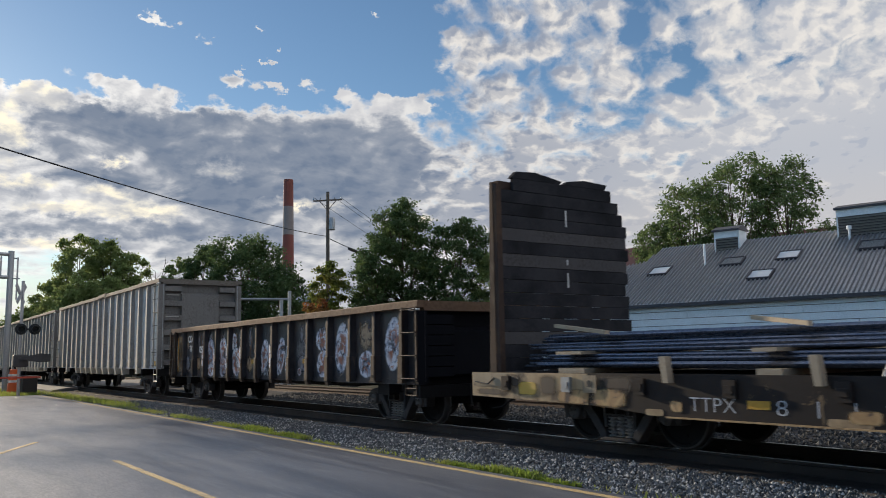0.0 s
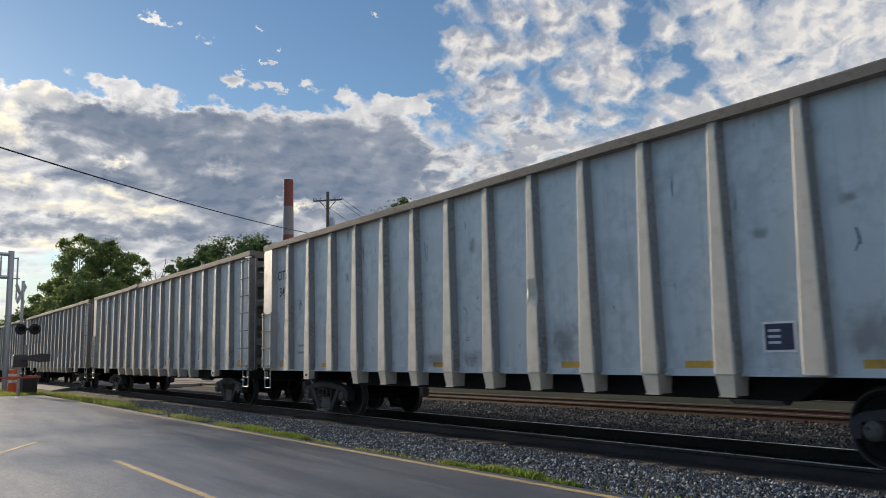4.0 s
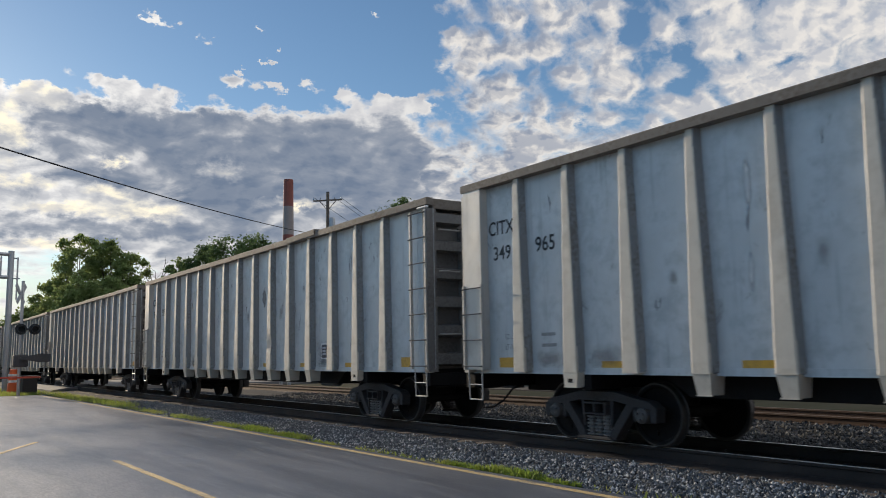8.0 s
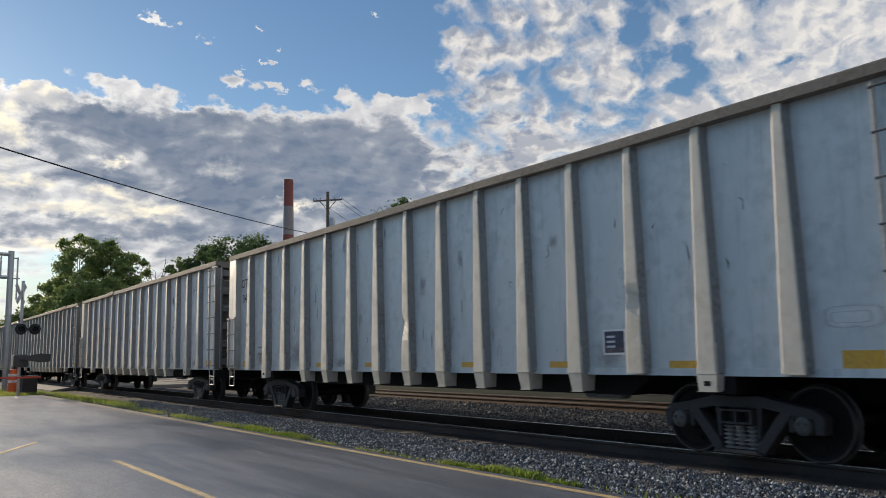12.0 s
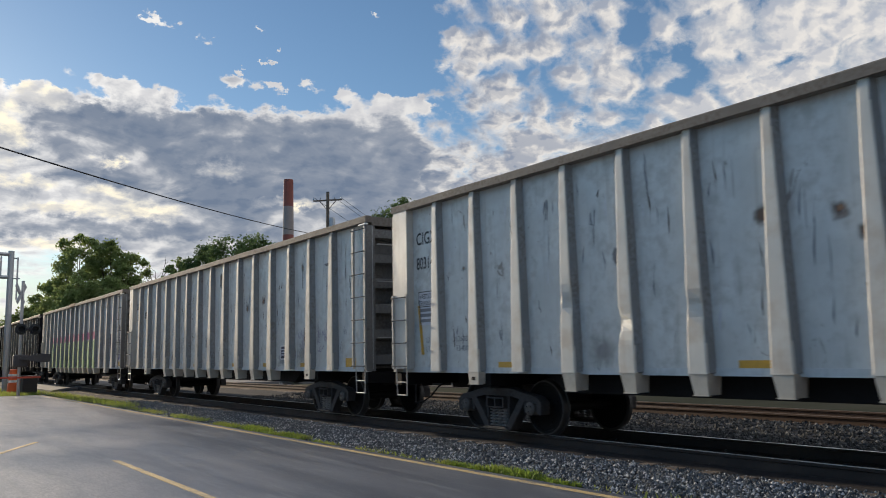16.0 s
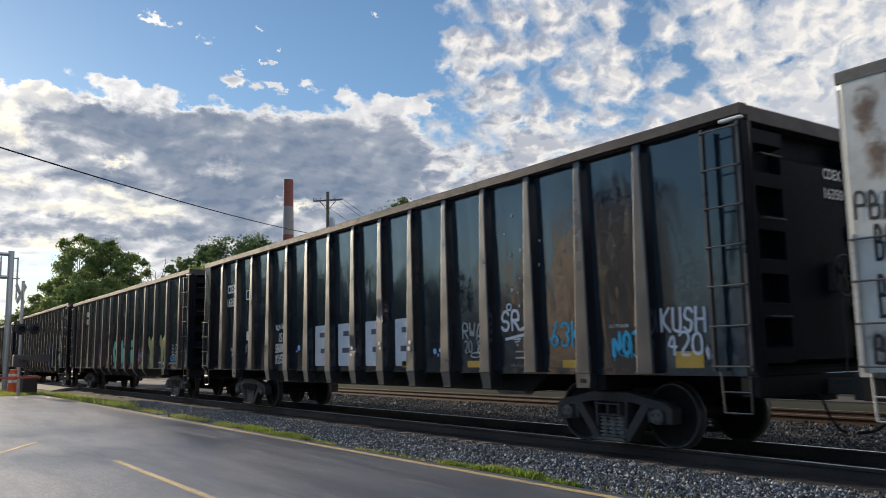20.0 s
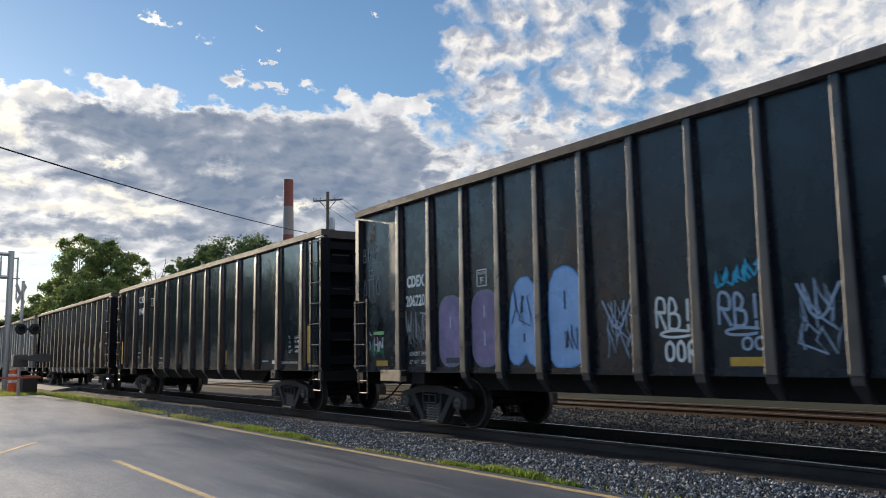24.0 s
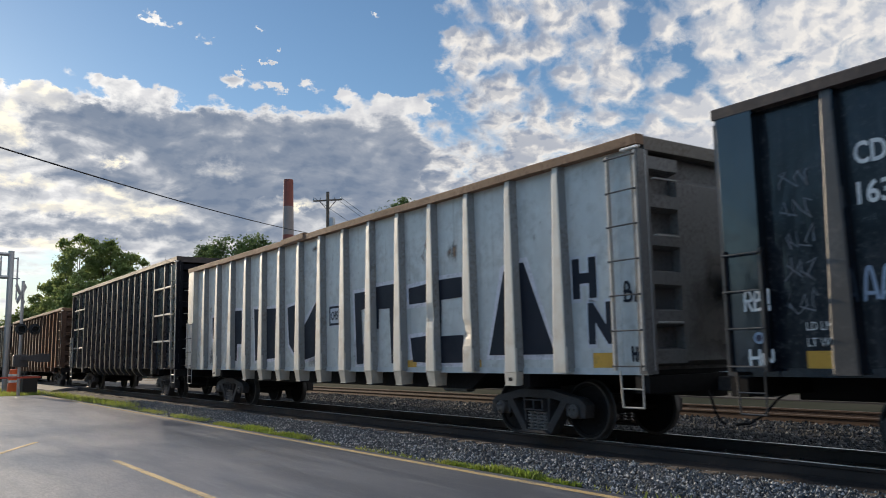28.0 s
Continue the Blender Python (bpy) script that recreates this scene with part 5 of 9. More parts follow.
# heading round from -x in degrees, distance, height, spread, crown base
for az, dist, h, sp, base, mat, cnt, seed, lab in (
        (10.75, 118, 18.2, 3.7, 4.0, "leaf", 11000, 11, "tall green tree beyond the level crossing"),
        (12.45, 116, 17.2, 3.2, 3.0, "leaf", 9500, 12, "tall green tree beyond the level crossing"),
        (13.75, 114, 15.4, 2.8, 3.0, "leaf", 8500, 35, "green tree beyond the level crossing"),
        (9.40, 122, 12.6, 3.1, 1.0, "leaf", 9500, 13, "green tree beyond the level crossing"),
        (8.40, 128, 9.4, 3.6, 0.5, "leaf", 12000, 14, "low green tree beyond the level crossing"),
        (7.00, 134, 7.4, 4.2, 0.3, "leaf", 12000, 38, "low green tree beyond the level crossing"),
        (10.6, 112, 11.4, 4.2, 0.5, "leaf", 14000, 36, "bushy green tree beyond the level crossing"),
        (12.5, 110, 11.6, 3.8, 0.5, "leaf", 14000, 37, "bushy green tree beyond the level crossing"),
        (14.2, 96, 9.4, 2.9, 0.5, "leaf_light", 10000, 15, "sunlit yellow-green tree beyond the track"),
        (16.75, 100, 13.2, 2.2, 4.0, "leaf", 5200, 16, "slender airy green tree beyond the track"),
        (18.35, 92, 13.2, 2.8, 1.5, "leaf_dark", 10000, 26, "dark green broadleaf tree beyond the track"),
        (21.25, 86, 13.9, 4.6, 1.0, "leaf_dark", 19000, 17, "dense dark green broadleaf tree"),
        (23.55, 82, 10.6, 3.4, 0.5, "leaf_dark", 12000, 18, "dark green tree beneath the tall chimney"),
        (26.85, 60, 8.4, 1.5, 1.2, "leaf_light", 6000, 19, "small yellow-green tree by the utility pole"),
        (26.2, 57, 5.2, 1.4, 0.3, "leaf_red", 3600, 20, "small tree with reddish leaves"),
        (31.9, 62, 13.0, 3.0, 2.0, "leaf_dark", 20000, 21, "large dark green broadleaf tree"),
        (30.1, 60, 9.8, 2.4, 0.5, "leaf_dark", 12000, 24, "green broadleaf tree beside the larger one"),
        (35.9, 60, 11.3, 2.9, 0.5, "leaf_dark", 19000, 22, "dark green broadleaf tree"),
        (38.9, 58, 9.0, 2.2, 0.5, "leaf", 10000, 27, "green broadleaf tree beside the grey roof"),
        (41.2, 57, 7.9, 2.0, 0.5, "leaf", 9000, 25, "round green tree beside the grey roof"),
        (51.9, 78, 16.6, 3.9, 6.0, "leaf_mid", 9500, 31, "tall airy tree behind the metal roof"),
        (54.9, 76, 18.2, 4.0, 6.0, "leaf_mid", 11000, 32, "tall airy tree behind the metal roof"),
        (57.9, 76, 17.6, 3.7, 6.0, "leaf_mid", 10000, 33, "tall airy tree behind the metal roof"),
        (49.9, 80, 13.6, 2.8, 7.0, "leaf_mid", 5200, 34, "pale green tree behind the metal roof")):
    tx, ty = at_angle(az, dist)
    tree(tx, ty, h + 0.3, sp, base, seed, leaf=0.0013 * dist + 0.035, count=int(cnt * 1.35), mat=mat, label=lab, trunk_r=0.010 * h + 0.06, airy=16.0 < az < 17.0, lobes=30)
# bare dead boughs beside the tall trees
dx, dy = at_angle(15.2, 112)
snag = empty("dead_tree", pose(dx, dy, -0.3), "thin bare dead tree among green trees", "tree")
rng = random.Random(64)
bm = bmesh.new()
rod(bm, (0, 0, 0), (0.2, 0.3, 9.0), 0.14, 6, 0.08)
part("trunk", bm, MAT["bark"], snag)
bm = bmesh.new()
for i in range(16):
    z = 7.0 + 0.35 * i
    a = i * 2.4
    p = Vector((0.2, 0.3, min(9.0, z)))
    q = p + Vector((math.cos(a) * rng.uniform(0.6, 2.2), math.sin(a) * rng.uniform(0.6, 2.2), rng.uniform(1.2, 5.2)))
    rod(bm, p, q, 0.06, 5, 0.03)
    for _ in range(3):
        e = p.lerp(q, rng.uniform(0.5, 1.0))
        rod(bm, e, e + Vector((rng.uniform(-0.9, 0.9), rng.uniform(-0.9, 0.9), rng.uniform(0.1, 1.0))), 0.035, 4, 0.012)
part("bare_bough", bm, MAT["bark"], snag)


# ---- tall brick chimney ----
MAT["brick_red"] = surface("red_painted_brick", (0.25, 0.075, 0.06), 0.8, dirt=(0.18, 0.08, 0.06), dirt_amount=0.6, scale=0.15, fine=3.0)
MAT["brick_pale"] = surface("pale_painted_brick", (0.30, 0.26, 0.25), 0.8, dirt=(0.2, 0.15, 0.14), dirt_amount=0.6, scale=0.15, fine=3.0)
chim = empty("factory_chimney", pose(-292.2, 130.4, -0.3), "tall factory chimney with red and pale bands", "chimney")
zs, rs = [0, 36.0, 49.0, 60.2, 70.9], 2.65
for i, (a, b) in enumerate(zip(zs, zs[1:])):
    bm = bmesh.new()
    ra, rb = rs - 0.011 * a, rs - 0.011 * b
    lathe(bm, [(a, ra), (b, rb)], (0, 0, 0), "Z", 24)
    part("band", bm, MAT["brick_red" if i in (1, 3) else "brick_pale"], chim, smooth=True)

# ---- utility pole and wires ----
MAT["wood_pole"] = surface("weathered_pole_wood", (0.13, 0.11, 0.095), 0.85, dirt=(0.07, 0.06, 0.05), dirt_amount=0.5, fine=20.0)
MAT["wire"] = plain("black_cable", (0.02, 0.02, 0.022), 0.6)
POLE = Vector((-58.1, 29.3, -0.3))
pole = empty("utility_pole", Matrix.Translation(POLE), "tall wooden utility pole with a crossarm", "utility pole")
bm = bmesh.new()
rod(bm, (0, 0, -0.2), (0.05, 0, 14.8), 0.19, 10, 0.13)
part("mast", bm, MAT["wood_pole"], pole, smooth=True)
bm = bmesh.new()
rod(bm, (-0.5, -1.0, 14.05), (0.55, 1.05, 14.20), 0.07, 6)
for q in (-1, 1):
    rod(bm, (0.0, 0.0, 13.3), (q * 0.3, q * 0.6, 14.1), 0.03, 5)
arm = part("crossarm", bm, MAT["wood_pole"], pole)
for q in (-0.95, -0.5, 0.5, 0.95):
    bm = bmesh.new()
    lathe(bm, [(14.1, 0.03), (14.22, 0.06), (14.30, 0.05), (14.36, 0.02)], (q * 0.52, q * 1.02, 0.06 * q), "Z", 8)
    part("insulator", bm, MAT["galv"], arm, smooth=True)
bm = bmesh.new()
lathe(bm, [(11.7, 0.22), (11.75, 0.26), (12.6, 0.26), (12.7, 0.2)], (0.22, 0.28, 0), "Z", 12)
part("transformer", bm, MAT["galv"], pole, smooth=True)


def wire(name, a, b, sag, r, label, n=24):
    a, b = Vector(a), Vector(b)
    cu = bmesh.new()
    pts = [a.lerp(b, i / n) - Vector((0, 0, sag * 4 * (i / n) * (1 - i / n))) for i in range(n + 1)]
    side = (b - a).cross(Vector((0, 0, 1))).normalized() * r
    loft(cu, [[p + side, p + Vector((0, 0, r)), p - side, p - Vector((0, 0, r))] for p in pts])
    return solo(name, cu, MAT["wire"], label, "cable")


wire("overhead_cable", (-14.94, -5.38, 6.54), (-58.1, 29.2, 10.9), 0.4225, 0.024, "black overhead cable running to the pole")
wire("overhead_cable", (-58.1, 29.4, 10.75), (-66.0, 42.0, 9.6), 0.2, 0.035, "black overhead cable with hanging boxes")
for q in (-0.95, 0.5, 0.95):
    wire("power_line", (-58.1 + q * 0.52, 29.3 + q * 1.02, 14.05), (-95.0 + q, 76.0 + q, 9.5), 0.8, 0.018, "thin power line running to the pole")
for f in (0.22, 0.62):
    bm = bmesh.new()
    a, b = Vector((-58.1, 29.4, 10.75)), Vector((-66.0, 42.0, 9.6))
    p, q = a.lerp(b, f), a.lerp(b, f + 0.16)
    rod(bm, p - Vector((0, 0, 0.22)), q - Vector((0, 0, 0.22)), 0.14, 8)
    solo("cable_splice_box", bm, MAT["iron"], "dark splice box hanging on a cable", "splice box", smooth=True)

# ---- long building with a metal roof ----
MAT["roof"] = surface("grey_metal_roofing", (0.40, 0.41, 0.43), 0.38, 0.5, dirt=(0.12, 0.12, 0.12), dirt_amount=0.4, scale=0.6, fine=6.0)
MAT["roof_seam"] = surface("dull_roof_seam", (0.24, 0.245, 0.26), 0.5, 0.3, dirt=(0.10, 0.10, 0.10), dirt_amount=0.4, scale=0.6)
MAT["siding"] = surface("white_painted_siding", (0.80, 0.86, 0.90), 0.6, dirt=(0.4, 0.42, 0.45), dirt_amount=0.4)
MAT["maroon"] = surface("maroon_roofing", (0.10, 0.03, 0.03), 0.8, dirt=(0.05, 0.02, 0.02), dirt_amount=0.5)
MAT["fascia"] = surface("dark_fascia", (0.05, 0.05, 0.06), 0.6)
MAT["louver"] = surface("weathered_louvre", (0.20, 0.19, 0.18), 0.7, dirt=(0.08, 0.08, 0.08), dirt_amount=0.5)
gl = bpy.data.materials.new("skylight_glass")
gl.use_nodes = True
gb = gl.node_tree.nodes["Principled BSDF"]
gb.inputs["Base Color"].default_value, gb.inputs["Roughness"].default_value = (0.55, 0.58, 0.6, 1), 0.12
MAT["glass"] = gl
MAT["glass_dull"] = surface("dark_grey_skylight_pane", (0.16, 0.165, 0.17), 0.3, dirt=(0.10, 0.10, 0.10), dirt_amount=0.5)
BLD = Matrix.Translation((-32.78, 36.18, 0)) @ Matrix.Rotation(math.atan2(0.2633, 0.9647), 4, "Z")
house = empty("warehouse", BLD, "long white warehouse with a grey ribbed metal roof", "building")
SL = 4.15 / 8.0
E0, E1 = -9.6, 26.0                     # along the eaves
for i in range(5):                       # siding boards
    bm = bmesh.new()
    z0 = -0.3 if i == 0 else 2.35 + 0.40 * (i - 1)
    z1 = 2.34 if i == 0 else z0 + 0.39
    cuts = [E0 + 0.3] + [c + 2.6 * (i % 3) for c in (-4.0, 3.2, 9.4, 16.0)] + [E1 - 0.3]
    for a, b in zip(cuts, cuts[1:]):
        box(bm, a + 0.012, b - 0.012, 0.30 + 0.012 * (i % 2), 0.45, z0 + 0.012, z1 - 0.012)
    part("siding_board", bm, MAT["siding"], house)
bm = bmesh.new()
box(bm, E0 + 0.3, E1 - 0.3, 0.46, 15.6, -0.3, 3.9)
part("wall", bm, MAT["louver"], house)
bm = bmesh.new()
box(bm, E0, E1, -0.05, 0.05, 3.80, 3.99)
part("fascia", bm, MAT["fascia"], house)


def roof_top(x):
    return np.interp(x, [-8.6, -2.0, -1.5, 40], [4.75, 5.9, 8.0, 8.0])


bm = bmesh.new()
shape = [(E0, 0.0), (E1, 0.0), (E1, 8.0), (-1.5, 8.0), (-2.0, 5.9), (-8.6, 4.75), (E0, 4.6)]
loft(bm, [[(x, y, 4.0 + SL * y - d) for x, y in shape] for d in (0.12, 0.0)])
roof = part("roof", bm, MAT["roof"], house)
bm = bmesh.new()
loft(bm, [[(-1.5, 8.01, 8.15 - d), (E1, 8.01, 8.15 - d), (E1, 16.0, 4.0 - d), (-1.5, 16.0, 4.0 - d)] for d in (0.12, 0.0)])
part("rear_slope", bm, MAT["roof"], roof)
bm = bmesh.new()
box(bm, -1.5, E1, 7.9, 8.1, 8.13, 8.20)
part("ridge_cap", bm, MAT["roof"], roof)
seam = {}
x = E0 + 0.1
while x < E1:
    top = round(float(roof_top(x)), 1)
    if top not in seam:
        bm = bmesh.new()
        loft(bm, [[(-0.045, y, 4.0 + SL * y), (-0.018, y, 4.12 + SL * y), (0.018, y, 4.12 + SL * y), (0.045, y, 4.0 + SL * y)] for y in (0.0, top)])
        seam[top] = mesh_of("seam", bm, MAT["roof_seam"])
    part("seam", seam[top], None, roof, at=(x, 0, 0))
    x += 0.235


def on_roof(x, y):
    return Vector((x, y, 4.0 + SL * y))


tilt = math.atan(SL)
for x, y, w, l in ((-0.1, 4.3, 0.65, 1.2), (6.6, 2.7, 0.65, 1.2), (7.5, 5.0, 0.65, 1.2), (4.3, 4.8, 0.65, 1.1), (11.8, 5.4, 0.7, 1.2)):
    m = Matrix.Translation(on_roof(x, y)) @ Matrix.Rotation(tilt, 4, "X")
    bm = bmesh.new()
    for q in ((-w, -w + 0.08, -l / 2, l / 2), (w - 0.08, w, -l / 2, l / 2), (-w + 0.08, w - 0.08, -l / 2, -l / 2 + 0.08), (-w + 0.08, w - 0.08, l / 2 - 0.08, l / 2)):
        box(bm, q[0], q[1], q[2], q[3], 0.0, 0.17)
    bm.transform(m)
    sk = part("skylight", bm, MAT["fascia"], house)
    bm = bmesh.new()
    box(bm, -w + 0.08, w - 0.08, -l / 2 + 0.08, l / 2 - 0.08, 0.10, 0.13)
    bm.transform(m)
    part("pane", bm, MAT["glass_dull" if x in (4.3, 11.8) else "glass"], sk)


def roof_monitor(x0, x1, y0, zt, name, deep=2.0):
    """A louvred ventilator that sits on the roof slope."""
    zb = 4.0 + SL * y0
    bm = bmesh.new()
    box(bm, x0 - 0.12, x1 + 0.12, y0 - 0.2, y0 + deep, zt, zt + 0.10)
    loft(bm, [[(x, y0 - 0.2, zt + 0.1), (x, y0 + deep * 0.45, zt + 0.38), (x, y0 + deep, zt + 0.1)] for x in (x0 - 0.12, x1 + 0.12)])
    mon = part(name, bm, MAT["fascia"], house, "louvred roof ventilator")
    bm = bmesh.new()
    box(bm, x0, x1, y0 + 0.10, y0 + deep - 0.2, zb - 0.3, zt)
    part("core", bm, MAT["fascia"], mon)
    for q in (x0 - 0.04, x1 - 0.04):
        bm = bmesh.new()
        box(bm, q, q + 0.08, y0, y0 + deep - 0.2, zb - 0.2, zt - 0.002)
        part("side_board", bm, MAT["siding"], mon)
    bm = bmesh.new()
    box(bm, x0 + 0.05, x1 - 0.05, y0 - 0.02, y0 + 0.09, zt - 0.42, zt - 0.003)
    part("header_board", bm, MAT["siding"], mon)
    z = zb + 0.08
    while z < zt - 0.48:
        bm = bmesh.new()
        loft(bm, [[(x, y0 - 0.05, z), (x, y0 - 0.05, z + 0.03), (x, y0 + 0.09, z + 0.13), (x, y0 + 0.09, z + 0.10)] for x in (x0 + 0.05, x1 - 0.05)])
        part("slat", bm, MAT["louver"], mon)
        z += 0.16


roof_monitor(2.55, 4.05, 6.7, 8.72, "ventilator", 1.5)
roof_monitor(9.7, 20.0, 7.0, 9.25, "ventilator")
for x, y, h in ((2.6, 4.8, 1.3), (10.4, 6.6, 0.6)):
    bm = bmesh.new()
    p = on_roof(x, y)
    rod(bm, p - Vector((0, 0, 0.1)), p + Vector((0, 0, h)), 0.07, 8)
    if h < 1:
        rod(bm, p + Vector((0, 0, h)), p + Vector((0, 0, h + 0.2)), 0.14, 8)
    part("vent_pipe", bm, MAT["siding"], house, smooth=True)

barn = empty("far_building", BLD @ Matrix.Translation((-14.0, 26.0, 0.9)), "long low building with a maroon roof behind the warehouse", "building")
bm = bmesh.new()
box(bm, -12.0, 22.0, 0.4, 14.0, -1.3, 7.6)
part("wall", bm, MAT["louver"], barn)
bm = bmesh.new()
loft(bm, [[(x, 0.0, 7.4), (x, 7.0, 11.0), (x, 14.4, 7.4), (x, 14.4, 7.2), (x, 7.0, 10.8), (x, 0.0, 7.2)] for x in (-12.4, 22.4)])
part("roof", bm, MAT["maroon"], barn)


# ---- the two cars at the head: a loaded bulkhead flat wagon and a low rusty gondola ----
MAT["plank"] = surface("blackened_plank", (0.028, 0.029, 0.034), 0.85, spec=0.08, dirt=(0.056, 0.054, 0.056), dirt_amount=0.5, scale=0.8, fine=20.0, bump=0.6, streaks=0.0, vary=0.45)
MAT["plank_grey"] = surface("weathered_grey_plank", (0.085, 0.082, 0.085), 0.8, spec=0.1, dirt=(0.035, 0.03, 0.027), dirt_amount=0.5, fine=20.0, bump=0.6)
MAT["fresh_wood"] = surface("pale_dunnage_wood", (0.40, 0.335, 0.25), 0.8, spec=0.2, dirt=(0.22, 0.17, 0.12), dirt_amount=0.4, fine=20.0)
MAT["deck_side"] = surface("peeling_brown_sill", (0.022, 0.019, 0.019), 0.6, spec=0.2, dirt=(0.05, 0.033, 0.023), dirt_amount=0.5, spots=(0.30, 0.21, 0.12), spot_amount=0.6, scale=0.9)
MAT["dull_cream"] = surface("grimy_cream_paint", (0.34, 0.27, 0.18), 0.7, dirt=(0.10, 0.065, 0.04), dirt_amount=0.8, scale=2.5, fine=6.0)
MAT["peeled_end"] = surface("peeling_tan_and_brown_paint", (0.40, 0.285, 0.16), 0.65, dirt=(0.045, 0.032, 0.028), dirt_amount=1.0, scale=1.1, fine=3.2, streaks=0.35, vary=0.25, spots=(0.50, 0.43, 0.33), spot_amount=0.7)
MAT["peeled"] = surface("peeled_tan_primer", (0.44, 0.29, 0.14), 0.7, dirt=(0.10, 0.07, 0.045), dirt_amount=0.8, scale=2.2, fine=9.0)
MAT["brown_steel"] = surface("brown_rusty_post", (0.050, 0.034, 0.028), 0.7, spec=0.15, dirt=(0.13, 0.08, 0.05), dirt_amount=0.5, scale=0.8, fine=5.0)
MAT["bar_steel"] = surface("dark_blue_steel_bar", (0.115, 0.135, 0.185), 0.28, 0.5, dirt=(0.02, 0.024, 0.034), dirt_amount=0.7, vary=0.5, scale=0.5)

flat_car = empty("bulkhead_flat_wagon", pose(0, TRACK_Y, 0), "bulkhead flat wagon loaded with dark steel bars", "freight wagon")
FL = 20.0                                # its leading end lies at x = 0, its trailing end at -FL
bm = bmesh.new()
box(bm, -FL, 0, -1.50, 1.50, 0.94, 1.05)
part("deck", bm, MAT["plank"], flat_car, "dark timber deck")
for s in (-1, 1):
    bm = bmesh.new()
    loft(bm, [[(x, s * 1.56, 1.06), (x, s * 1.50, 1.06), (x, s * 1.50, z0), (x, s * 1.56, z0)] for x, z0 in ((-FL, 0.66), (-FL + 3.0, 0.60), (-FL + 4.2, 0.50), (-4.2, 0.50), (-3.0, 0.60), (0, 0.66))])
    part("side_sill", bm, MAT["deck_side"], flat_car)
    bm = bmesh.new()
    box(bm, -FL + 4.2, -4.2, min(s * 1.562, s * 1.585), max(s * 1.562, s * 1.585), 0.495, 0.515)
    part("sill_flange", bm, MAT["peeled"], flat_car, "rubbed tan lower edge of the sill")
    for i in range(14):
        bm = bmesh.new()
        x = -FL + 0.95 + i * 1.42
        box(bm, x - 0.09, x + 0.09, min(s * 1.565, s * 1.62), max(s * 1.565, s * 1.62), 0.78, 1.0)
        box(bm, x - 0.06, x + 0.06, min(s * 1.565, s * 1.64), max(s * 1.565, s * 1.64), 0.84, 0.93)
        part("stake_pocket", bm, MAT["galv"] if i in (1, 5) else MAT["deck_side"], flat_car)
for way, x in ((1, -FL + 0.62), (-1, -0.62)):
    for i in range(15):                  # bulkhead planks, uneven at the far edge
        rng = random.Random(i + 40 * way)
        z = 1.07 + i * 0.222
        bm = bmesh.new()
        e0, e1 = -1.385, 1.72 - rng.uniform(0.0, 0.14)
        if i == 14:
            e0, e1 = -1.10, 1.30
        if i == 13:
            e1 = 1.48
        box(bm, min(x, x + way * 0.08), max(x, x + way * 0.08), e0, e1, z + 0.004, z + 0.216)
        part("plank", bm, MAT["plank_grey"] if i in (2, 8, 10) else MAT["plank"], flat_car)
    for z0, z1 in ((3.62, 3.92), (2.92, 3.02), (2.52, 2.78)):
        bm = bmesh.new()
        box(bm, min(x + way * 0.082, x + way * 0.088), max(x + way * 0.082, x + way * 0.088), 0.09, 0.13, z0, z1)
        part("bare_strap", bm, MAT["galv"], flat_car, "scrap of bare metal strap")
    for e0, e1, h0, h1 in ((-1.15, 0.0, 0.12, 0.05), (0.08, 1.15, 0.07, 0.10)):
        bm = bmesh.new()
        loft(bm, [[(xx, e0, 4.40), (xx, e1, 4.40), (xx, e1 + 0.05, 4.40 + h1), (xx, (e0 + e1) / 2, 4.43 + max(h0, h1)), (xx, e0 + 0.12, 4.40 + h0)] for xx in (x - way * 0.02, x + way * 0.08)])
        part("splintered_plank", bm, MAT["plank"], flat_car)
    for s in (-1, 1):
        bm = bmesh.new()
        ya = 1.40 if s < 0 else 1.12
        prism(bm, [(x - way * 0.18, 1.05), (x - way * 0.005, 1.05), (x - way * 0.005, 4.30), (x - way * 0.08, 4.30)], s * ya, s * (ya + 0.11))
        if s < 0:
            prism(bm, [(x - way * 0.003, 1.05), (x + way * 0.09, 1.05), (x + way * 0.09, 4.26), (x - way * 0.003, 4.26)], -1.50, -1.39)
        part("bulkhead_post", bm, MAT["brown_steel"], flat_car, "brown rusty steel bulkhead post")
    bm = bmesh.new()
    for y in (-0.7, 0.0, 0.7):
        prism(bm, [(x - way * 0.30, 1.05), (x - way * 0.005, 1.05), (x - way * 0.005, 4.2), (x - way * 0.12, 4.2)], y - 0.06, y + 0.06)
    box(bm, min(x - way * 0.01, x - way * 0.2), max(x - way * 0.01, x - way * 0.2), -1.38, 1.38, 4.20, 4.34)
    part("bulkhead_frame", bm, MAT["brown_steel"], flat_car)
bm = bmesh.new()
box(bm, -FL + 0.05, -0.05, -0.3, 0.3, 0.6, 0.94)
for x in (-2.95, -FL + 2.95):
    box(bm, x - 0.25, x + 0.25, -1.4, 1.4, 0.75, 0.94)
part("centre_sill", bm, MAT["iron"], flat_car)
for x in (-2.95, -FL + 2.95):
    add_truck(flat_car, x)
for way, x in ((1, 0.0), (-1, -FL)):
    add_coupler(flat_car, x - way * 0.06, way)
rng = random.Random(9)
bar = None
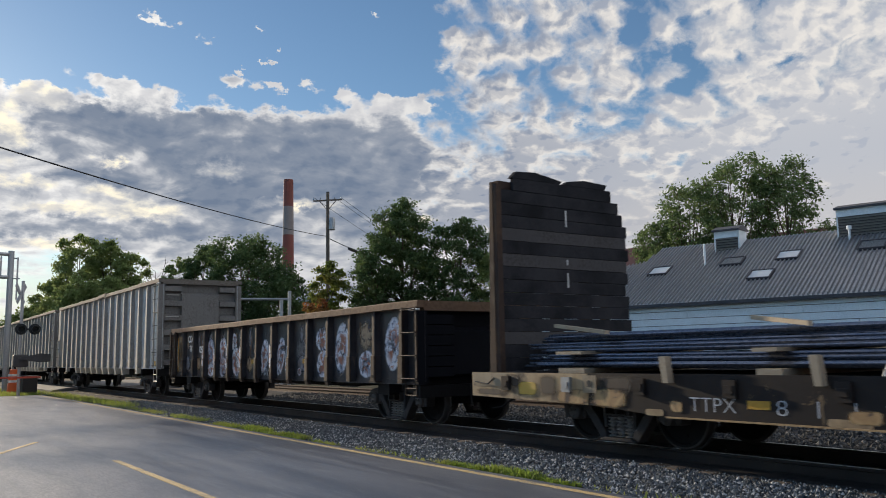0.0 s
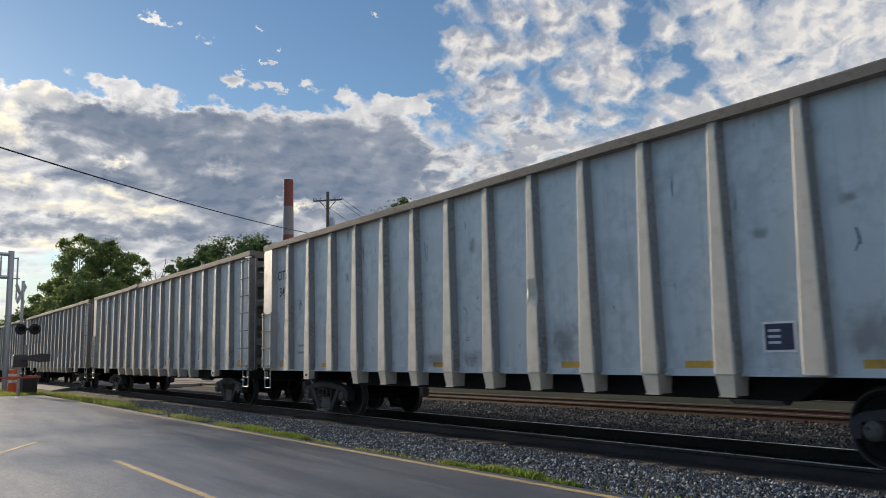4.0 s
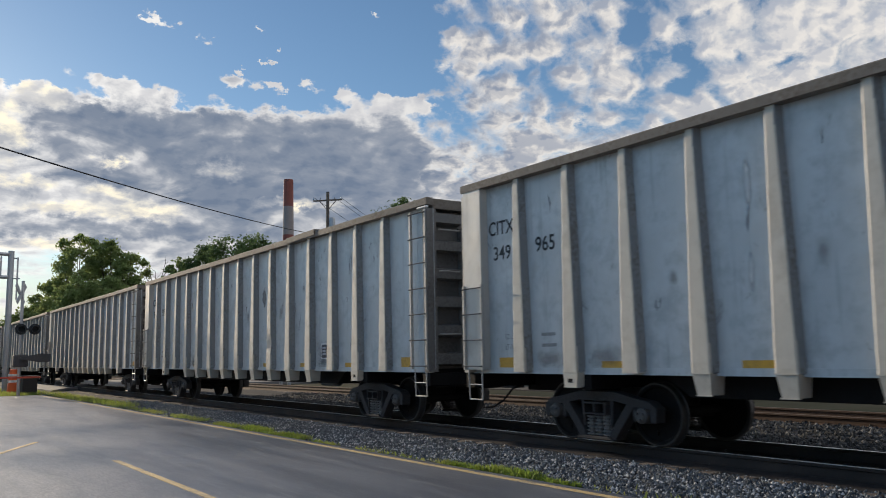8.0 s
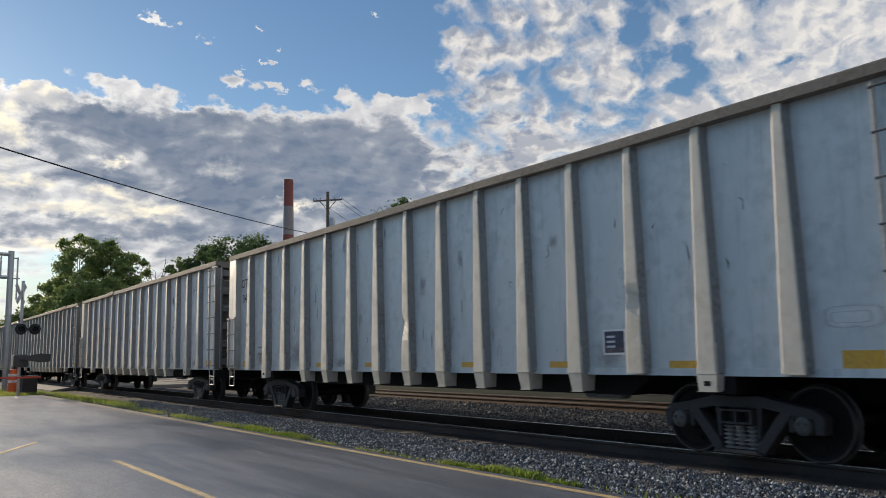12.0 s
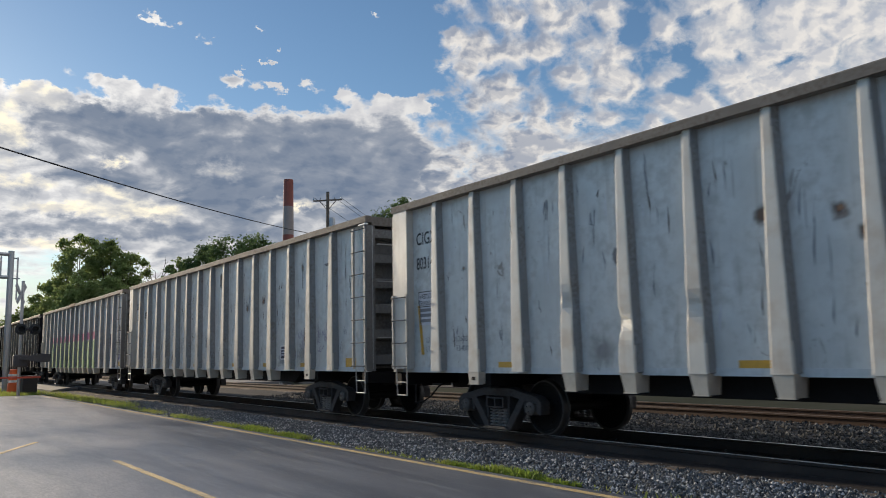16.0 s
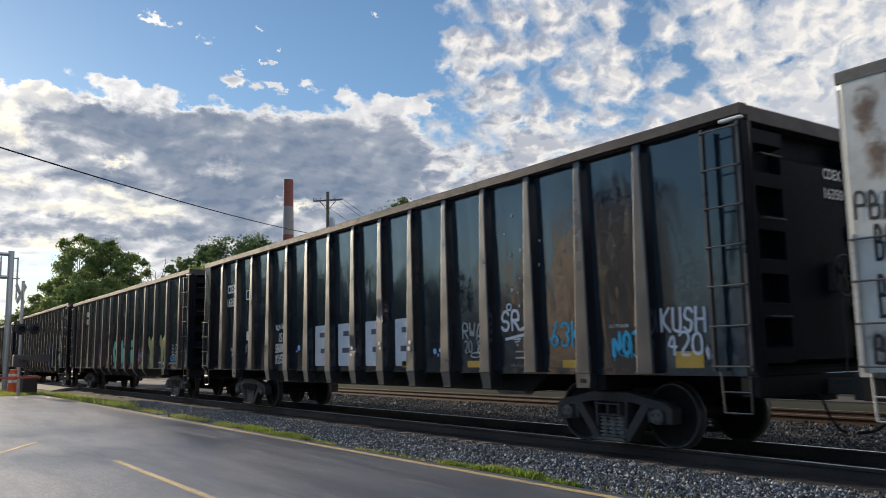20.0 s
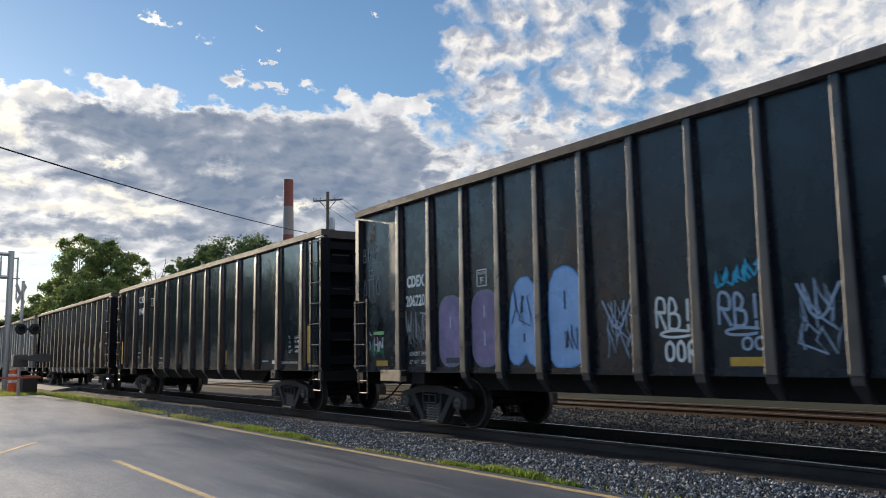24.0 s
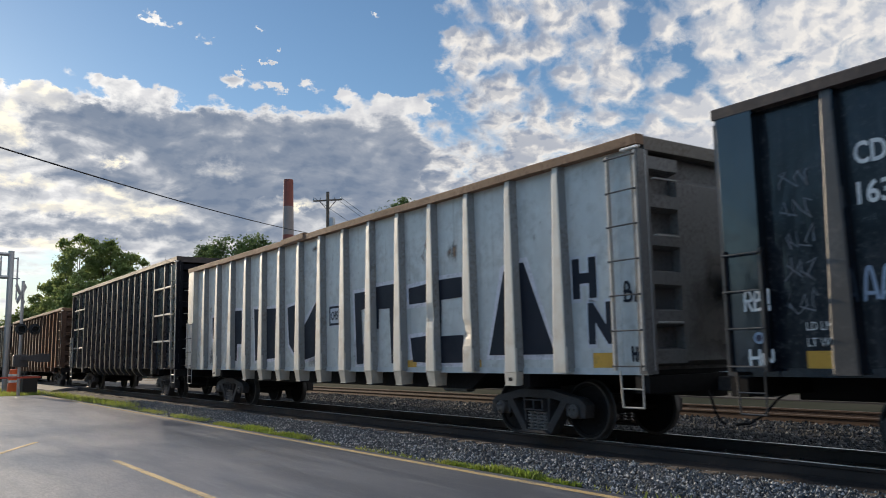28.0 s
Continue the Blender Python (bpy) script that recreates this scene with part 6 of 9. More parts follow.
for layer in range(9):                   # bars stacked in loose layers, resting on the timbers
    for i in range(30 - layer):
        if bar is None:
            bm = bmesh.new()
            rod(bm, (-FL + 1.35, 0, 0), (-1.4, 0, 0), 0.021, 6)
            bar = mesh_of("steel_bar", bm, MAT["bar_steel"], smooth=True)
        q = part("steel_bar", bar, None, flat_car, at=(rng.uniform(-0.5, 0.5), -1.25 + 0.082 * i + 0.030 * layer + rng.uniform(-0.014, 0.014), 1.155 + rng.uniform(-0.006, 0.010) + layer * 0.050 + (0.055 if layer > 3 else 0.0)))
        q.rotation_euler = (0, rng.uniform(-0.002, 0.002), rng.uniform(-0.003, 0.003))
for x, w in ((1.98, 0.55), (5.42, 0.34), (8.80, 0.50), (12.20, 0.36), (15.60, 0.52)):
    for z, h, dx in ((1.05, 0.08, 0.05), (1.330, 0.05, 0.0)):
        bm = bmesh.new()
        box(bm, -FL + x + dx, -FL + x + dx + w, -1.42, 1.42, z + 0.002, z + h)
        part("dunnage_timber", bm, MAT["fresh_wood"], flat_car, "pale timber spacer")
for x0, y0, z0, x1, y1, z1 in ((-FL + 1.5, -0.95, 1.77, -FL + 2.86, -1.2, 1.62), (-FL + 5.11, -0.9, 1.74, -FL + 6.07, -1.2, 1.62)):
    bm = bmesh.new()
    loft(bm, [[(x, y - 0.05, z), (x, y + 0.05, z), (x, y + 0.05, z + 0.055), (x, y - 0.05, z + 0.055)] for x, y, z in ((x0, y0, z0), (x1, y1, z1))])
    part("loose_board", bm, MAT["fresh_wood"], flat_car, "loose pale board")
for x in (-FL + 4.27, -FL + 6.36):
    bm = bmesh.new()
    prism(bm, [(x - 0.01, 0.95), (x + 0.08, 0.95), (x + 0.05, 1.29), (x - 0.06, 1.29)], -1.68, -1.57)
    part("wooden_stake", bm, MAT["fresh_wood"], flat_car, "pale wooden stake")
for i in range(3):
    x = -FL + 7.0 + 4.0 * i
    bm = bmesh.new()
    pts = [(x, -1.50, 1.0), (x + 0.1, -1.32, 1.4), (x + 0.45, -1.0, 1.68), (x + 0.45, 0.9, 1.68), (x + 0.1, 1.36, 1.4), (x, 1.50, 1.0)]
    for p, q in zip(pts, pts[1:]):
        rod(bm, p, q, 0.022, 6)
    part("tie_down_strap", bm, MAT["galv"], flat_car)
FLAT_LEAD = -11.43 + FL

rust_car = gondola("low black rusty gondola wagon covered in spray paint", [-0.69 - 1.066 * i for i in range(14)] + [-15.6], length=15.75, top=2.42, sill=0.86,
                   mats=("rust_black", "rust_post", "rust_rim", "black_end", "rust_post"), trucks=(-1.55, -14.2), style="narrow", flush_tail=False, ladder_top=2.3, belly=0.70)
RUST_LEAD = -13.11
LEAD[0], CARS[0] = RUST_LEAD - run(0.0), rust_car
LEAD[-1], CARS[-1] = FLAT_LEAD - run(0.0), flat_car

# ---- level crossing signals at the far end of the lot ----
MAT["signal_grey"] = surface("dull_grey_signal_paint", (0.085, 0.085, 0.09), 0.7, spec=0.15, dirt=(0.05, 0.045, 0.045), dirt_amount=0.5)
sig = empty("cantilever_signal", pose(-51.6, 6.15, -0.3), "grey cantilever signal mast with two horizontal arms", "signal mast")
bm = bmesh.new()
rod(bm, (0, 0, 0), (0, 0, 7.95), 0.16, 12)
part("mast", bm, MAT["galv"], sig, smooth=True)
bm = bmesh.new()
for z in (7.75, 6.45):
    rod(bm, (0, 0, z), (0.6, -8.0, z + 0.1), 0.10, 8)
for i in range(7):
    y = -0.5 - 1.15 * i
    rod(bm, (-y * 0.075, y, 6.45), (-y * 0.075, y, 7.8), 0.05, 6)
part("arm", bm, MAT["galv"], sig, smooth=True)
bm = bmesh.new()
rod(bm, (0, 0.35, 5.2), (0, 0.35, 7.6), 0.05, 6)
rod(bm, (0, 0, 7.55), (0, 0.35, 7.55), 0.04, 6)
rod(bm, (0, 0, 6.4), (0, 0.5, 6.4), 0.04, 6)
part("bracket", bm, MAT["galv"], sig)
xs = empty("crossing_signal", pose(-44.6, 5.9, -0.3), "railway crossing signal post with crossbuck and lamps", "crossing signal")
bm = bmesh.new()
rod(bm, (0, 0, 0), (0, 0, 5.65), 0.075, 10)
part("post", bm, MAT["galv"], xs, smooth=True)
for a in (-1, 1):
    bm = bmesh.new()
    box(bm, -0.02, 0.02, -0.62, 0.62, -0.11, 0.11)
    bm.transform(Matrix.Translation((0.12, -0.1, 5.0)) @ Matrix.Rotation(radians(58), 4, "Z") @ Matrix.Translation((0.03 * a, 0, 0)) @ Matrix.Rotation(radians(45 * a), 4, "X"))
    part("crossbuck_board", bm, MAT["galv"], xs, "white crossbuck board")
bm = bmesh.new()
rod(bm, (0.1, -0.25, 3.28), (0.1, 0.65, 3.28), 0.05, 8)
bar_ = part("lamp_bar", bm, MAT["iron"], xs)
for y in (-0.03, 0.58):
    bm = bmesh.new()
    lathe(bm, [(0.18, 0.02), (0.18, 0.27), (0.21, 0.27), (0.22, 0.16)], (0.0, y, 3.28), "X", 20)
    lamp = part("backing_disc", bm, MAT["black_ink"], bar_)
    bm = bmesh.new()
    lathe(bm, [(0.22, 0.16), (0.50, 0.17), (0.50, 0.155), (0.24, 0.13)], (0.0, y, 3.28), "X", 16)
    part("hood", bm, MAT["black_ink"], bar_, smooth=True)
bm = bmesh.new()
box(bm, -0.25, 0.25, -0.30, 0.35, 1.45, 2.05)
part("gate_mechanism", bm, MAT["signal_grey"], xs, bevel=0.05)
bm = bmesh.new()
lathe(bm, [(0.25, 0.02), (0.25, 0.16), (0.34, 0.16), (0.34, 0.10), (0.42, 0.09), (0.42, 0.01)], (0.0, 0.05, 1.86), "X", 14)
part("drive_hub", bm, MAT["signal_grey"], xs)
bm = bmesh.new()
prism(bm, [(1.30, 1.70), (1.30, 2.06), (0.85, 2.10), (0.10, 1.94), (0.10, 1.80), (0.85, 1.66)], 0.34, 0.42)
bm.transform(Matrix.Rotation(radians(90), 4, "Z") @ Matrix.Scale(-1, 4, (0, 1, 0)))
bmesh.ops.recalc_face_normals(bm, faces=bm.faces)
part("counterweight", bm, MAT["signal_grey"], xs, bevel=0.015)
bm = bmesh.new()
rod(bm, (0.36, 0.9, 0.95), (0.36, -9.0, 1.0), 0.05, 6)
part("gate_arm", bm, MAT["red"], xs, "lowered red gate arm")
barrel = empty("traffic_barrel", pose(-49.6, 6.3, -0.3), "orange plastic traffic barrel", "traffic barrel")
bm = bmesh.new()
lathe(bm, [(0.0, 0.34), (0.05, 0.34), (0.06, 0.29), (0.55, 0.27), (0.57, 0.25), (1.05, 0.23), (1.08, 0.2), (1.30, 0.19), (1.33, 0.1)], (0, 0, 0), "Z", 18)
part("drum", bm, MAT["orange"], barrel, smooth=True)
for z in (0.62, 0.95):
    bm = bmesh.new()
    lathe(bm, [(z, 0.262), (z + 0.12, 0.258)], (0, 0, 0), "Z", 18)
    part("reflective_band", bm, MAT["white"], barrel, smooth=True)
cab = empty("signal_cabinet", pose(-47.4, 6.75, -0.3), "low dark metal cabinet beside the signals", "cabinet")
bm = bmesh.new()
box(bm, -0.4, 0.4, -0.35, 0.35, 0.0, 0.95)
part("body", bm, MAT["iron"], cab, bevel=0.03)
bm = bmesh.new()
box(bm, -0.45, 0.45, -0.4, 0.4, 0.952, 1.0)
part("lid", bm, MAT["iron"], cab, bevel=0.01)
bm = bmesh.new()
loft(bm, [[(-66.0, y, z), (-48.5, y, z)] + [(-48.5, y, -0.4), (-66.0, y, -0.4)] for y, z in ((8.0, -0.15), (8.9, -0.03), (12.0, -0.03), (40.0, -0.22))])
solo("crossing_road", bm, MAT["concrete"], "pale concrete level crossing roadway", "road", "structure")
gan = empty("pipe_gantry", pose(-43.0, 18.9, -0.3), "galvanised pipe gantry beyond the tracks", "gantry")
for nm, a, b, r in (("upright", (0.1, 0.35, 0), (0.1, 0.35, 5.4), 0.10), ("upright", (0, -0.1, 0), (0, -0.1, 4.9), 0.10), ("crossbar", (0.05, 0.35, 4.95), (-0.9, -2.6, 4.95), 0.07)):
    bm = bmesh.new()
    rod(bm, a, b, r, 10)
    part(nm, bm, MAT["galv"], gan, smooth=True)
# house and trees out of view across the lot, added for glossy plates to mirror
MAT["tan_wall"] = surface("tan_house_siding", (0.80, 0.64, 0.44), 0.7, dirt=(0.6, 0.45, 0.3), dirt_amount=0.4)
home = empty("house", pose(-38, -18, -0.3, 0, 0, 35), "long tan-sided house across the parking lot", "house")
bm = bmesh.new()
box(bm, -20, 20, -1.6, 1.6, 0, 7.8)
part("wall", bm, MAT["tan_wall"], home)
bm = bmesh.new()
loft(bm, [[(x, -1.8, 7.7), (x, 0, 8.6), (x, 1.8, 7.7)] for x in (-20.3, 20.3)])
part("roof", bm, MAT["fascia"], home)
for i, (tx, ty, h) in enumerate(((-48, -25, 7.0), (-55, -20, 8.0), (-61, -21, 8.5), (-67, -16, 9.5), (-73, -14, 10.0), (-81, -11, 11.0), (-90, -9, 12.0), (-101, -8, 13.0), (-114, -8, 13.5), (-130, -9, 14.0), (-165, -9, 15.0), (-20, -18, 8.5), (-14.5, -20, 9.0), (-9, -22, 9.0), (-10, -44, 7.0), (4, -46, 7.5))):
    tree(tx, ty, h, h * (0.48 if tx < -40 else 0.36), 0.6, 300 + i, leaf=0.3, count=4500, lobes=16, mat="leaf_dark", label="leafy tree across the parking lot", trunk_r=0.25)
MAT["wall_brick"] = surface("dark_brick_wall", (0.12, 0.075, 0.06), 0.85, dirt=(0.06, 0.045, 0.04), dirt_amount=0.6, fine=14.0)
# unseen block, added to keep sky light off post flanks and wagon ends
blocker = empty("brick_building", pose(15.0, -12.0, -0.3), "unseen dark brick block added to keep out light from +x", "building")
bm = bmesh.new()
box(bm, 0, 10, -18, 17, 0, 8.0)
part("wall", bm, MAT["wall_brick"], blocker)
bm = bmesh.new()
box(bm, -0.3, 10.3, -18.3, 17.3, 8.002, 8.3)
part("roof", bm, MAT["fascia"], blocker)
for wy in range(-14, 16, 6):
    bm = bmesh.new()
    box(bm, -0.04, 0.02, wy - 0.8, wy + 0.8, 1.2, 2.8)
    box(bm, -0.04, 0.02, wy - 0.8, wy + 0.8, 4.6, 6.2)
    part("window", bm, MAT["black_end"], blocker)
bm = bmesh.new()
box(bm, -90, 40, 24.0, 26.5, -0.32, -0.255)
solo("service_road", bm, MAT["service_gravel"], "brown gravel service road behind the tracks", "road", "structure")


# ---- lettering, tape and sprayed paint on the wagons ----
def paint(name, rgb):
    MAT[name] = surface("sprayed_" + name, rgb, 0.5, dirt=tuple(Vector(rgb) * 0.55), dirt_amount=0.4, scale=2.5, vary=0.12)


for nm, rgb in (("sky_blue", (0.09, 0.32, 0.68)), ("pale_blue", (0.25, 0.42, 0.70)), ("lilac", (0.30, 0.25, 0.46)), ("purple", (0.10, 0.07, 0.33)), ("navy", (0.02, 0.025, 0.06)),
                ("lime", (0.30, 0.55, 0.22)), ("mint", (0.09, 0.36, 0.26)), ("pink", (0.42, 0.06, 0.18)), ("mustard", (0.60, 0.39, 0.07)), ("cyan", (0.02, 0.35, 0.55)),
                ("pearl", (0.50, 0.53, 0.58)), ("green_tag", (0.03, 0.25, 0.12)), ("ghost", (0.16, 0.17, 0.19)), ("chalk_blue", (0.30, 0.38, 0.50))):
    paint(nm, rgb)
YP = -1.42 - 0.006
MAT["lime_smear"] = soft_paint("faded_lime_spray", ((0.50, 0.55, 0.34), (0.60, 0.62, 0.50)), 0.4, 0.95, 0.6, most=0.6)
MAT["ink_spray"] = surface("sprayed_soft_black", (0.012, 0.016, 0.026), 0.55, spec=0.15, dirt=(0.035, 0.04, 0.05), dirt_amount=0.3, scale=0.8, fine=4.0)


def tape(car, x, w=0.45, h=0.1, z=1.13, y=YP):
    patch(x, x + w, z, z + h, y, MAT["yellow"], car, "reflective_tape", "yellow reflective tape")


def bars(car, x, z, w, rows, y, material, h=0.035, gap=0.085):
    """Small stencil lines too fine to read."""
    rng = random.Random(int(-x * 100))
    for i in range(rows):
        patch(x, x + w * rng.uniform(0.7, 1.0), z - i * gap, z - i * gap + h, y, material, car, "stencil_line")


NUMBERS = {1: ("CITX", "349", "934"), 2: ("CITX", "349", ""), 3: ("CITX", "349", "872"), 4: ("CITX", "349", "965"), 5: ("CITX", "349", "923"), 6: ("CITX", "349", "929"),
           7: ("CITX", "349", ""), 8: ("CIGX", "803178", ""), 9: ("CIGX", "803140", ""), 10: ("CITX", "349", "858"), 11: ("", "", "136")}
for n in range(1, 12):
    car = CARS[n]
    a, b, c = NUMBERS[n]
    ink = MAT["black_ink"]
    if a:
        letters(a, 0.34, -19.00 if len(b) == 3 else -18.92, 3.38 if len(b) == 3 else 3.50, YP, ink, car, 0.68, 0.004)
        letters(b, 0.33, -18.88 if len(b) == 3 else -18.92, 2.95 if len(b) == 3 else 3.02, YP, ink, car, 0.46 if len(b) == 3 else 0.70, 0.004)
    if c:
        letters(c, 0.34, -17.80, 2.98, YP, ink, car, 0.46, 0.005)
    if n in (8, 9):
        for i, (w1, w2) in enumerate((("LD LMT", "212600"), ("LT WT", "73400"))):
            letters(w1, 0.14, -18.62, 1.60 - 0.17 * i, YP, MAT["ghost"], car, 0.34)
            letters(w2, 0.14, -17.74 + 0.08 * i, 1.60 - 0.17 * i, YP, MAT["ghost"], car, 0.44 - 0.06 * i)
    else:
        letters("LD LMT", 0.13, -18.62, 1.60, YP, MAT["ghost"], car, 0.32)
        letters("LT WT", 0.13, -18.62, 1.43, YP, MAT["ghost"], car, 0.26)
        bars(car, -17.72, 1.63, 0.42, 2, YP, MAT["flank_shade_grey"], 0.05, 0.17)
    if n == 9:
        patch(-18.84, -18.36, 1.93, 2.56, YP, MAT["pearl"], car, "notice", "white stencilled notice panel")
        outline_box(-18.86, -18.34, 2.28, 2.58, YP - 0.004, 0.014, MAT["black_ink"], car)
        letters("WESTSIDE", 0.13, -18.82, 2.44, YP - 0.005, MAT["black_ink"], car, 0.44)
        letters("TRANSLOAD", 0.13, -18.83, 2.31, YP - 0.005, MAT["black_ink"], car, 0.46)
        bars(car, -18.80, 2.19, 0.42, 3, YP - 0.005, MAT["ghost"], 0.06, 0.10)
    if n != 4:
        patch(-4.73, -4.36, 1.35, 1.65, YP, MAT["navy"], car, "placard", "small dark placard with a white border")
        outline_box(-4.76, -4.33, 1.32, 1.68, YP - 0.004, 0.025, MAT["white"], car)
        for i in range(3):
            patch(-4.69, -4.53, 1.56 - 0.07 * i, 1.59 - 0.07 * i, YP - 0.004, MAT["pearl"], car, "stencil_line")
    tape(car, -1.21, 0.47, 0.20)
    for x in (-3.58, -5.92, -8.25, -11.76, -14.10, -16.44):
        if (int(-x) + n) % 7 != 2:
            tape(car, x, 0.46)
    if n in (8, 9):
        bm = bmesh.new()
        prism(bm, [(-18.90, 2.32), (-18.82, 2.31), (-18.70, 1.37), (-18.79, 1.38)], YP - 0.002, YP + 0.002)
        part("reflective_tape", bm, MAT["yellow"], car, "yellow reflective tape")
    else:
        tape(car, -18.79, 0.44, 0.17)
    rng = random.Random(n)
    for i in range(9):                   # scuffs and dents on plates and posts
        x = -1.2 - 1.17 * rng.randint(0, 14) + rng.uniform(-0.25, 0.25)
        z = rng.uniform(1.5, 3.9)
        scribble(x - 0.06, x + 0.08, z, z + rng.uniform(0.1, 0.5), YP, MAT["ghost"], car, 100 * n + i, rng.randint(1, 2), 0.010)
    for i in range(150 if n in (9, 10) else 80 if n >= 8 else 26):  # thin scrapes down the plates
        x = -1.15 - 1.17 * rng.randint(0, 14) + rng.uniform(-0.38, 0.38)
        z, h = rng.uniform(1.3, 3.9), rng.uniform(0.08, 0.4) * (1.5 if n >= 9 else 1.0)
        if z + h < 4.15:
            bm = bmesh.new()
            t, w = rng.uniform(-0.06, 0.06), rng.choice((0.003, 0.005, 0.007, 0.013))
            prism(bm, [(x - w, z + h * 0.3), (x + t * 0.3, z), (x + w, z + h * 0.5), (x + t, z + h)], YP - 0.001, YP + 0.001)
            part("scrape", bm, MAT[rng.choice(("ghost", "ghost", "rust_post", "pearl"))], car)


MAT["rubbed"] = soft_paint("rubbed_dark_paint", ((0.10, 0.10, 0.105), (0.16, 0.16, 0.165)), 0.35, 0.95, 1.2, 7.0, most=0.85)
MAT["rust_stain"] = soft_paint("brown_rust_stain", ((0.22, 0.13, 0.08), (0.12, 0.075, 0.05)), 0.30, 0.95, 1.2, 6.0, most=0.8)
MAT["bare_rub"] = soft_paint("rubbed_paint_and_dent_glint", ((0.62, 0.64, 0.64), (0.50, 0.53, 0.54)), 0.35, 0.95, 1.2, 7.0, most=0.85)
# flat marks; the pale ones on wagon 8 paint in the highlight of dents
for n, x, z, rx, rz, nm in ((5, -8.21, 2.98, 0.13, 0.26, "rubbed"), (3, -14.36, 3.10, 0.07, 0.24, "rubbed"), 
                            (6, -9.36, 2.85, 0.03, 0.13, "rubbed"), (10, -18.64, 2.06, 0.12, 0.13, "rubbed"), (10, -14.98, 3.70, 0.06, 0.30, "rust_stain"), (10, -9.28, 3.75, 0.10, 0.28, "rust_stain"), (9, -11.29, 2.96, 0.11, 0.12, "rust_stain"),
                            (9, -13.68, 2.71, 0.07, 0.14, "rubbed"), (9, -10.09, 2.59, 0.09, 0.10, "rust_stain"), (8, -18.40, 2.52, 0.10, 0.36, "bare_rub"), (4, -13.87, 3.40, 0.05, 0.30, "bare_rub"), (4, -13.89, 2.30, 0.04, 0.28, "bare_rub"),
                            (8, -18.52, 4.00, 0.06, 0.22, "bare_rub"), (1, -5.99, 2.02, 0.03, 0.20, "bare_rub"), (10, -3.45, 3.33, 0.03, 0.30, "rubbed"), (10, -2.10, 3.52, 0.16, 0.04, "rubbed")):
    stain(x - rx * 1.3, x + rx * 1.3, z - rz * 1.3, z + rz * 1.3, YP - 0.002, MAT[nm], CARS[n], "dent")


def bend_post(car, x, z, seed):
    """Knocks a dent into the near post that stands closest to x, at height z, in a mesh of its own."""
    rr = random.Random(seed)
    posts = [o for o in car.children if o.name.startswith("post") and not o.name.startswith("post_foot") and o.data.vertices[0].co.y < 0]
    ob = min(posts, key=lambda o: abs(o.location.x - x))
    bm = bmesh.new()
    bm.from_mesh(ob.data)
    for cut in [z + dz for dz in (-0.42, -0.24, -0.12, -0.04, 0.04, 0.12, 0.24, 0.42)]:
        bmesh.ops.bisect_plane(bm, geom=bm.verts[:] + bm.edges[:] + bm.faces[:], plane_co=(0, 0, cut), plane_no=(0, 0, 1))
    side = rr.choice((-1, 1))
    for v in bm.verts:
        k = max(0.0, 1.0 - abs(v.co.z - z) / 0.30)
        if k > 0 and v.co.y < -1.50:
            k = k * k * (3 - 2 * k)
            v.co.y += k * (0.040 if v.co.x * side > 0 else 0.014) * rr.uniform(0.7, 1.3)
            v.co.x += k * (-side * 0.030 if v.co.x * side > 0 else side * 0.006) * rr.uniform(0.6, 1.2)
    me = bpy.data.meshes.new("post")
    bm.to_mesh(me)
    bm.free()
    for m in ob.data.materials:
        me.materials.append(m)
    keep = [(q.link, q.material) for q in ob.material_slots]
    ob.data = me
    for q, (link, m) in zip(ob.material_slots, keep):
        q.link = link
        q.material = m


for n, x, z in ((4, -9.84, 1.83), (4, -8.66, 1.62), (4, -7.50, 1.75), (4, -5.16, 1.84), (4, -3.99, 1.70), (4, -2.82, 2.05), (9, -14.50, 2.15), (9, -13.30, 1.76), (9, -12.10, 1.90), (5, -7.50, 1.74), (7, -3.98, 2.06),
                (7, -9.86, 1.90), (6, -10.98, 1.45), (6, -12.20, 1.88), (6, -14.52, 1.69), (2, -8.68, 2.30), (8, -6.34, 1.90), (11, -6.34, 2.50), (17, -4.02, 1.75), (17, -5.20, 2.10), (12, -8.70, 2.30), (12, -9.90, 1.60), (3, -9.90, 1.90)):
    bend_post(CARS[n], x, z, int(-x * 77))
for n, x0, w in ((1, -9.9, 1.5), (3, -13.0, 1.2), (5, -6.4, 1.6), (8, -14.2, 1.1), (9, -4.4, 1.4), (11, -11.4, 1.5), (17, -12.0, 1.3)):
    bm = bmesh.new()                     # plates welded over the dented rim
    loft(bm, [[(x, -1.605, 4.25 + dz), (x, -1.605, 4.385 + dz), (x, -1.44, 4.39 + dz), (x, -1.44, 4.366), (x, -1.592, 4.366), (x, -1.592, 4.25 + dz)] for x, dz in ((x0, -0.01), (x0 + w, 0.015))])
    part("rim_plate", bm, MAT["rust_rim" if n > 8 else "grey_chord"], CARS[n], "patch plate welded over the rim")
MAT["mauve_stain"] = soft_paint("dark_mauve_grime", ((0.10, 0.085, 0.09), (0.17, 0.13, 0.13), (0.12, 0.10, 0.10)), 0.55, 1.0, 0.5, most=0.85, power=5.0)
MAT["grime_veil"] = soft_paint("thin_brown_grime", ((0.15, 0.12, 0.11), (0.24, 0.20, 0.18)), 0.1, 1.0, 1.5, 5.0, most=0.42, power=3.0)
MAT["pale_smear"] = soft_paint("pale_rubbed_paint", ((0.66, 0.68, 0.68), (0.56, 0.59, 0.60)), 0.6, 0.95, 0.5, most=0.85, power=5.0)
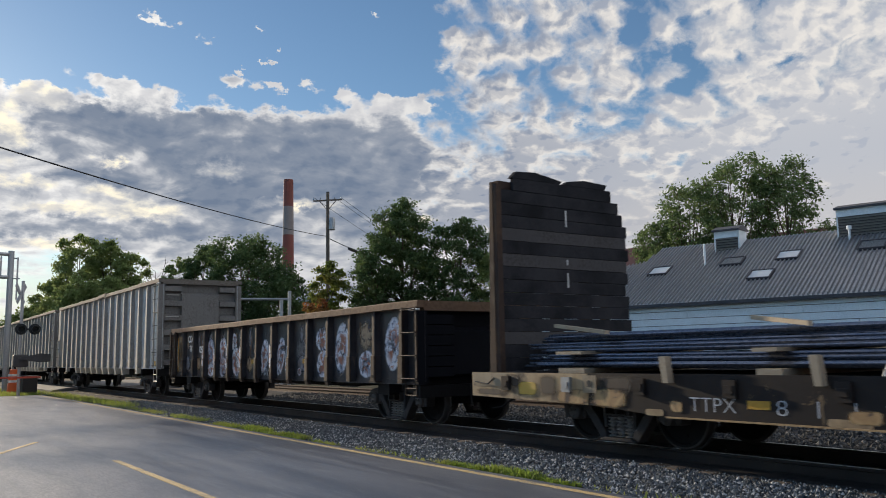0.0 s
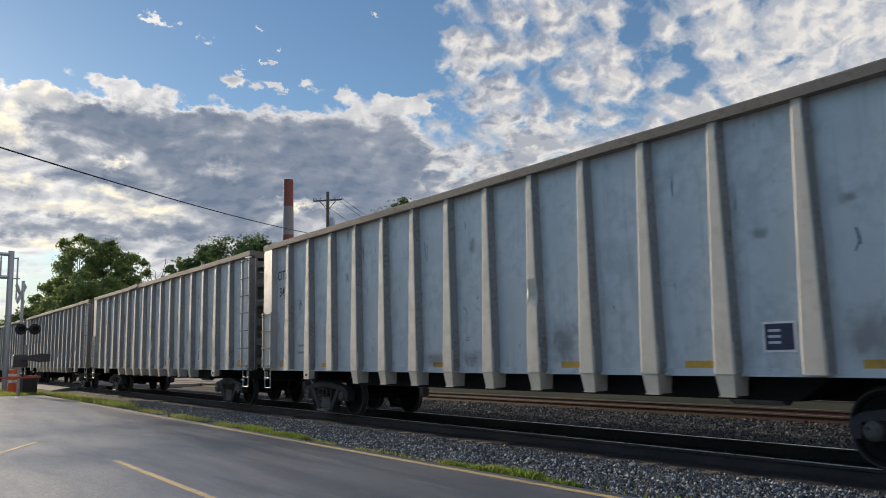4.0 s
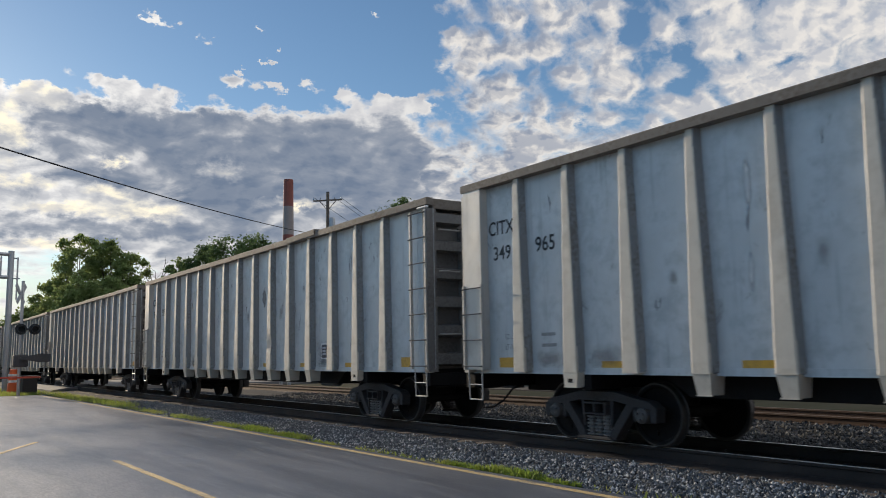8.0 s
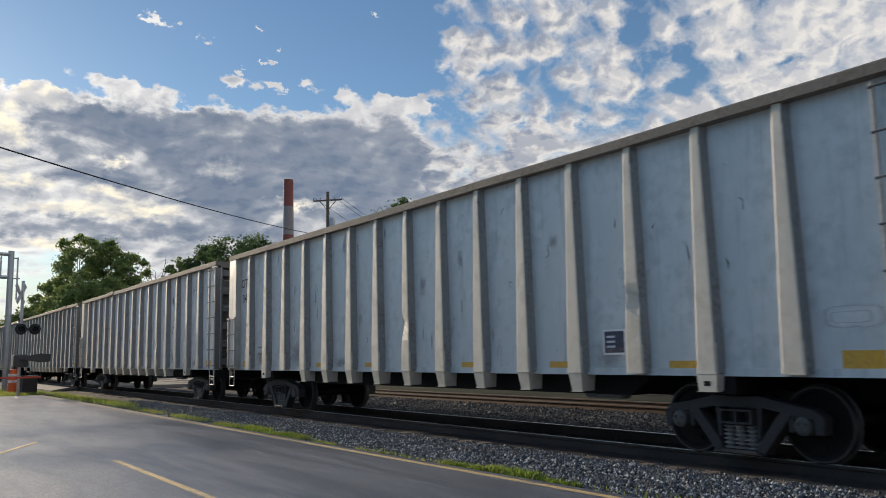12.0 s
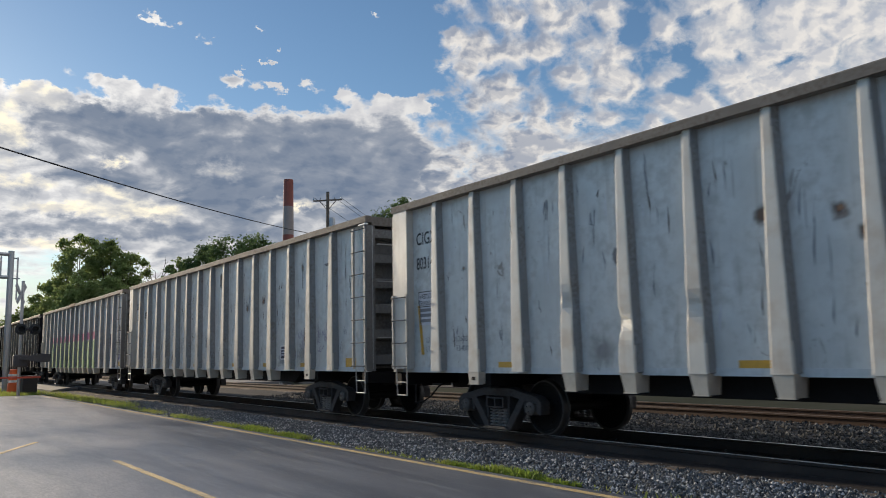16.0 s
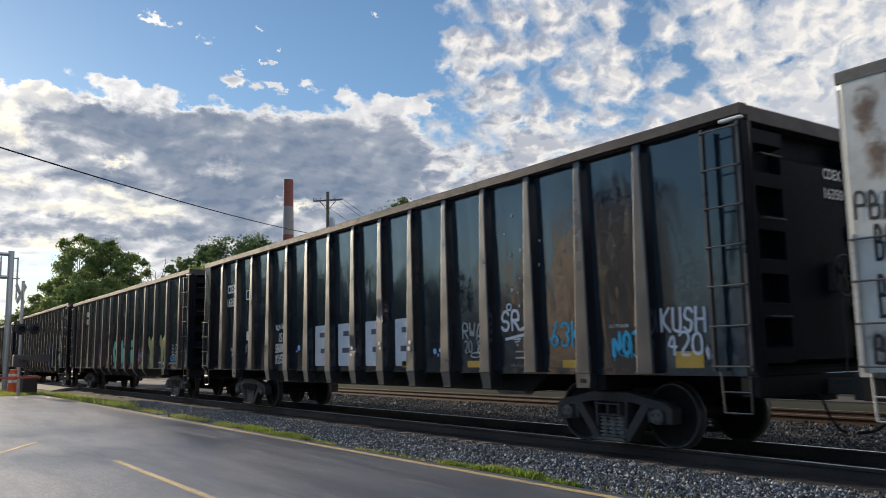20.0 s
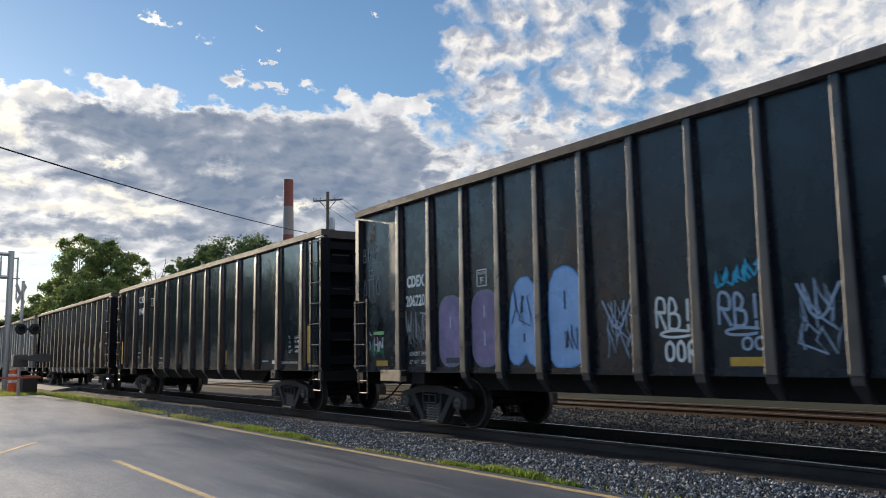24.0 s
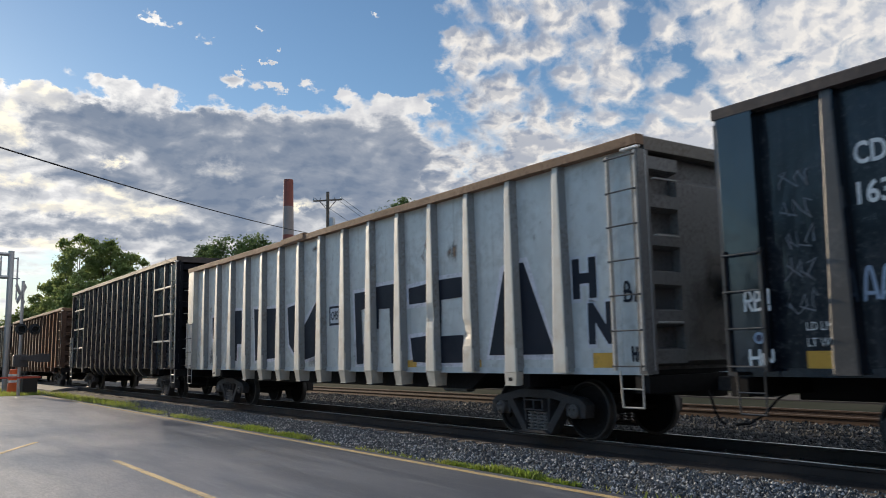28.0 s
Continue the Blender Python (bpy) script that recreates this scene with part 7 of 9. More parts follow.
MAT["rust_bloom"] = soft_paint("rust_bloom", ((0.24, 0.13, 0.07), (0.14, 0.075, 0.045), (0.30, 0.18, 0.10)), 0.1, 1.0, 1.6, 7.0, most=0.75)
for n, z in ((1, 1.50), (4, 1.58), (7, 1.55)):
    stain(-1.48, -0.62, z, z + 0.29, YP, MAT["pale_smear"], CARS[n], "pale_patch", "pale repainted patch")
    stain(-1.38, -0.80, z + 0.06, z + 0.22, YP - 0.003, MAT["lime_smear"] if n == 4 else MAT["pale_smear"], CARS[n], "pale_patch")
for x0, x1, z0, z1 in ((-5.0, -4.24, 1.16, 1.80), (-3.84, -3.10, 1.08, 1.72), (-2.62, -1.86, 1.25, 1.90), (-5.0, -4.24, 1.10, 1.42), (-3.84, -3.10, 1.08, 1.40)):
    stain(x0, x1, z0, z1, YP - 0.002 * (z1 < 1.5), MAT["mauve_stain" if x1 < -2.5 else "grime_veil"], CARS[4])
stain(-6.90, -6.64, 1.42, 2.02, YP, MAT["pale_smear"], CARS[4])
for a, b in (((-1.21, 4.03), (-1.14, 3.66)), ((-0.96, 3.02), (-0.68, 2.16)), ((-1.62, 2.80), (-1.50, 2.45)), ((-0.92, 3.02), (-0.98, 2.90))):
    bm = bmesh.new()                     # long bright scratches
    prism(bm, [(a[0] - 0.014, a[1]), (a[0] + 0.014, a[1] + 0.02), (b[0] + 0.012, b[1]), (b[0] - 0.008, b[1] - 0.02)], YP - 0.001, YP + 0.001)
    part("scrape", bm, MAT["pearl"], CARS[4])
rng = random.Random(4141)
for n in list(range(1, 12)) + [17]:      # grime gathered low on the plates and rust under the rim
    for i in range(4):
        x = -2.30 - 1.1721 * rng.randint(0, 13)
        stain(x - 0.40, x + 0.40, 1.09, rng.uniform(1.35, 1.9), YP - 0.003, MAT["grime_veil"], CARS[n])
    for i in range(4):
        x, z = -2.30 - 1.1721 * rng.randint(0, 13) + rng.uniform(-0.2, 0.2), rng.uniform(2.2, 3.9)
        stain(x - rng.uniform(0.06, 0.2), x + rng.uniform(0.06, 0.2), z, z + rng.uniform(0.15, 0.5), YP - 0.003, MAT["rust_bloom" if n > 7 else "grime_veil"], CARS[n])
MAT["mauve_spray"] = surface("faded_mauve_spray", (0.27, 0.27, 0.34), 0.55, dirt=(0.38, 0.41, 0.44), dirt_amount=0.8, scale=5.0, fine=12.0)
MAT["buffed"] = soft_paint("buffed_grey_blue_paint", ((0.44, 0.49, 0.51), (0.52, 0.56, 0.57)), 0.6, 1.0, 0.7, 3.0, most=0.8, power=4.0)
for i, (ch, z0, h) in enumerate((("R", 1.45, 0.85), ("2", 1.50, 0.70))):
    x = -15.42 + 1.17 * i
    stain(x - 0.05, x + 0.80, 1.15, 2.45, YP, MAT["buffed"], CARS[3], "buffed_patch")
    sprayed(ch, x + 0.08, z0, 0.52, h, YP - 0.004, MAT["grey_panel"], CARS[3], 0.055, 400 + i, 0.0, MAT["mauve_spray"], 0.020)


def recolour(car, x0, x1, panel=None, post=None):
    """Paint that runs across the plates and posts of one stretch of the near side."""
    for ob in car.children:
        if ob.type != "MESH":
            continue
        if ob.data.vertices[0].co.y > 0 and ob.data.vertices[1].co.y > 0:
            continue
        cx = sum(v.co.x for v in ob.data.vertices) / len(ob.data.vertices) + ob.location.x
        if x0 < cx < x1:
            if panel and ob.name.startswith("side_panel"):
                repaint(ob, panel)
            if post and ob.name.startswith("post") and not ob.name.startswith("post_foot"):
                repaint(ob, post)


MAT["light_panel"] = surface("light_grey_blue_paint", (0.56, 0.605, 0.625), 0.38, dirt=(0.30, 0.33, 0.34), dirt_amount=0.4, bump=0.02, streaks=0.4, fine=5.0, grain=0.05, spots=(0.16, 0.14, 0.13), spot_amount=0.5, warp=0.02, vary=0.08)
recolour(CARS[8], -20.0, 0.0, MAT["light_panel"])
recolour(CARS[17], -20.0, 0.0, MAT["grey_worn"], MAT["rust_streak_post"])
for ob in CARS[17].children:
    if ob.name.startswith("rim"):
        repaint(ob, MAT["rust_rim"])
for n in (9, 10, 11):
    recolour(CARS[n], -20.0, 0.0, MAT["grey_worn"], MAT["rust_streak_post"] if n == 9 else None)

rng = random.Random(1010)
for n, b, k in ((10, -3.46, 9), (10, -2.29, 9), (9, -5.80, 6), (8, -17.2, 5)):
    for q in range(k):                   # worn mauve scrawl low on the plates
        x, z = b + rng.uniform(-0.36, 0.18), rng.uniform(1.45, 1.85)
        scribble(x, x + rng.uniform(0.10, 0.30), z, z + rng.uniform(0.12, 0.40), YP - 0.001 * q, MAT["mauve_spray"], CARS[n], 1100 + 20 * n + q, 2, 0.012)
# the wagon with the long green and pink piece
MAT["piece_panel"] = surface("grey_plate_with_green_spray", (0.40, 0.49, 0.53), 0.45, dirt=(0.2, 0.22, 0.23), dirt_amount=0.45, streaks=0.25, spots=(0.13, 0.12, 0.12), spot_amount=0.5, warp=0.012,
                             zwarp=0.4, bands=((2.38, 2.80, (0.40, 0.09, 0.19)), (1.0, 2.35, (0.27, 0.44, 0.21))))
MAT["piece_post"] = surface("cream_post_with_green_spray", (0.52, 0.52, 0.48), 0.5, dirt=(0.3, 0.26, 0.2), dirt_amount=0.4, bands=((2.40, 2.74, (0.46, 0.12, 0.22)), (1.0, 2.38, (0.44, 0.58, 0.26))), zwarp=0.15)
car = CARS[11]
recolour(car, -16.6, -5.0, MAT["piece_panel"], MAT["piece_post"])
MAT["slate_spray"] = surface("sprayed_dark_slate", (0.028, 0.048, 0.062), 0.5, dirt=(0.05, 0.08, 0.09), dirt_amount=0.4)
for ch, cx in (("D", -16.57), ("R", -15.56), ("U", -14.33), ("G", -13.15), ("S", -11.92), ("K", -9.58), ("I", -8.30), ("L", -7.22), ("L", -6.05)):
    if ch == "I":
        patch(cx - 0.05, cx + 0.45, 1.16, 2.44, YP, MAT["pearl"], car, "sprayed_outline", corner=0.06)
        patch(cx, cx + 0.39, 1.20, 2.38, YP - 0.004, MAT["slate_spray"], car, "sprayed_letter", corner=0.04)
    else:
        letters(ch, 1.72, cx - 0.06, 1.13, YP, MAT["pearl"], car, 0.84, 0.13, name="sprayed_outline")
        letters(ch, 1.66, cx, 1.17, YP - 0.004, MAT["slate_spray"], car, 0.72, 0.065, name="sprayed_letter")
patch(-10.68, -9.95, 1.14, 2.06, YP, MAT["chalk_blue"], car, "sprayed_field", corner=0.1)
scribble(-10.62, -10.05, 1.7, 2.0, YP - 0.004, MAT["white"], car, 7, 4, 0.03)
scribble(-10.6, -10.1, 1.2, 1.6, YP - 0.004, MAT["navy"], car, 8, 4, 0.03)
patch(-8.31, -7.87, 2.50, 2.94, YP - 0.002, MAT["pearl"], car, "sprayed_outline", corner=0.21)
patch(-8.25, -7.93, 2.56, 2.88, YP - 0.006, MAT["slate_spray"], car, "sprayed_dot", corner=0.155)
for ch, x0, x1 in (("R", -3.70, -3.05), ("B", -2.62, -1.92)):
    letters(ch, 1.55, x0 - 0.06, 1.38, YP, MAT["pearl"], car, x1 - x0 + 0.12, 0.11, name="sprayed_letter")
    letters(ch, 1.55, x0, 1.43, YP - 0.004, MAT["navy"], car, x1 - x0, 0.07, name="sprayed_letter")
patch(-2.55, -1.82, 1.13, 1.36, YP, MAT["cyan"], car, "sprayed_field", corner=0.05)
for i, w in enumerate(("WISH", "YOU", "WERE", "HERE")):
    letters(w, 0.34, -1.42 + (0.1 if w == "YOU" else 0), 2.62 - 0.31 * i, YP, MAT["navy"], car, 0.66 if w != "YOU" else 0.45, 0.012, name="sprayed_letter", lean=3)
scribble(-1.32, -0.68, 1.40, 1.66, YP, MAT["purple"], car, 21, 5, 0.03)
for i in range(3):
    scribble(-0.50, -0.12, 1.3 + 0.45 * i, 1.65 + 0.45 * i, -1.43, MAT["navy"], car, 22 + i, 3, 0.025)
scribble(-4.75, -4.1, 1.3, 2.3, YP, MAT["ghost"], car, 33, 7, 0.02)
letters("FWTX", 0.33, -18.93, 3.42, YP, MAT["black_ink"], car, 0.74, 0.004)
letters("620", 0.32, -18.66, 3.00, YP, MAT["black_ink"], car, 0.50, 0.004)
for w, x0, x1, z0, h, ln in (("IF YOU", -18.93, -18.14, 2.68, 0.22, 0.02), ("NEVER", -18.88, -18.28, 2.38, 0.20, -0.04), ("GIVE UP", -18.94, -18.18, 2.13, 0.20, 0.0), ("YOU", -18.74, -18.38, 1.92, 0.17, -0.06),
                             ("CANNOT", -18.93, -18.19, 1.70, 0.20, 0.02), ("FAIL", -18.92, -18.46, 1.43, 0.22, 0.02), ("!", -18.34, -18.22, 1.40, 0.22, 0.0)):
    sprayed(w, x0, z0, x1 - x0, h, YP, MAT["black_ink"], car, 0.016, 640 + int(-x0 * 10) + len(w), ln)
letters("LD LMT", 0.12, -18.42, 1.56, YP, MAT["ghost"], car, 0.28)
for q, (x0, x1, z0, z1) in enumerate(((-19.50, -19.06, 2.70, 3.02), (-19.32, -19.08, 2.25, 2.64), (-19.33, -19.06, 1.66, 2.12), (-19.42, -19.08, 1.18, 1.50))):
    sprayed("BR" if q else "PBA", x0, z0, x1 - x0, z1 - z0, -1.584, MAT["black_ink"], car, 0.018, 660 + q, -0.1)
stain(-19.55, -19.04, 1.12, 1.60, -1.582, MAT["rust_bloom"], car)
for x, z in ((-19.3, 3.9), (-19.2, 3.4), (-18.4, 3.9), (-17.3, 3.2)):
    stain(x - 0.18, x + 0.18, z - 0.4, z + 0.3, -1.582 if x < -19.1 else YP - 0.003, MAT["rust_bloom"], car)

# black ribbed wagon with white tags
MAT["black_haze"] = soft_paint("overspray_black", ((0.010, 0.012, 0.014), (0.018, 0.02, 0.022)), 0.4, 1.0, 0.4, most=0.8, rough=0.5)
MAT["chalk_spray"] = surface("thin_grey_white_spray", (0.34, 0.35, 0.36), 0.6, dirt=(0.12, 0.12, 0.125), dirt_amount=0.7, scale=6.0, fine=14.0)
MAT["tag_white"] = surface("worn_white_spray", (0.62, 0.62, 0.66), 0.5, dirt=(0.28, 0.28, 0.31), dirt_amount=0.7, scale=5.0, fine=14.0)
MAT["white_fleck"] = soft_paint("chipped_white_fleck", ((0.55, 0.56, 0.57), (0.40, 0.42, 0.44)), 0.5, 0.9, 1.1, scale=9.0)
car = CARS[12]
letters("CDEX", 0.34, -17.95, 3.30, YP, MAT["white"], car, 0.68, 0.008)
letters("16350", 0.34, -17.95, 2.90, YP, MAT["white"], car, 0.70, 0.008)
letters("LD LMT", 0.14, -18.58, 1.58, YP, MAT["white"], car, 0.38)
letters("LT WT", 0.14, -18.58, 1.42, YP, MAT["white"], car, 0.34)
letters("214600", 0.14, -17.62, 1.58, YP, MAT["white"], car, 0.38)
letters("71400", 0.14, -17.55, 1.42, YP, MAT["white"], car, 0.32)
outline_box(-16.45, -16.2, 3.02, 3.28, YP, 0.02, MAT["white"], car)
scribble(-16.5, -16.1, 1.5, 1.8, YP, MAT["ghost"], car, 41, 5, 0.018)
for q in range(3):
    scribble(-14.36 + 0.18 * q, -14.16 + 0.2 * q, 2.06, 2.26 + 0.02 * q, YP - 0.001 * q, MAT["white"], car, 50 + q, 2, 0.013)
for i, (w, x0, wd) in enumerate((("IS", -14.2, 0.2), ("SHOOK", -14.38, 0.54), ("KUSH", -14.36, 0.56))):
    sprayed(w, x0 + 0.02, 1.76 - 0.28 * i, wd + 0.06, 0.24, YP, MAT["white"], car, 0.015, 12 + i, 0.05)
for i, x0 in enumerate((-12.0, -10.82, -9.56, -8.34)):
    patch(x0, x0 + 0.80, 1.16, 2.10, YP, MAT["pearl"], car, "sprayed_block", corner=0.05)
    patch(x0 + 0.25, x0 + 0.80, 1.82, 1.93, YP - 0.005, MAT["navy"], car, "sprayed_bar")
    patch(x0 + (0.2 if i % 2 else 0.3), x0 + 0.62, 1.45, 1.56, YP - 0.005, MAT["navy"], car, "sprayed_bar")
stain(-6.20, -5.28, 1.20, 2.10, YP, MAT["black_haze"], car)
sprayed("RWA", -6.04, 1.64, 0.62, 0.30, YP - 0.004, MAT["chalk_spray"], car, 0.016, 61, -0.06)
sprayed("2018", -5.98, 1.38, 0.50, 0.24, YP - 0.004, MAT["chalk_spray"], car, 0.014, 62, -0.02)
sprayed("C", -5.80, 1.30, 0.30, 0.10, YP - 0.004, MAT["chalk_spray"], car, 0.011, 63)
sprayed("!", -5.46, 1.58, 0.08, 0.24, YP - 0.004, MAT["chalk_spray"], car, 0.014, 64)
sprayed("SR", -4.92, 1.72, 0.50, 0.36, YP, MAT["tag_white"], car, 0.026, 9, 0.02)
sprayed("O", -4.78, 2.06, 0.16, 0.14, YP, MAT["tag_white"], car, 0.016, 10)
for a, b, w in (((-4.44, 1.74), (-4.16, 1.84), 0.026), ((-4.16, 1.84), (-4.20, 1.68), 0.022), ((-4.20, 1.68), (-4.82, 1.60), 0.024), ((-4.62, 1.59), (-4.42, 1.60), 0.010), ((-4.58, 1.55), (-4.46, 1.56), 0.010), ((-4.53, 1.52), (-4.50, 1.48), 0.012)):
    bm = bmesh.new()
    d = (Vector(b) - Vector(a)).normalized() * w
    prism(bm, [(a[0] - d.y, a[1] + d.x), (b[0] - d.y, b[1] + d.x), (b[0] + d.y, b[1] - d.x), (a[0] + d.y, a[1] - d.x)], YP - 0.001, YP + 0.001)
    part("sprayed_letter", bm, MAT["tag_white"], car)
bars(car, -4.57, 1.38, 0.22, 2, YP, MAT["chalk_spray"], 0.025, 0.10)
scribble(-4.72, -4.10, 1.14, 1.21, YP, MAT["ghost"], car, 65, 8, 0.008)
sprayed("63K", -3.72, 1.44, 0.72, 0.40, YP, MAT["cyan"], car, 0.022, 5)
sprayed("NOT", -2.42, 1.28, 0.58, 0.36, YP, MAT["cyan"], car, 0.030, 6, 0.04)
scribble(-2.42, -1.88, 1.22, 1.62, YP - 0.003, MAT["cyan"], car, 66, 5, 0.012)
letters("CU FT 6400", 0.07, -2.46, 1.70, YP, MAT["white"], car, 0.36)
sprayed("KUSH", -1.52, 1.60, 0.74, 0.34, YP, MAT["tag_white"], car, 0.020, 7, -0.02)
sprayed("420", -1.44, 1.30, 0.62, 0.33, YP - 0.004, MAT["tag_white"], car, 0.019, 8, -0.04)
scribble(-0.84, -0.70, 1.24, 1.44, YP, MAT["tag_white"], car, 67, 2, 0.014)
rr = random.Random(121)
for i in range(26):                      # flecks of white paint
    x, z, r = -4.30 + rr.gauss(0, 0.25), rr.uniform(1.3, 3.9), rr.uniform(0.012, 0.035)
    stain(x - r, x + r, z - r * 1.6, z + r * 1.6, YP - 0.002, MAT["white_fleck"], car, "paint_fleck")
for x, z, r in ((-8.74, 1.62, 0.06), (-8.70, 1.52, 0.05), (-7.57, 1.62, 0.06), (-7.60, 1.50, 0.07), (-9.90, 1.55, 0.06), (-9.93, 1.40, 0.05)):
    stain(x - r, x + r, z - r, z + r, -1.585, MAT["white_fleck"], car, "paint_splash")
for x, z, r in ((-6.93, 1.43, 0.055), (-6.82, 1.36, 0.03), (-6.77, 1.45, 0.03)):
    patch(x - r, x + r, z - r, z + r, YP, MAT["pale_blue"], car, "paint_splash", corner=r * 0.96)
for x in (-3.45, -5.9, -8.1, -11.5, -16.2):
    tape(car, x, 0.45, 0.12)
tape(car, -1.3, 0.44, 0.22)
tape(car, -18.5, 0.42, 0.2)
for x, z, r in ((-12.92, 1.60, 0.07), (-12.55, 1.42, 0.09), (-12.21, 1.29, 0.075), (-13.03, 1.52, 0.03), (-12.62, 1.33, 0.035), (-12.50, 1.31, 0.03), (-12.30, 1.34, 0.03)):
    patch(x - r, x + r, z - r, z + r, YP, MAT["pale_blue"], car, "paint_splash", corner=r * 0.96)
patch(-16.40, -16.10, 1.88, 2.12, YP, MAT["white"], car, "notice", "small white notice")
for i in range(3):
    patch(-16.37, -16.13, 1.92 + 0.06 * i, 1.94 + 0.06 * i, YP - 0.004, MAT["ghost"], car, "stencil_line")
for i, (w, wd) in enumerate((("CDEX", 0.44), ("16350", 0.46))):   # the same mark on the leading end
    for ob in letters(w, 0.20, 0.24, 3.62 - 0.27 * i, 0.0, MAT["white"], car, wd, 0.004):
        ob.rotation_euler, ob.location = (0, 0, math.pi / 2), (-0.045, 0, 0)

for n in (12, 16, 20):                   # round white emblem by the tail steps
    patch(-19.20, -19.06, 1.42, 1.56, -1.583, MAT["chalk_blue"], CARS[n], "emblem", "round pale emblem", corner=0.069)
    patch(-19.17, -19.09, 1.45, 1.53, -1.587, MAT["navy"], CARS[n], "emblem_centre", corner=0.039)

# smooth black wagon with green bubble shapes
car = CARS[13]
MAT["dull_mustard"] = surface("sprayed_dull_mustard", (0.30, 0.26, 0.05), 0.5, dirt=(0.12, 0.20, 0.06), dirt_amount=0.8, scale=4.0)
MAT["green_lime"] = surface("sprayed_dull_green", (0.13, 0.26, 0.09), 0.5, dirt=(0.05, 0.10, 0.05), dirt_amount=0.6, scale=2.5)
YS = -1.47 - 0.006
letters("CDEX", 0.30, -16.35, 3.55, YS, MAT["white"], car, 0.62, 0.008)
letters("19120", 0.30, -16.30, 3.18, YS, MAT["white"], car, 0.62, 0.008)
for ch, x0 in (("C", -10.58), ("h", -9.20), ("i", -7.70)):
    if ch == "i":
        patch(x0 - 0.02, x0 + 0.30, 1.25, 1.82, YS, MAT["mint"], car, "sprayed_letter", corner=0.14)
        patch(x0, x0 + 0.28, 1.88, 2.20, YS, MAT["mint"], car, "sprayed_letter", corner=0.13)
    else:
        sprayed(ch, x0 - 0.06, 1.22, 0.78, 0.98, YS, MAT["mint"], car, 0.16, 700 + len(ch), 0.0, MAT["ghost"], 0.02)
for x0 in (-5.10, -3.62):
    sprayed("Y", x0, 1.22, 0.74, 1.0, YS, MAT["dull_mustard"], car, 0.10, 710 + int(-x0), 0.0, MAT["green_lime"], 0.05)
    sprayed("OO", x0 + 0.02, 1.84, 0.68, 0.34, YS - 0.008, MAT["dull_mustard"], car, 0.05, 720 + int(-x0))
for q in range(3):
    scribble(-13.3, -12.7 - 0.05 * q, 1.3 + 0.15 * q, 1.8 + 0.14 * q, YS - 0.001 * q, MAT["lilac"], car, 71 + 100 * q, 3, 0.013)
for q in range(3):
    scribble(-6.65 + 0.05 * q, -5.85, 1.2 + 0.12 * q, 1.7 + 0.08 * q, YS - 0.001 * q, MAT["lilac"], car, 72 + 100 * q, 4, 0.012)
scribble(-2.3, -1.6, 1.3, 1.55, YS, MAT["cyan"], car, 73, 6, 0.022)
for car in (CARS[13], CARS[15]):
    patch(-0.98, -0.80, 1.22, 2.12, YS, MAT["yellow"], car, "reflective_tape", "tall yellow reflective tape")
    for i, w in enumerate(("IL", "IW", "IH", "CU FT")):
        letters(w, 0.11, -2.05 + (0 if len(w) == 2 else -0.02), 1.83 - 0.115 * i, YS, MAT["white"], car, 0.09 if len(w) == 2 else 0.24)
        letters(("62-6", "9-9", "10-6", "6400")[i], 0.11, -1.78 + 0.08, 1.83 - 0.115 * i, YS, MAT["white"], car, 0.22)
    letters("2 INCH HF COMP SHOES", 0.09, -2.5, 1.21, YS, MAT["white"], car, 0.95)
    patch(-2.62, -2.56, 1.22, 1.56, YS, MAT["red"], car, "red_mark")
    patch(-3.1, -2.9, 1.21, 1.30, YS, MAT["white"], car, "white_mark")
    bars(car, -3.75, 1.27, 0.5, 1, YS, MAT["pearl"], 0.03)
    for x in (-6.55, -11.0):
        patch(x, x + 0.06, 1.2, 1.62, YS, MAT["yellow"], car, "reflective_tape")
car = CARS[15]
letters("CDEX", 0.34, -16.42, 3.62, YS, MAT["white"], car, 0.86, 0.010)
letters("19418", 0.34, -16.34, 3.16, YS, MAT["white"], car, 0.86, 0.010)
outline_box(-14.70, -14.37, 3.41, 3.70, YS, 0.02, MAT["white"], car)
letters("C", 0.14, -14.58, 3.47, YS, MAT["white"], car, 0.09)
letters("LD LMT", 0.12, -16.37, 1.62, YS, MAT["white"], car, 0.38)
letters("213800", 0.12, -15.80, 1.62, YS, MAT["white"], car, 0.40)
letters("LT WT", 0.12, -16.37, 1.44, YS, MAT["white"], car, 0.32)
letters("72200", 0.12, -15.74, 1.44, YS, MAT["white"], car, 0.34)
letters("RETAINING VALVE", 0.09, -13.36, 1.40, YS, MAT["white"], car, 0.46)
letters("RELEASE ROD", 0.09, -13.46, 1.24, YS, MAT["white"], car, 0.46)
letters("EMPTY LOAD", 0.10, -14.52, 1.42, YS, MAT["white"], car, 0.52)
patch(-18.39, -18.26, 1.23, 2.14, YS - 0.13, MAT["yellow"], car, "reflective_tape", "tall yellow reflective tape")
patch(-14.80, -14.66, 1.25, 1.85, YS, MAT["yellow"], car, "reflective_tape", "tall yellow reflective tape")

# matt black wagon with lilac and blue letters
car = CARS[14]
YN = -1.466
MAT["lilac_spray"] = surface("faded_lilac_spray", (0.20, 0.155, 0.30), 0.5, dirt=(0.10, 0.10, 0.16), dirt_amount=0.8, scale=1.6, fine=4.0, vary=0.3)
MAT["lilac_rim"] = surface("hazy_lilac_outline", (0.17, 0.17, 0.26), 0.5, dirt=(0.08, 0.085, 0.12), dirt_amount=0.6, scale=2.0)
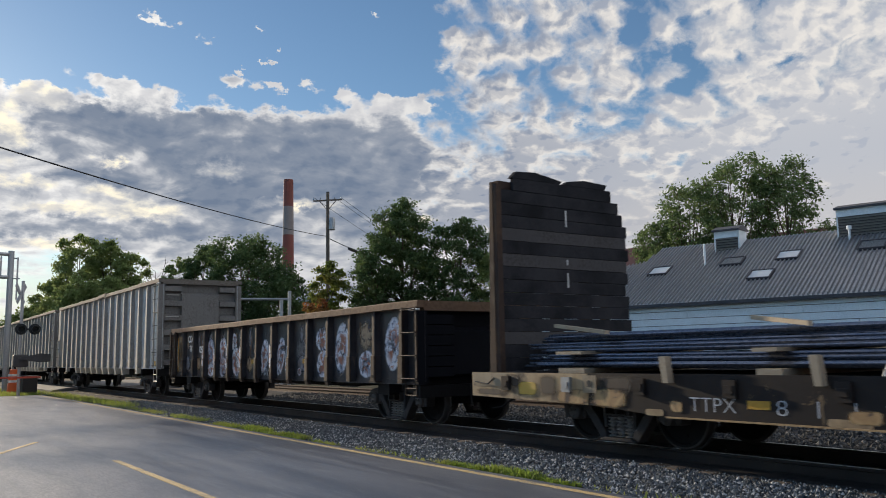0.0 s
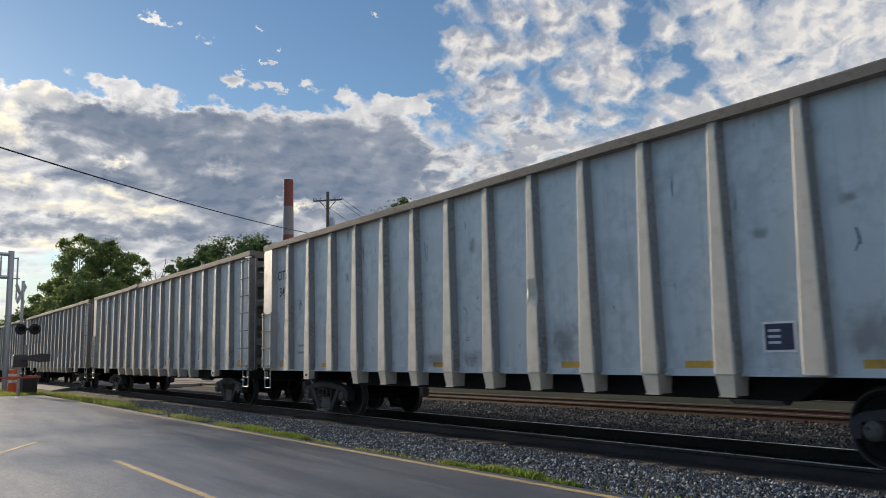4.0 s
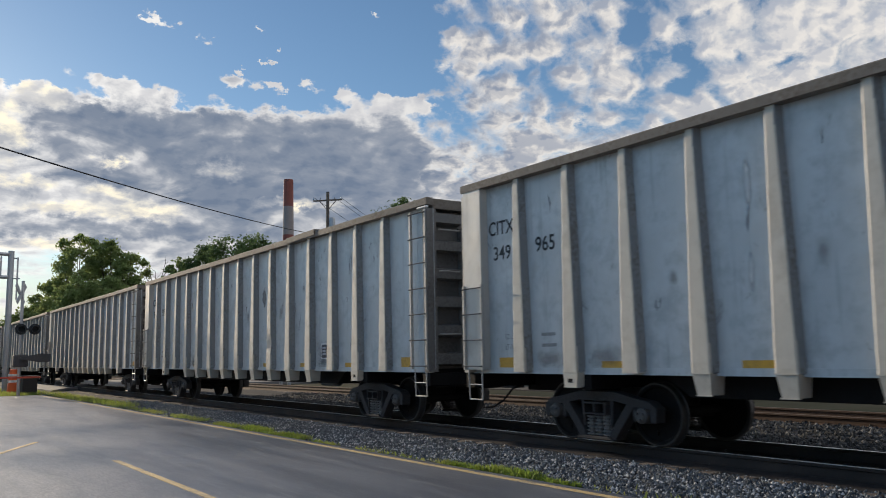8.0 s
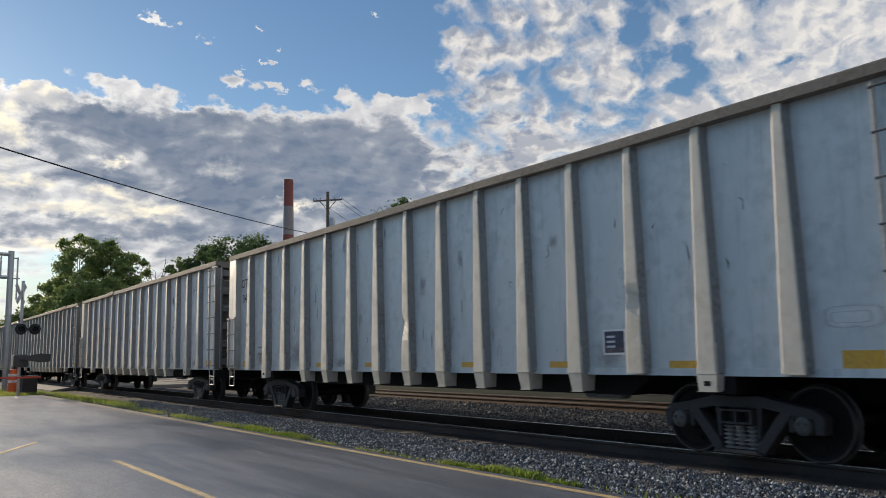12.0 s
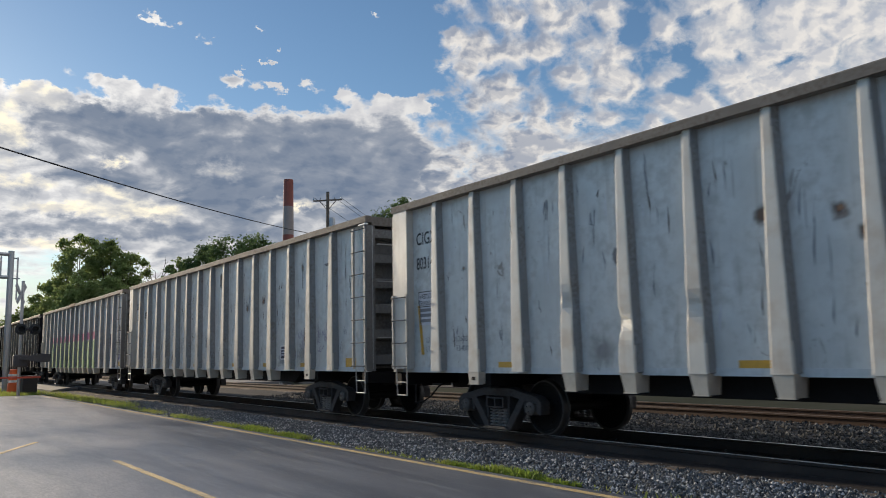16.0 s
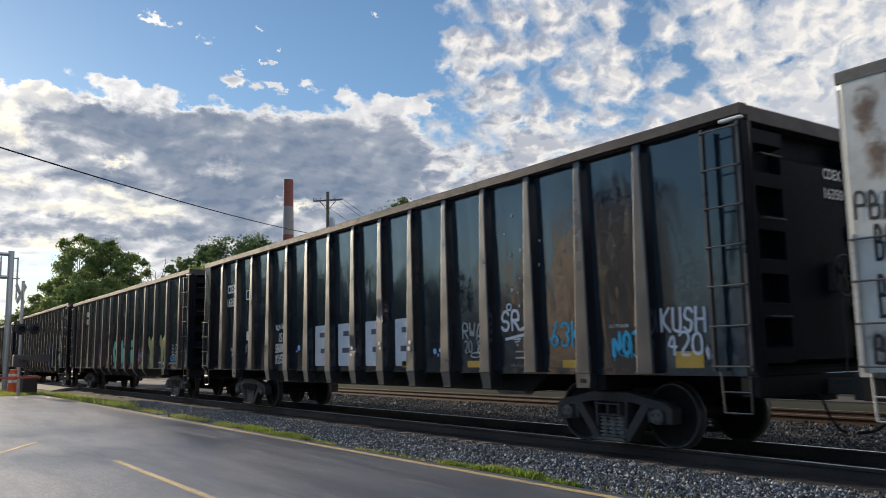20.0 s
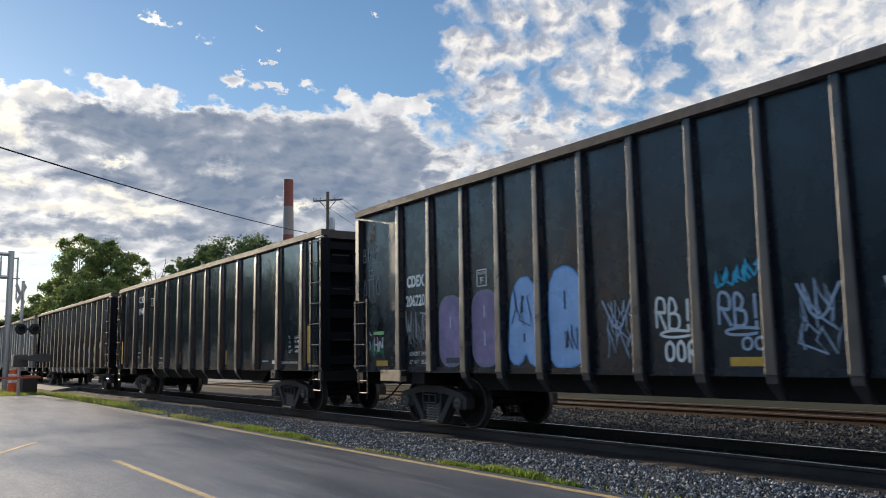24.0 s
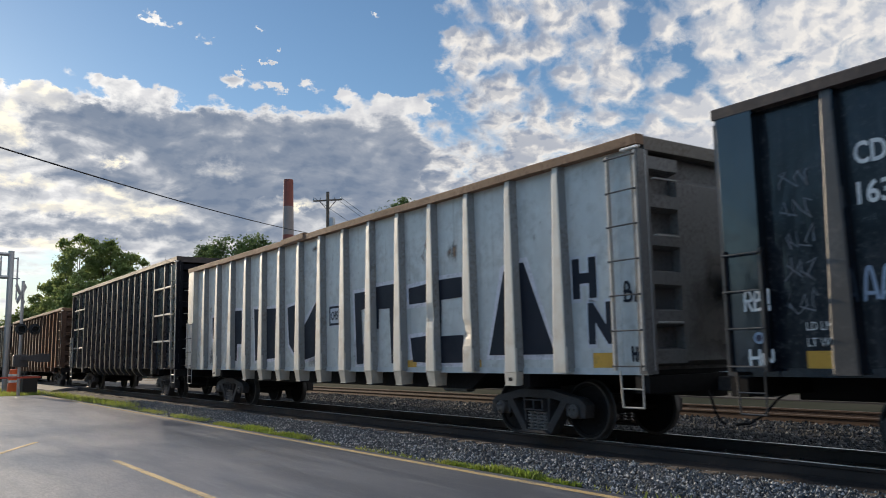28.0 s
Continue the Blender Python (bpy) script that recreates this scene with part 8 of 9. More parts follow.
letters("CDEX", 0.30, -17.18, 2.70, YN, MAT["white"], car, 0.62, 0.014)
letters("206220", 0.30, -17.22, 2.32, YN, MAT["white"], car, 0.68, 0.008)
outline_box(-14.89, -14.61, 2.53, 2.83, YN, 0.018, MAT["white"], car)
letters("PLATE", 0.07, -14.84, 2.74, YN, MAT["white"], car, 0.18)
letters("F", 0.16, -14.79, 2.58, YN, MAT["white"], car, 0.08)
for k, ch, x0, c1 in ((0, "R", -16.02, "lilac"), (1, "R", -15.0, "lilac"), (2, "R", -13.95, "pale_blue"), (3, "A", -12.95, "pale_blue")):
    if c1 == "lilac":
        patch(x0 - 0.06, x0 + 0.70, 1.14, 2.44 + 0.03 * k, YN, MAT["lilac_rim"], car, "sprayed_outline", corner=0.30)
        patch(x0 - 0.02, x0 + 0.66, 1.19, 2.39 + 0.03 * k, YN - 0.004, MAT["lilac_spray"], car, "sprayed_field", "soft lilac spray-painted arch", corner=0.28)
        for za, zb in ((2.0, 2.2), (1.5, 1.75)) if k else ((1.85, 2.05),):
            patch(x0 + 0.30, x0 + 0.325, za, zb, YN - 0.008, MAT["pearl"], car, "sprayed_bar")
    else:
        sprayed("A" if k == 2 else "B", x0 - 0.08, 1.17, 0.86, 1.48, YN, MAT["pale_blue"], car, 0.185, 20 + k, 0.0, MAT["sky_blue"], 0.03)
        patch(x0 + 0.26, x0 + 0.29, 2.02, 2.30, YN - 0.012, MAT["navy"], car, "sprayed_bar")
        patch(x0 + 0.29, x0 + 0.32, 1.44 + 0.1 * (k == 2), 1.68, YN - 0.012, MAT["navy"], car, "sprayed_bar")
patch(-15.86, -15.44, 1.21, 1.31, YN - 0.008, MAT["navy"], car, "stencil_bar")
for x0, x1, z0, z1, sd in ((-13.95, -13.42, 1.7, 2.5, 330), (-12.75, -12.4, 1.35, 1.8, 331)):
    scribble(x0, x1, z0, z1, YN - 0.014, MAT["navy"], car, sd, 3, 0.010)
for ch, x0 in (("A", -5.92), ("A", -4.9)):
    sprayed(ch, x0 - 0.1, 1.17, 0.86, 1.6, YN, MAT["pale_blue"], car, 0.17, 40 + int(-x0), 0.0, MAT["sky_blue"], 0.03)
for i, x0 in enumerate((-11.9, -10.9, -9.9, -8.9, -7.85, -6.82, -3.88)):
    ink = MAT["white"] if i not in (0, 2, 3) else MAT["chalk_blue"]
    if i in (1, 2, 5):
        sprayed("RB!", x0 - 0.04, 1.66, 0.66, 0.44, YN, ink, car, 0.020, 50 + i, -0.12)
        sprayed("OOR" if i != 2 else "OO", x0 + (0.1 if i != 2 else 0.28), 1.20 + 0.14 * (i == 2), 0.55 if i != 2 else 0.34, 0.30 if i != 2 else 0.18, YN, ink, car, 0.022 if i != 2 else 0.016, 60 + i)
        sprayed("C", x0 + 0.05, 1.52, 0.5, 0.12, YN, ink, car, 0.018, 65 + i)
    else:
        for q in range(3):
            scribble(x0 + 0.04 * q, x0 + 0.6 - 0.05 * q, 1.25 + 0.22 * q, 1.75 + 0.2 * q, YN - 0.001 * q, ink, car, 80 + 10 * i + q, 3, 0.011)
        sprayed("VWX"[i % 3], x0, 1.55, 0.6, 0.55, YN, ink, car, 0.016, 70 + i)
for q in range(4):
    scribble(-10.0 + 0.16 * q, -9.80 + 0.17 * q, 2.12 + 0.02 * q, 2.36 + 0.04 * q, YN - 0.001 * q, MAT["cyan"], car, 91 + 13 * q, 2, 0.022)
sprayed("HN", -7.80, 1.22, 0.44, 0.26, YN, MAT["white"], car, 0.018, 92)
bars(car, -2.93, 2.80, 0.8, 9, YN, MAT["white"], 0.035, 0.10)
letters("BELIEVE", 0.34, -2.93, 1.56, YN, MAT["white"], car, 0.92, 0.018, name="sprayed_letter")
outline_box(-2.85, -2.42, 1.17, 1.48, YN, 0.025, MAT["white"], car)
scribble(-2.35, -1.95, 1.2, 1.45, YN, MAT["white"], car, 93, 4, 0.02)
for q, (w, x0, x1, z0, z1) in enumerate((("BINE", -18.92, -18.30, 3.35, 3.66), ("E", -18.70, -18.42, 3.02, 3.30), ("ATTO", -18.94, -18.20, 2.58, 2.98))):
    sprayed(w, x0, z0, x1 - x0, z1 - z0, YN, MAT["ghost"], car, 0.014, 940 + q, 0.04)
patch(-18.51, -18.10, 1.80, 1.87, YN, MAT["lime"], car, "label_band", "yellow-green label band")
sprayed("HN", -18.50, 1.45, 0.40, 0.30, YN, MAT["tag_white"], car, 0.020, 944)
sprayed("S", -18.84, 1.46, 0.26, 0.42, YN, MAT["chalk_blue"], car, 0.024, 945)
stain(-18.75, -18.30, 3.55, 4.25, YN - 0.002, MAT["rust_bloom"], car)
bm = bmesh.new()
box(bm, -18.03, -17.26, -1.60, -1.45, 0.86, 1.085)
part("jacking_pad", bm, MAT["dull_cream"], car, "cream-painted jacking pad", bevel=0.01)
sprayed("WIT", -17.24, 1.72, 0.76, 0.52, YN, MAT["chalk_spray"], car, 0.014, 95, -0.1)
scribble(-17.2, -16.5, 1.45, 2.2, YN - 0.002, MAT["ghost"], car, 97, 7, 0.010)
scribble(-18.6, -18.1, 1.35, 1.75, YN, MAT["green_tag"], car, 96, 5, 0.03)
letters("LD LMT 200400", 0.11, -17.1, 1.36, YN, MAT["white"], car, 0.72)
letters("LT WT  85600", 0.11, -17.1, 1.20, YN, MAT["white"], car, 0.68)
for x in (-3.8, -6.8, -9.8, -12.9, -18.4):
    tape(car, x, 0.45, 0.11, 1.16, YN)

# black ribbed wagon with the long mustard and blue piece
car = CARS[16]
MAT["foot_spray"] = surface("white_sprayed_foot", (0.22, 0.22, 0.235), 0.55, dirt=(0.035, 0.035, 0.04), dirt_amount=0.9, scale=5.0, fine=12.0)
MAT["zest_panel"] = surface("black_plate_with_blue_spray", (0.008, 0.014, 0.021), 0.16, spec=0.55, dirt=(0.095, 0.10, 0.105), dirt_amount=0.55, streaks=0.45, warp=0.05, bump=0.03, bands=((1.2, 1.75, (0.05, 0.20, 0.48)),), zwarp=0.9)
MAT["rose_panel"] = surface("black_plate_with_pink_spray", (0.008, 0.014, 0.021), 0.16, spec=0.55, dirt=(0.095, 0.10, 0.105), dirt_amount=0.55, streaks=0.45, warp=0.05, bump=0.03, bands=((1.15, 1.95, (0.33, 0.05, 0.14)),), zwarp=0.7)
MAT["dusty_black"] = surface("dust_veiled_black_paint", (0.008, 0.012, 0.018), 0.20, spec=0.34, dirt=(0.075, 0.08, 0.085), dirt_amount=0.35, streaks=0.4, warp=0.05, bump=0.02, spots=(0.11, 0.115, 0.12), spot_amount=0.25)
MAT["pale_black_post"] = surface("weathered_black_post", (0.045, 0.044, 0.044), 0.38, dirt=(0.10, 0.096, 0.092), dirt_amount=0.6, streaks=0.3)
recolour(car, -20.0, 0.0, MAT["dusty_black"], MAT["pale_black_post"])
recolour(car, -10.0, -4.2, MAT["zest_panel"])
recolour(car, -4.2, -1.6, MAT["rose_panel"])
for ch, x0, c1, c2 in (("Z", -9.72, "sky_blue", "mustard"), ("E", -8.55, "sky_blue", "mustard"), ("S", -7.38, "sky_blue", "mustard"), ("T", -6.2, "sky_blue", "mustard"),
                       ("9", -5.0, "pale_blue", "lime"), ("3", -3.8, "pink", "lime"), ("7", -2.66, "pink", "lime")):
    sprayed(ch, x0 - 0.02, 1.20, 0.92, 1.0, YP, MAT[c2], car, 0.115, 130 + int(-x0 * 3), 0.0, MAT[c1], 0.075)
    rr = random.Random(int(-x0 * 10))
    for q in range(6):
        dx, dz = rr.uniform(0.12, 0.68), rr.uniform(0.12, 0.85)
        patch(x0 + dx, x0 + dx + 0.06, 1.22 + dz, 1.28 + dz, YP - 0.010, MAT["lime" if c2 == "mustard" else "sky_blue"], car, "sprayed_dot", corner=0.029)
sprayed("STORM", -1.55, 1.42, 0.80, 0.28, YP, MAT["lilac"], car, 0.011, 102, 0.03)
for q in range(4):
    scribble(-1.52 + 0.2 * q, -1.30 + 0.2 * q, 1.75 + 0.03 * q, 2.05 + 0.05 * (q % 2), YP - 0.001 * q, MAT["lilac"], car, 101 + 7 * q, 2, 0.010)
sprayed("O", -1.0, 2.1, 0.22, 0.24, YP, MAT["ghost"], car, 0.012, 103)
scribble(-1.45, -1.1, 2.05, 2.3, YP, MAT["ghost"], car, 104, 3, 0.010)
letters("CDEX", 0.34, -17.92, 3.34, YP, MAT["white"], car, 0.68, 0.008)
letters("LD LMT", 0.14, -18.62, 1.56, YP, MAT["white"], car, 0.38)
letters("LT WT", 0.14, -18.62, 1.38, YP, MAT["white"], car, 0.34)
tape(car, -18.64, 0.42, 0.2)
sprayed("RB!", -19.30, 1.80, 0.40, 0.26, -1.584, MAT["white"], car, 0.016, 801)
sprayed("HN", -19.28, 1.16, 0.36, 0.2, -1.584, MAT["white"], car, 0.018, 802)
for q in range(5):
    scribble(-18.86, -18.42, 1.75 + 0.36 * q, 2.05 + 0.36 * q, YP - 0.001 * q, MAT["ghost"], car, 803 + q, 3, 0.010)
sprayed("AA", -17.95, 1.85, 0.40, 0.40, YP, MAT["chalk_blue"], car, 0.020, 811)
letters("16374", 0.34, -17.92, 2.90, YP, MAT["white"], car, 0.70, 0.008)
for ch, x0 in (("A", -15.25), ("B", -14.05)):
    sprayed(ch, x0 - 0.12, 1.18, 0.74, 1.15, YP, MAT["sky_blue"], car, 0.12, 110, 0.0, MAT["navy"], 0.02)
patch(-16.6, -15.92, 1.16, 2.05, YP, MAT["purple"], car, "sprayed_field", corner=0.22)
patch(-13.10, -12.36, 1.14, 2.20, YP, MAT["purple"], car, "sprayed_field", corner=0.22)
for i, w in enumerate(("WISH", "YOU", "WERE", "HERE")):
    letters(w, 0.22, -16.54, 1.80 - 0.20 * i, YP - 0.004, MAT["white"], car, 0.56 if w != "YOU" else 0.4, 0.01, name="sprayed_letter")
for i, w in enumerate(("US", "AND", "THEM")):
    letters(w, 0.28, -13.02, 1.86 - 0.30 * i, YP - 0.004, MAT["white"], car, 0.4 if i == 0 else 0.6, 0.012, name="sprayed_letter")
scribble(-17.6, -17.0, 1.8, 2.4, YP, MAT["white"], car, 111, 6, 0.022)
scribble(-17.65, -17.0, 1.2, 1.7, YP, MAT["green_tag"], car, 112, 6, 0.035)
scribble(-11.8, -11.1, 1.3, 2.0, YP, MAT["green_tag"], car, 113, 6, 0.035)
scribble(-10.7, -10.0, 1.2, 2.0, YP, MAT["pink"], car, 114, 6, 0.02)
scribble(-11.7, -11.2, 2.9, 3.5, YP, MAT["ghost"], car, 115, 6, 0.02)
for ob in car.children:                  # white spray on the feet of the posts
    if ob.name.startswith("post_foot") and ob.data.vertices[0].co.y < 0:
        repaint(ob, MAT["foot_spray"])
        scribble(ob.location.x - 0.09, ob.location.x + 0.09, 0.84, 1.06, -1.60, MAT["white"], car, int(-ob.location.x * 10), 2, 0.02)
tape(car, -1.3, 0.44, 0.2)
for x in (-8.1, -11.5, -14.9):
    tape(car, x)
sprayed("98!", -0.52, 1.92, 0.42, 0.32, -1.43, MAT["white"], car, 0.022, 121)
sprayed("HN", -0.44, 1.14, 0.34, 0.22, -1.43, MAT["white"], car, 0.020, 122)

# grey wagon with black block letters, painted bay by bay behind the posts
car = CARS[17]
BLOCKS = (((-3.61, 1.34), (-3.17, 2.73), (-2.93, 2.84), (-2.65, 2.84), (-1.96, 1.34)),
          ((-6.16, 2.68), (-5.50, 2.72), (-5.51, 2.37), (-6.14, 2.36)), ((-6.11, 1.70), (-5.53, 1.73), (-5.55, 1.22), (-6.03, 1.24)),
          ((-5.29, 2.76), (-4.36, 2.76), (-4.37, 2.39), (-5.03, 2.38), (-5.05, 1.71), (-4.35, 1.71), (-4.37, 1.22), (-5.27, 1.21)),
          ((-8.39, 2.74), (-7.88, 2.75), (-7.89, 2.38), (-8.09, 2.36), (-8.00, 1.21), (-8.29, 1.19)),
          ((-7.62, 2.81), (-6.70, 2.82), (-6.70, 1.21), (-6.84, 1.21), (-6.90, 2.33), (-7.33, 2.34), (-7.34, 1.93), (-7.62, 1.93)),
          ((-11.95, 2.63), (-11.51, 2.68), (-11.28, 1.82), (-11.28, 1.27), (-11.84, 1.70)), ((-11.20, 1.96), (-10.75, 2.29), (-10.23, 2.74), (-10.29, 1.40), (-11.16, 1.27)),
          ((-14.19, 2.72), (-13.55, 2.68), (-13.50, 1.34), (-14.07, 1.30)), ((-13.30, 2.68), (-12.66, 2.66), (-12.68, 1.36), (-13.28, 1.34)),
          ((-16.04, 2.76), (-15.13, 2.74), (-15.12, 1.78), (-15.45, 1.78), (-15.48, 1.30), (-16.00, 1.34)), ((-17.60, 2.64), (-17.30, 2.66), (-17.28, 1.98), (-17.55, 1.98)))
for poly in BLOCKS:
    cx, cz = sum(p[0] for p in poly) / len(poly), sum(p[1] for p in poly) / len(poly)
    bm = bmesh.new()
    prism(bm, [(x + 0.09 * (1 if x > cx else -1), z + 0.08 * (1 if z > cz else -1)) for x, z in poly], YP - 0.001, YP + 0.001)
    part("sprayed_outline", bm, MAT["tag_white"], car)
    bm = bmesh.new()
    prism(bm, list(poly), YP - 0.006, YP - 0.003)
    part("sprayed_block", bm, MAT["ink_spray"], car)
patch(-9.62, -9.06, 2.04, 2.56, YP, MAT["pearl"], car, "sprayed_field", corner=0.05)
outline_box(-9.60, -9.08, 2.08, 2.52, YP - 0.004, 0.05, MAT["ink_spray"], car)
for q in range(3):
    sprayed("CHS"[q], -9.50 + 0.12 * q, 2.20, 0.12, 0.20, YP - 0.004, MAT["ink_spray"], car, 0.016, 140 + q)
for ch, x0, z0 in (("H", -1.52, 2.20), ("N", -1.22, 1.52)):
    letters(ch, 0.80, x0 - 0.03, z0 - 0.02, YP, MAT["pearl"], car, 0.56, 0.08, name="sprayed_letter")
    letters(ch, 0.76, x0, z0, YP - 0.004, MAT["ink_spray"], car, 0.50, 0.045, name="sprayed_letter")
tape(car, -1.15, 0.47, 0.22)
for x in (-4.25, -6.3):
    tape(car, x, 0.4, 0.14)
for q, (w, x0, z0, x1, z1) in enumerate((("BA", -0.50, 2.05, -0.12, 2.35), ("HN", -0.40, 1.22, -0.14, 1.44))):
    sprayed(w, x0, z0, x1 - x0, z1 - z0, -1.43, MAT["ink_spray"], car, 0.020, 130 + q, -0.05)
MAT["end_dark_mark"] = soft_paint("blackish_end_mark", ((0.03, 0.03, 0.03), (0.07, 0.065, 0.06)), 0.3, 1.0, 0.9, 2.0, most=0.85, power=4.0)
# soft blackish marks, mostly on the lower half of the leading end
for y0, y1, z0, z1 in ((-0.70, 0.70, 1.15, 2.5), (-0.25, 0.60, 1.9, 2.9), (-0.1, 0.65, 1.2, 2.3)):
    ob = stain(y0, y1, z0, z1, -0.052 + 0.002 * y0, MAT["end_dark_mark"], car, "end_stain")
    ob.rotation_euler = (0, 0, math.pi / 2)
    ob.location.x = -0.106

# tall dark wagon: pale brackets across its end bays
for x0, x1 in ((-2.80, -1.61), (-1.49, -0.62), (-16.34, -15.13), (-17.5, -16.46)):
    for z in (3.95, 2.98, 2.03):
        bm = bmesh.new()
        box(bm, x0, x1, -1.555, -1.475, z - 0.03, z + 0.03)
        part("side_bracket", bm, MAT["rung"], CARS[18], "pale steel bracket", bevel=0.006)
# brown wagon: a bay of brighter rust
MAT["orange_rust"] = surface("orange_rusted_paint", (0.26, 0.095, 0.035), 0.75, spec=0.15, dirt=(0.09, 0.045, 0.028), dirt_amount=0.8, streaks=0.5, spots=(0.05, 0.03, 0.022), spot_amount=0.7, vary=0.25)
recolour(CARS[19], -6.4, -1.2, MAT["orange_rust"], MAT["orange_rust"])

# low rusty gondola
car = CARS[0]
YR = -1.426
letters("CSXT", 0.30, -14.35, 1.93, YR, MAT["white"], car, 0.72, 0.012)
letters("707", 0.28, -14.18, 1.62, YR, MAT["white"], car, 0.5, 0.012)
letters("054", 0.28, -13.20, 1.58, YR, MAT["white"], car, 0.55, 0.012)
MAT["faded_white"] = soft_paint("faded_white_spray", ((0.035, 0.035, 0.045), (0.30, 0.35, 0.46), (0.72, 0.74, 0.80), (0.66, 0.70, 0.78), (0.40, 0.18, 0.10)), 0.80, 0.98, 0.35, 2.2, 3.6, core=(0.34, 0.13, 0.075))
MAT["faded_blue"] = soft_paint("faded_blue_spray", ((0.04, 0.04, 0.055), (0.20, 0.24, 0.36), (0.38, 0.43, 0.55), (0.60, 0.63, 0.70), (0.36, 0.16, 0.09)), 0.70, 0.98, 0.5, 2.2, 3.6, core=(0.26, 0.11, 0.07))
MAT["faded_tan"] = soft_paint("faded_tan_spray", ((0.06, 0.045, 0.035), (0.36, 0.27, 0.17), (0.20, 0.13, 0.08), (0.46, 0.38, 0.26)), 0.4, 0.98, 0.8, 2.6, 4.0)
MAT["ghost_haze"] = soft_paint("grey_spray_haze", ((0.07, 0.065, 0.07), (0.14, 0.14, 0.16), (0.22, 0.22, 0.25)), 0.3, 0.98, 0.8, 2.6, 5.0)


for i, (x, z, rx, rz, turn, nm) in enumerate(((-4.37, 1.78, 0.33, 0.28, 10, "faded_white"), (-4.29, 1.20, 0.36, 0.34, 0, "faded_white"), (-7.82, 1.42, 0.26, 0.46, -18, "faded_white"), (-7.33, 1.36, 0.18, 0.44, -14, "faded_white"),
                                              (-6.76, 1.40, 0.26, 0.50, -16, "faded_white"), (-6.25, 1.38, 0.20, 0.46, -12, "faded_white"), (-5.61, 1.02, 0.11, 0.10, 0, "faded_blue"), (-5.29, 1.09, 0.15, 0.12, 0, "ghost"),
                                              (-12.14, 1.42, 0.36, 0.60, -8, "faded_blue"), (-12.06, 1.04, 0.32, 0.20, 0, "faded_white"), (-11.02, 1.42, 0.34, 0.60, -6, "faded_white"), (-10.95, 1.04, 0.28, 0.16, 0, "faded_blue"),
                                              (-10.06, 1.84, 0.22, 0.26, 0, "faded_white"), (-9.88, 1.28, 0.36, 0.42, 12, "faded_white"), (-14.40, 1.22, 0.36, 0.30, 0, "ghost"),
                                              (-1.14, 1.60, 0.32, 0.52, -8, "faded_white"), (-2.26, 1.80, 0.32, 0.34, 0, "faded_tan"), (-2.24, 1.20, 0.34, 0.28, 6, "faded_white"), (-3.36, 1.55, 0.32, 0.56, -10, "faded_white"),
                                              (-12.55, 1.20, 0.14, 0.36, -6, "faded_blue"), (-11.40, 1.35, 0.13, 0.50, -6, "faded_blue"), (-10.28, 1.25, 0.15, 0.40, -6, "ghost"))):
    ob = stain(-rx * 1.12, rx * 1.12, -rz * 1.12, rz * 1.12, 0.0, MAT["ghost_haze" if nm == "ghost" else nm], car, "sprayed_shape")
    ob.location, ob.rotation_euler = (x, YR - 0.0007 * i, z), (0, radians(-turn), 0)
    if nm in ("faded_white", "faded_blue"):
        scribble(x - rx * 0.7, x + rx * 0.7, z - rz * 0.6, z + rz * 0.6, YR - 0.022, MAT["ghost"], car, 560 + i, 3, 0.010)
for i, b in enumerate((-12.12, -11.02, -9.96, -8.86, -5.52, -14.35, -13.25)):   # drips and haze above and below the letters
    for x0, x1, z0, z1 in ((b - 0.36, b + 0.36, 0.95, 1.5), (b - 0.12, b + 0.16, 1.6, 2.25)):
        stain(x0, x1, z0, z1, YR + 0.001, MAT["faded_tan" if (i + (z1 > 2)) % 3 == 0 else "ghost_haze"], car, "sprayed_haze")
for q in range(4):
    scribble(-5.80, -5.10, 1.35 + 0.08 * q, 1.60 + 0.06 * q, YR - 0.002 * q, MAT["ghost"], car, 590 + q, 5, 0.012)
sprayed("MAN", -8.0, 0.90, 0.62, 0.22, YR - 0.006, MAT["pearl"], car, 0.010, 560)
sprayed("21", -2.2, 1.95, 0.34, 0.2, YR - 0.012, MAT["navy"], car, 0.018, 561)
for i in range(5):
    scribble(-5.45, -4.85, 1.35 + 0.1 * i, 1.5 + 0.12 * i, YR - 0.002 * i, MAT["faded_blue"], car, 570 + i, 4, 0.012)
for i in range(26):                      # runs of pale rust and lime down the plates
    rr = random.Random(900 + i)
    x, z = -1.2 - 1.066 * rr.randint(0, 12) + rr.uniform(-0.3, 0.2), rr.uniform(1.5, 2.2)
    bm = bmesh.new()
    prism(bm, [(x, z), (x + rr.uniform(0.03, 0.09), z - 0.02), (x + 0.03, z - rr.uniform(0.25, 0.6))], YR - 0.001, YR + 0.001)
    part("rust_run", bm, MAT["rust_rim" if i % 2 else "faded_white"], car)
for ob in car.children:                  # posts caught by the same spray
    if ob.name.startswith("post") and not ob.name.startswith("post_foot") and ob.data.vertices[0].co.y < 0 and int(-ob.location.x * 0.94) in (6, 8, 9, 10, 11):
        patch(ob.location.x - 0.055, ob.location.x + 0.055, 1.05, 1.75, -1.588, MAT["faded_white"], car, "sprayed_field")
for x in (-8.76, -5.46, -13.0):
    tape(car, x, 0.45, 0.11, 1.22, YR)
patch(-15.45, -15.38, 0.95, 2.1, YR, MAT["yellow"], car, "reflective_tape")
patch(-15.36, -14.78, 0.95, 2.15, YR + 0.002, MAT["peeled_end"], car, "sprayed_field", "tan stain over the end bay", corner=0.12)
scribble(-15.5, -14.9, 1.0, 2.1, YR, MAT["pearl"], car, 155, 6, 0.04)
